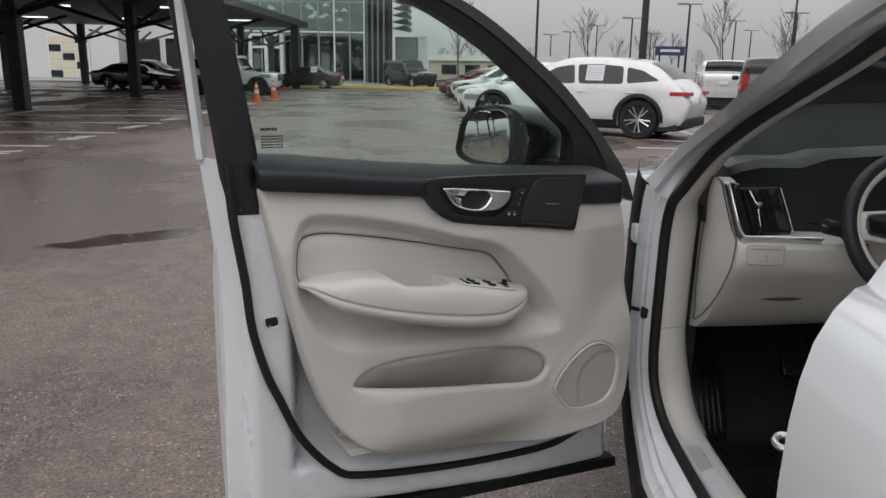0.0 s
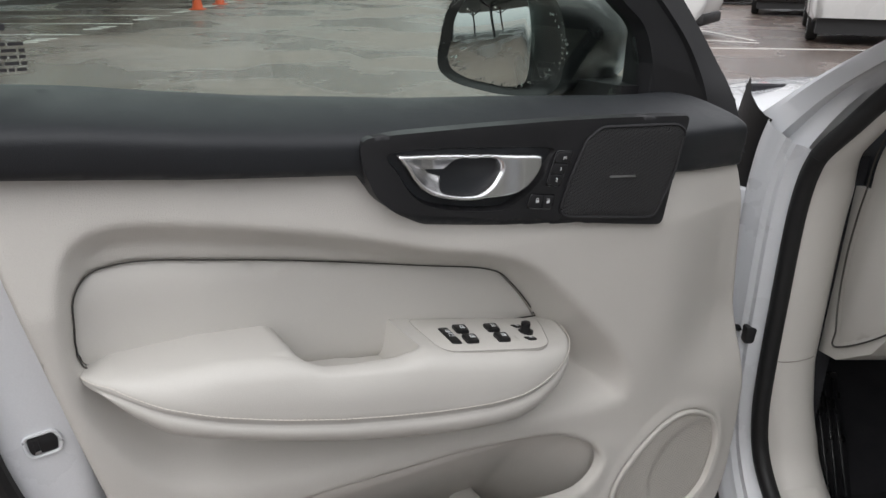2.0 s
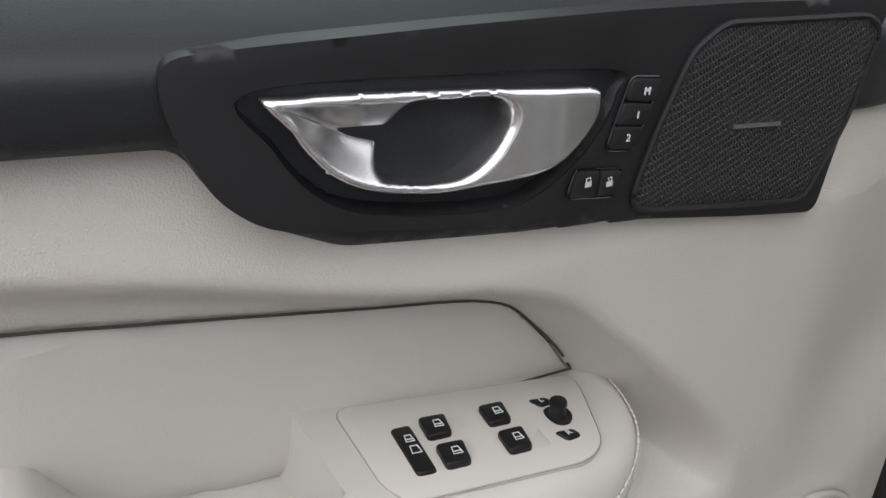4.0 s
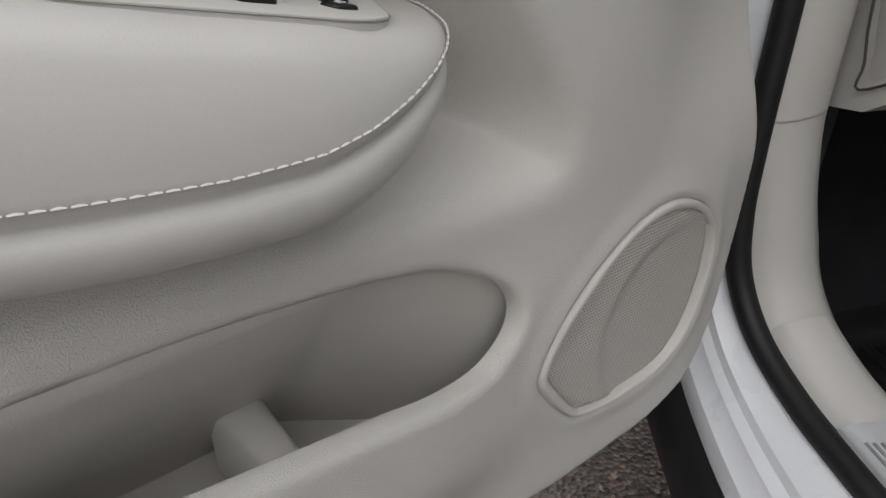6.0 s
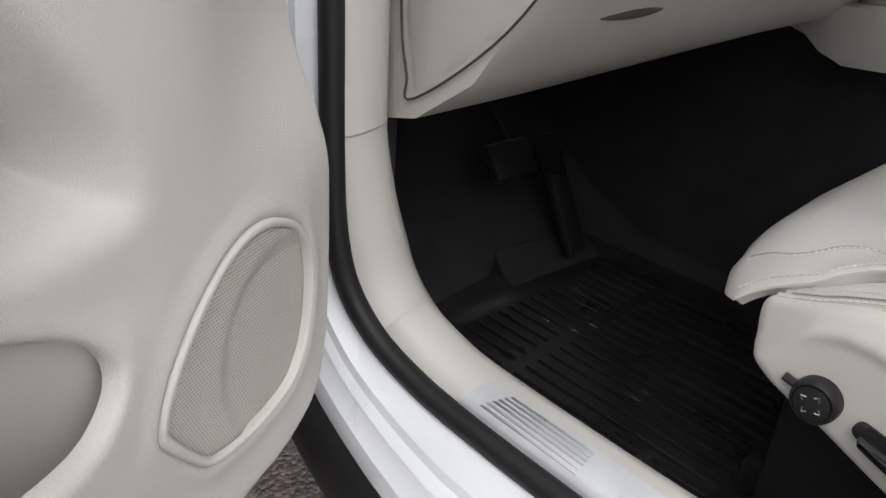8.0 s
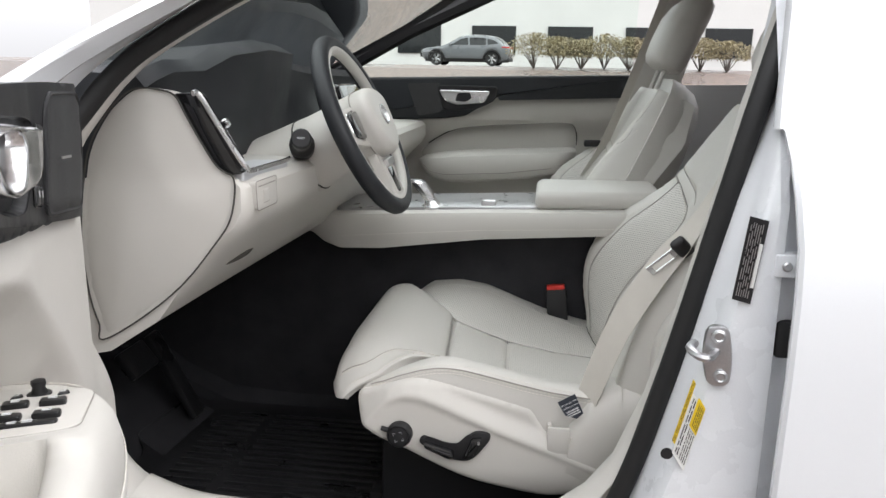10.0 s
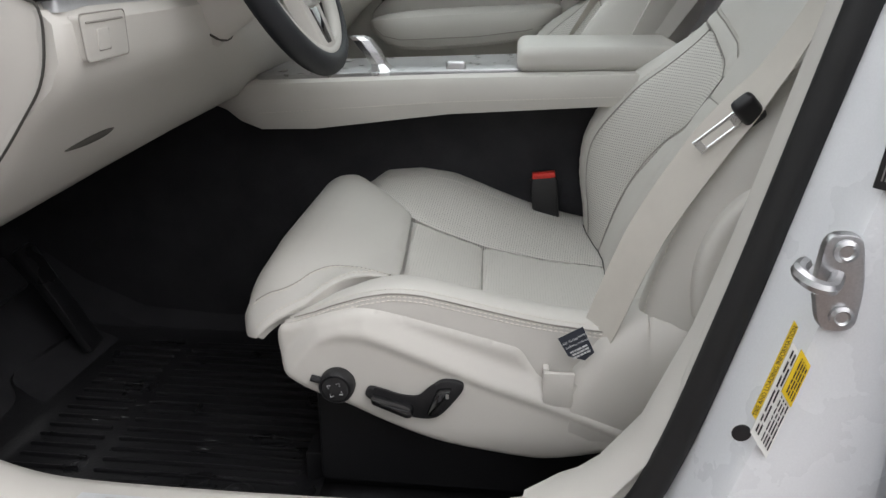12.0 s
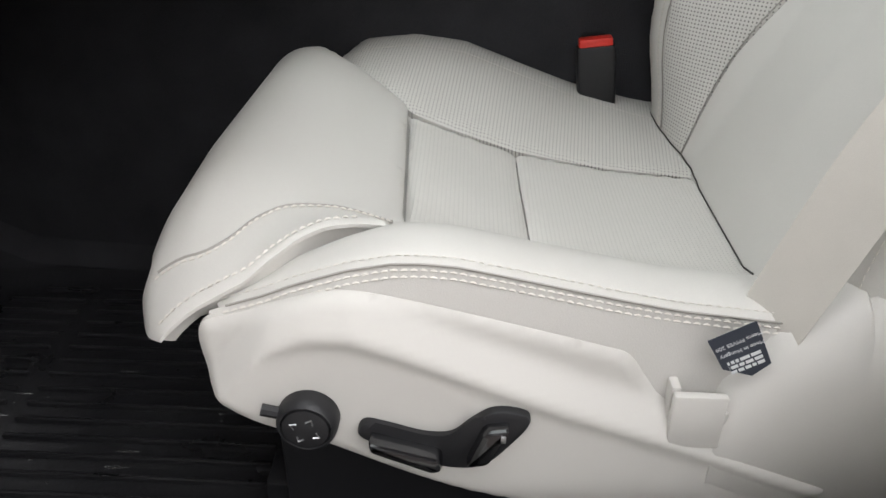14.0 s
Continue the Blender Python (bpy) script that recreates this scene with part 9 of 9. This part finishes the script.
wing = building("slatted_facade", "dark slatted facade with a louvred canopy edge")
A, B = Vector((-6.0, 66.0, 0)), Vector((-3.9, 61.0, 0))
d = (B - A) / 15
nrm = Vector((d.y, -d.x, 0)).normalized()
for k in range(16):
    p = A + d * k
    bm = bmesh.new()
    skin(bm, [[p + d * 0.2, p - d * 0.2, p - d * 0.2 + nrm * -0.35, p + d * 0.2 + nrm * -0.35], [q + Vector((0, 0, 9)) for q in (p + d * 0.2, p - d * 0.2, p - d * 0.2 + nrm * -0.35, p + d * 0.2 + nrm * -0.35)]])
    part("fin", bm, M_STEEL_DARK if k % 4 else M_GREY_CLAD, wing, smooth=False)
for k in range(9):
    z = 4.3 + 0.5 * k
    bm = bmesh.new()
    q = B + nrm * -0.4
    skin(bm, [[q + Vector((0, 0, z)), q + Vector((1.0, -0.6, z + 0.28)), q + Vector((1.0, -0.6, z + 0.32)), q + Vector((0, 0, z + 0.1))], [q + Vector((1.2, 6, z)), q + Vector((1.3, 6, z + 0.28)), q + Vector((1.3, 6, z + 0.32)), q + Vector((1.2, 6, z + 0.1))]])
    part("louvre", bm, M_GREY_CLAD, wing, smooth=False)
slab(wing, "wall", (-5.6, 66.3, 0), (-3.9, 66.6, 9), M_CLAD)
low = building("grey_building", "low grey clad building with a white end wall")
slab(low, "wall", (-3.6, 66, 0), (-1.7, 76, 3.9), M_GREY_CLAD)
slab(low, "end_wall", (-1.7, 65.8, 0), (-0.9, 76, 4.0), M_FRAME_WHITE)
slab(low, "window", (-3.2, 65.9, 0.4), (-2.0, 66.02, 2.3), M_SHOP)
beige = building("beige_building", "long low beige building in the distance")
slab(beige, "wall", (-2, 100, 0), (16, 110, 3.0), M_BEIGE)
slab(beige, "roof_band", (-2.2, 99.7, 2.3), (16.2, 110, 3.0), M_RENDER)
for k in range(5):
    slab(beige, "window", (0.5 + 3 * k, 99.95, 0.6), (2.4 + 3 * k, 100.05, 1.8), M_TINT)
far = building("far_building", "pale building beyond the shrubs across the road")
slab(far, "wall", (62, -40, 1.2), (72, 40, 8), M_RENDER)
for k in range(9):
    slab(far, "window", (61.9, -26 + 6 * k, 2.2), (62.1, -22.5 + 6 * k, 4.4), M_TINT)


# ---- cones, poles, sign, trees, shrubs ----
def cone(x, y):
    ob = thing("traffic_cone", (x, y, 0), "orange traffic cone with white reflective bands", "cone", "traffic cones")
    M = Matrix.Translation((x, y, 0))
    prof = lambda z: 0.165 - 0.135 * z / 0.78
    bm = bmesh.new()
    box(bm, (x - 0.21, y - 0.21, 0), (x + 0.21, y + 0.21, 0.04), 0.015)
    part("base", bm, M_CONE, ob)
    bm = bmesh.new()
    lathe(bm, [(prof(z), z + 0.04) for z in (0, 0.25, 0.5, 0.78)], M, 20)
    part("cone_body", bm, M_CONE, ob)
    for z0, z1 in ((0.33, 0.47), (0.56, 0.66)):
        bm = bmesh.new()
        lathe(bm, [(prof(z0) + 0.003, z0 + 0.04), (prof(z1) + 0.003, z1 + 0.04)], M, 20)
        part("band", bm, M_LINE, ob)


for x, y in ((-7.16, 25.5), (-7.27, 28.5), (-7.35, 31.6), (-7.4, 35.1)):
    cone(x, y)


def light_pole(x, y, h, r=0.07, heads=2):
    ob = thing("light_pole", (x, y, 0), "dark steel car park light pole with flat lamp heads", "street lamp", "light poles")
    bm = bmesh.new()
    tube(bm, [(x, y, 0), (x, y, h * 0.5), (x, y, h)], [r * 1.2, r, r * 0.8], 8)
    part("pole", bm, M_STEEL_DARK, ob)
    bm = bmesh.new()
    box(bm, (x - 0.25, y - 0.25, 0), (x + 0.25, y + 0.25, 0.5), 0.03)
    part("footing", bm, M_GREY_CLAD, ob)
    for sd in (-1, 1)[:heads]:
        bm = bmesh.new()
        box(bm, (x + sd * 0.15, y - 0.16, h), (x + sd * 1.05, y + 0.16, h + 0.09), 0.03)
        part("lamp_head", bm, M_GREY_CLAD, ob)
        bm = bmesh.new()
        tube(bm, [(x, y, h - 0.05), (x + sd * 0.3, y, h + 0.03)], 0.03, 5)
        part("arm", bm, M_STEEL_DARK, ob)


for x, y, h, r in ((15.1, 105, 5.9, 0.08), (18.5, 110, 6.5, 0.08), (20.2, 100, 6.9, 0.09), (20.9, 85, 6.9, 0.10), (22.2, 70, 7.2, 0.11), (8.3, 32, 9.0, 0.14), (5.6, 45, 9.0, 0.07),
                   (34, 90, 7.1, 0.09), (43.9, 110, 7.1, 0.1), (31.8, 70, 6.6, 0.11), (24.4, 90, 5.6, 0.07), (28, 62, 8, 0.1), (50, 80, 8, 0.1)):
    light_pole(x, y, h, r)
sign = thing("roadside_sign", (24, 80, 0), "dark blue roadside sign with plain pale bars", "sign")
slab(sign, "sign_board", (22.2, 79.9, 3.0), (25.2, 80.1, 3.9), M_SIGN_BLUE)
slab(sign, "lettering_bar", (22.7, 79.86, 3.35), (24.7, 79.92, 3.6), M_FRAME_WHITE)
for x in (22.7, 24.7):
    slab(sign, "sign_post", (x - 0.08, 79.95, 0), (x + 0.08, 80.05, 3.0), M_STEEL_DARK)


def bare_tree(seed, h):
    rnd = random.Random(seed)
    ob = thing("bare_tree", (0, 0, 0), "thin bare winter tree with fine upright branches", "tree", "bare trees")
    bm = bmesh.new()
    tube(bm, [(0, 0, 0), (0.03 * h, 0, 0.3 * h), (0.0, 0.02 * h, 0.6 * h), (0.01 * h, 0, h)], [0.012 * h, 0.010 * h, 0.006 * h, 0.001 * h], 6)
    part("trunk", bm, M_BARK, ob)
    bm = bmesh.new()
    def grow(p, d, ln, r, deep):
        mid = p + d * ln * 0.5 + Vector((rnd.uniform(-1, 1), rnd.uniform(-1, 1), 0)) * ln * 0.06
        end = p + d * ln + Vector((0, 0, ln * 0.1))
        tube(bm, [p, mid, end], [r, r * 0.7, r * 0.3], 4)
        if deep:
            for k in range(4):
                q = p.lerp(end, rnd.uniform(0.3, 0.95))
                dd = (d + Vector((rnd.uniform(-1, 1), rnd.uniform(-1, 1), rnd.uniform(-0.1, 0.6))) * 0.75).normalized()
                grow(q, dd, ln * rnd.uniform(0.35, 0.6), r * 0.55, deep - 1)
    for k in range(13):
        z = h * rnd.uniform(0.25, 0.9)
        a = rnd.uniform(0, 6.3)
        grow(Vector((0, 0, z)), Vector((math.cos(a) * 0.6, math.sin(a) * 0.6, 0.9)).normalized(), (h - z) * 0.5 + 0.06 * h, 0.004 * h, 2)
    part("crown", bm, M_BARK, ob)["kind"] = "stuff"
    return ob


kinds = [bare_tree(3, 6.0), bare_tree(5, 7.0)]
spots = [(11.4, 60), (21.7, 60), (18.6, 42), (24.5, 92), (30, 100), (2.0, 75), (14, 120), (3, 130), (5.5, 128), (8, 132), (1, 134), (10.5, 130), (13, 136), (36, 130), (40, 120), (27, 118), (45, 100), (33, 60)]
for k, ob in enumerate(kinds):
    ob.matrix_world = Matrix.Translation((*spots[k], 0))
for k, (x, y) in enumerate(spots[2:]):
    copy_thing(kinds[k % 2], Matrix.Translation((x, y, -0.1)) @ pose(0, 0, 0, 0, 0, 37 * k) @ Matrix.Scale(0.8 + 0.12 * (k % 4), 4))


def shrub(x, y, w, h, seed, base):
    rnd = random.Random(seed)
    ob = thing("shrub", (x, y, base), "brown and green winter shrub beside the lane", "shrub", "shrubs")
    bm = bmesh.new()
    for k in range(14):
        a, b = rnd.uniform(0, 6.3), rnd.uniform(0.2, 1)
        tube(bm, [(x, y, base), (x + math.cos(a) * w * 0.4 * b, y + math.sin(a) * w * 0.4 * b, base + h * 0.85)], [0.02, 0.006], 4)
    part("stem", bm, M_BARK, ob)["kind"] = "stuff"
    bm = bmesh.new()
    for k in range(1500):
        a, e, q = rnd.uniform(0, 6.3), rnd.uniform(-0.2, 1.57), rnd.uniform(0.55, 1.05)
        c = Vector((x + math.cos(a) * math.cos(e) * w * 0.5 * q, y + math.sin(a) * math.cos(e) * w * 0.5 * q, base + h * 0.45 + math.sin(e) * h * 0.5 * q))
        u = Vector((rnd.uniform(-1, 1), rnd.uniform(-1, 1), rnd.uniform(-1, 1))).normalized() * 0.05
        v = u.cross(Vector((rnd.uniform(-1, 1), rnd.uniform(-1, 1), 1))).normalized() * 0.025
        bm.faces.new([bm.verts.new(p) for p in (c - u, c + v, c + u, c - v)])
    part("leaves", bm, M_SHRUB, ob, smooth=False)["kind"] = "stuff"


for k in range(9):
    shrub(31.5 + 0.4 * (k % 2), -5.5 + 0.95 * k, 2.3, 1.25 + 0.12 * (k % 3), 20 + k, 1.2)
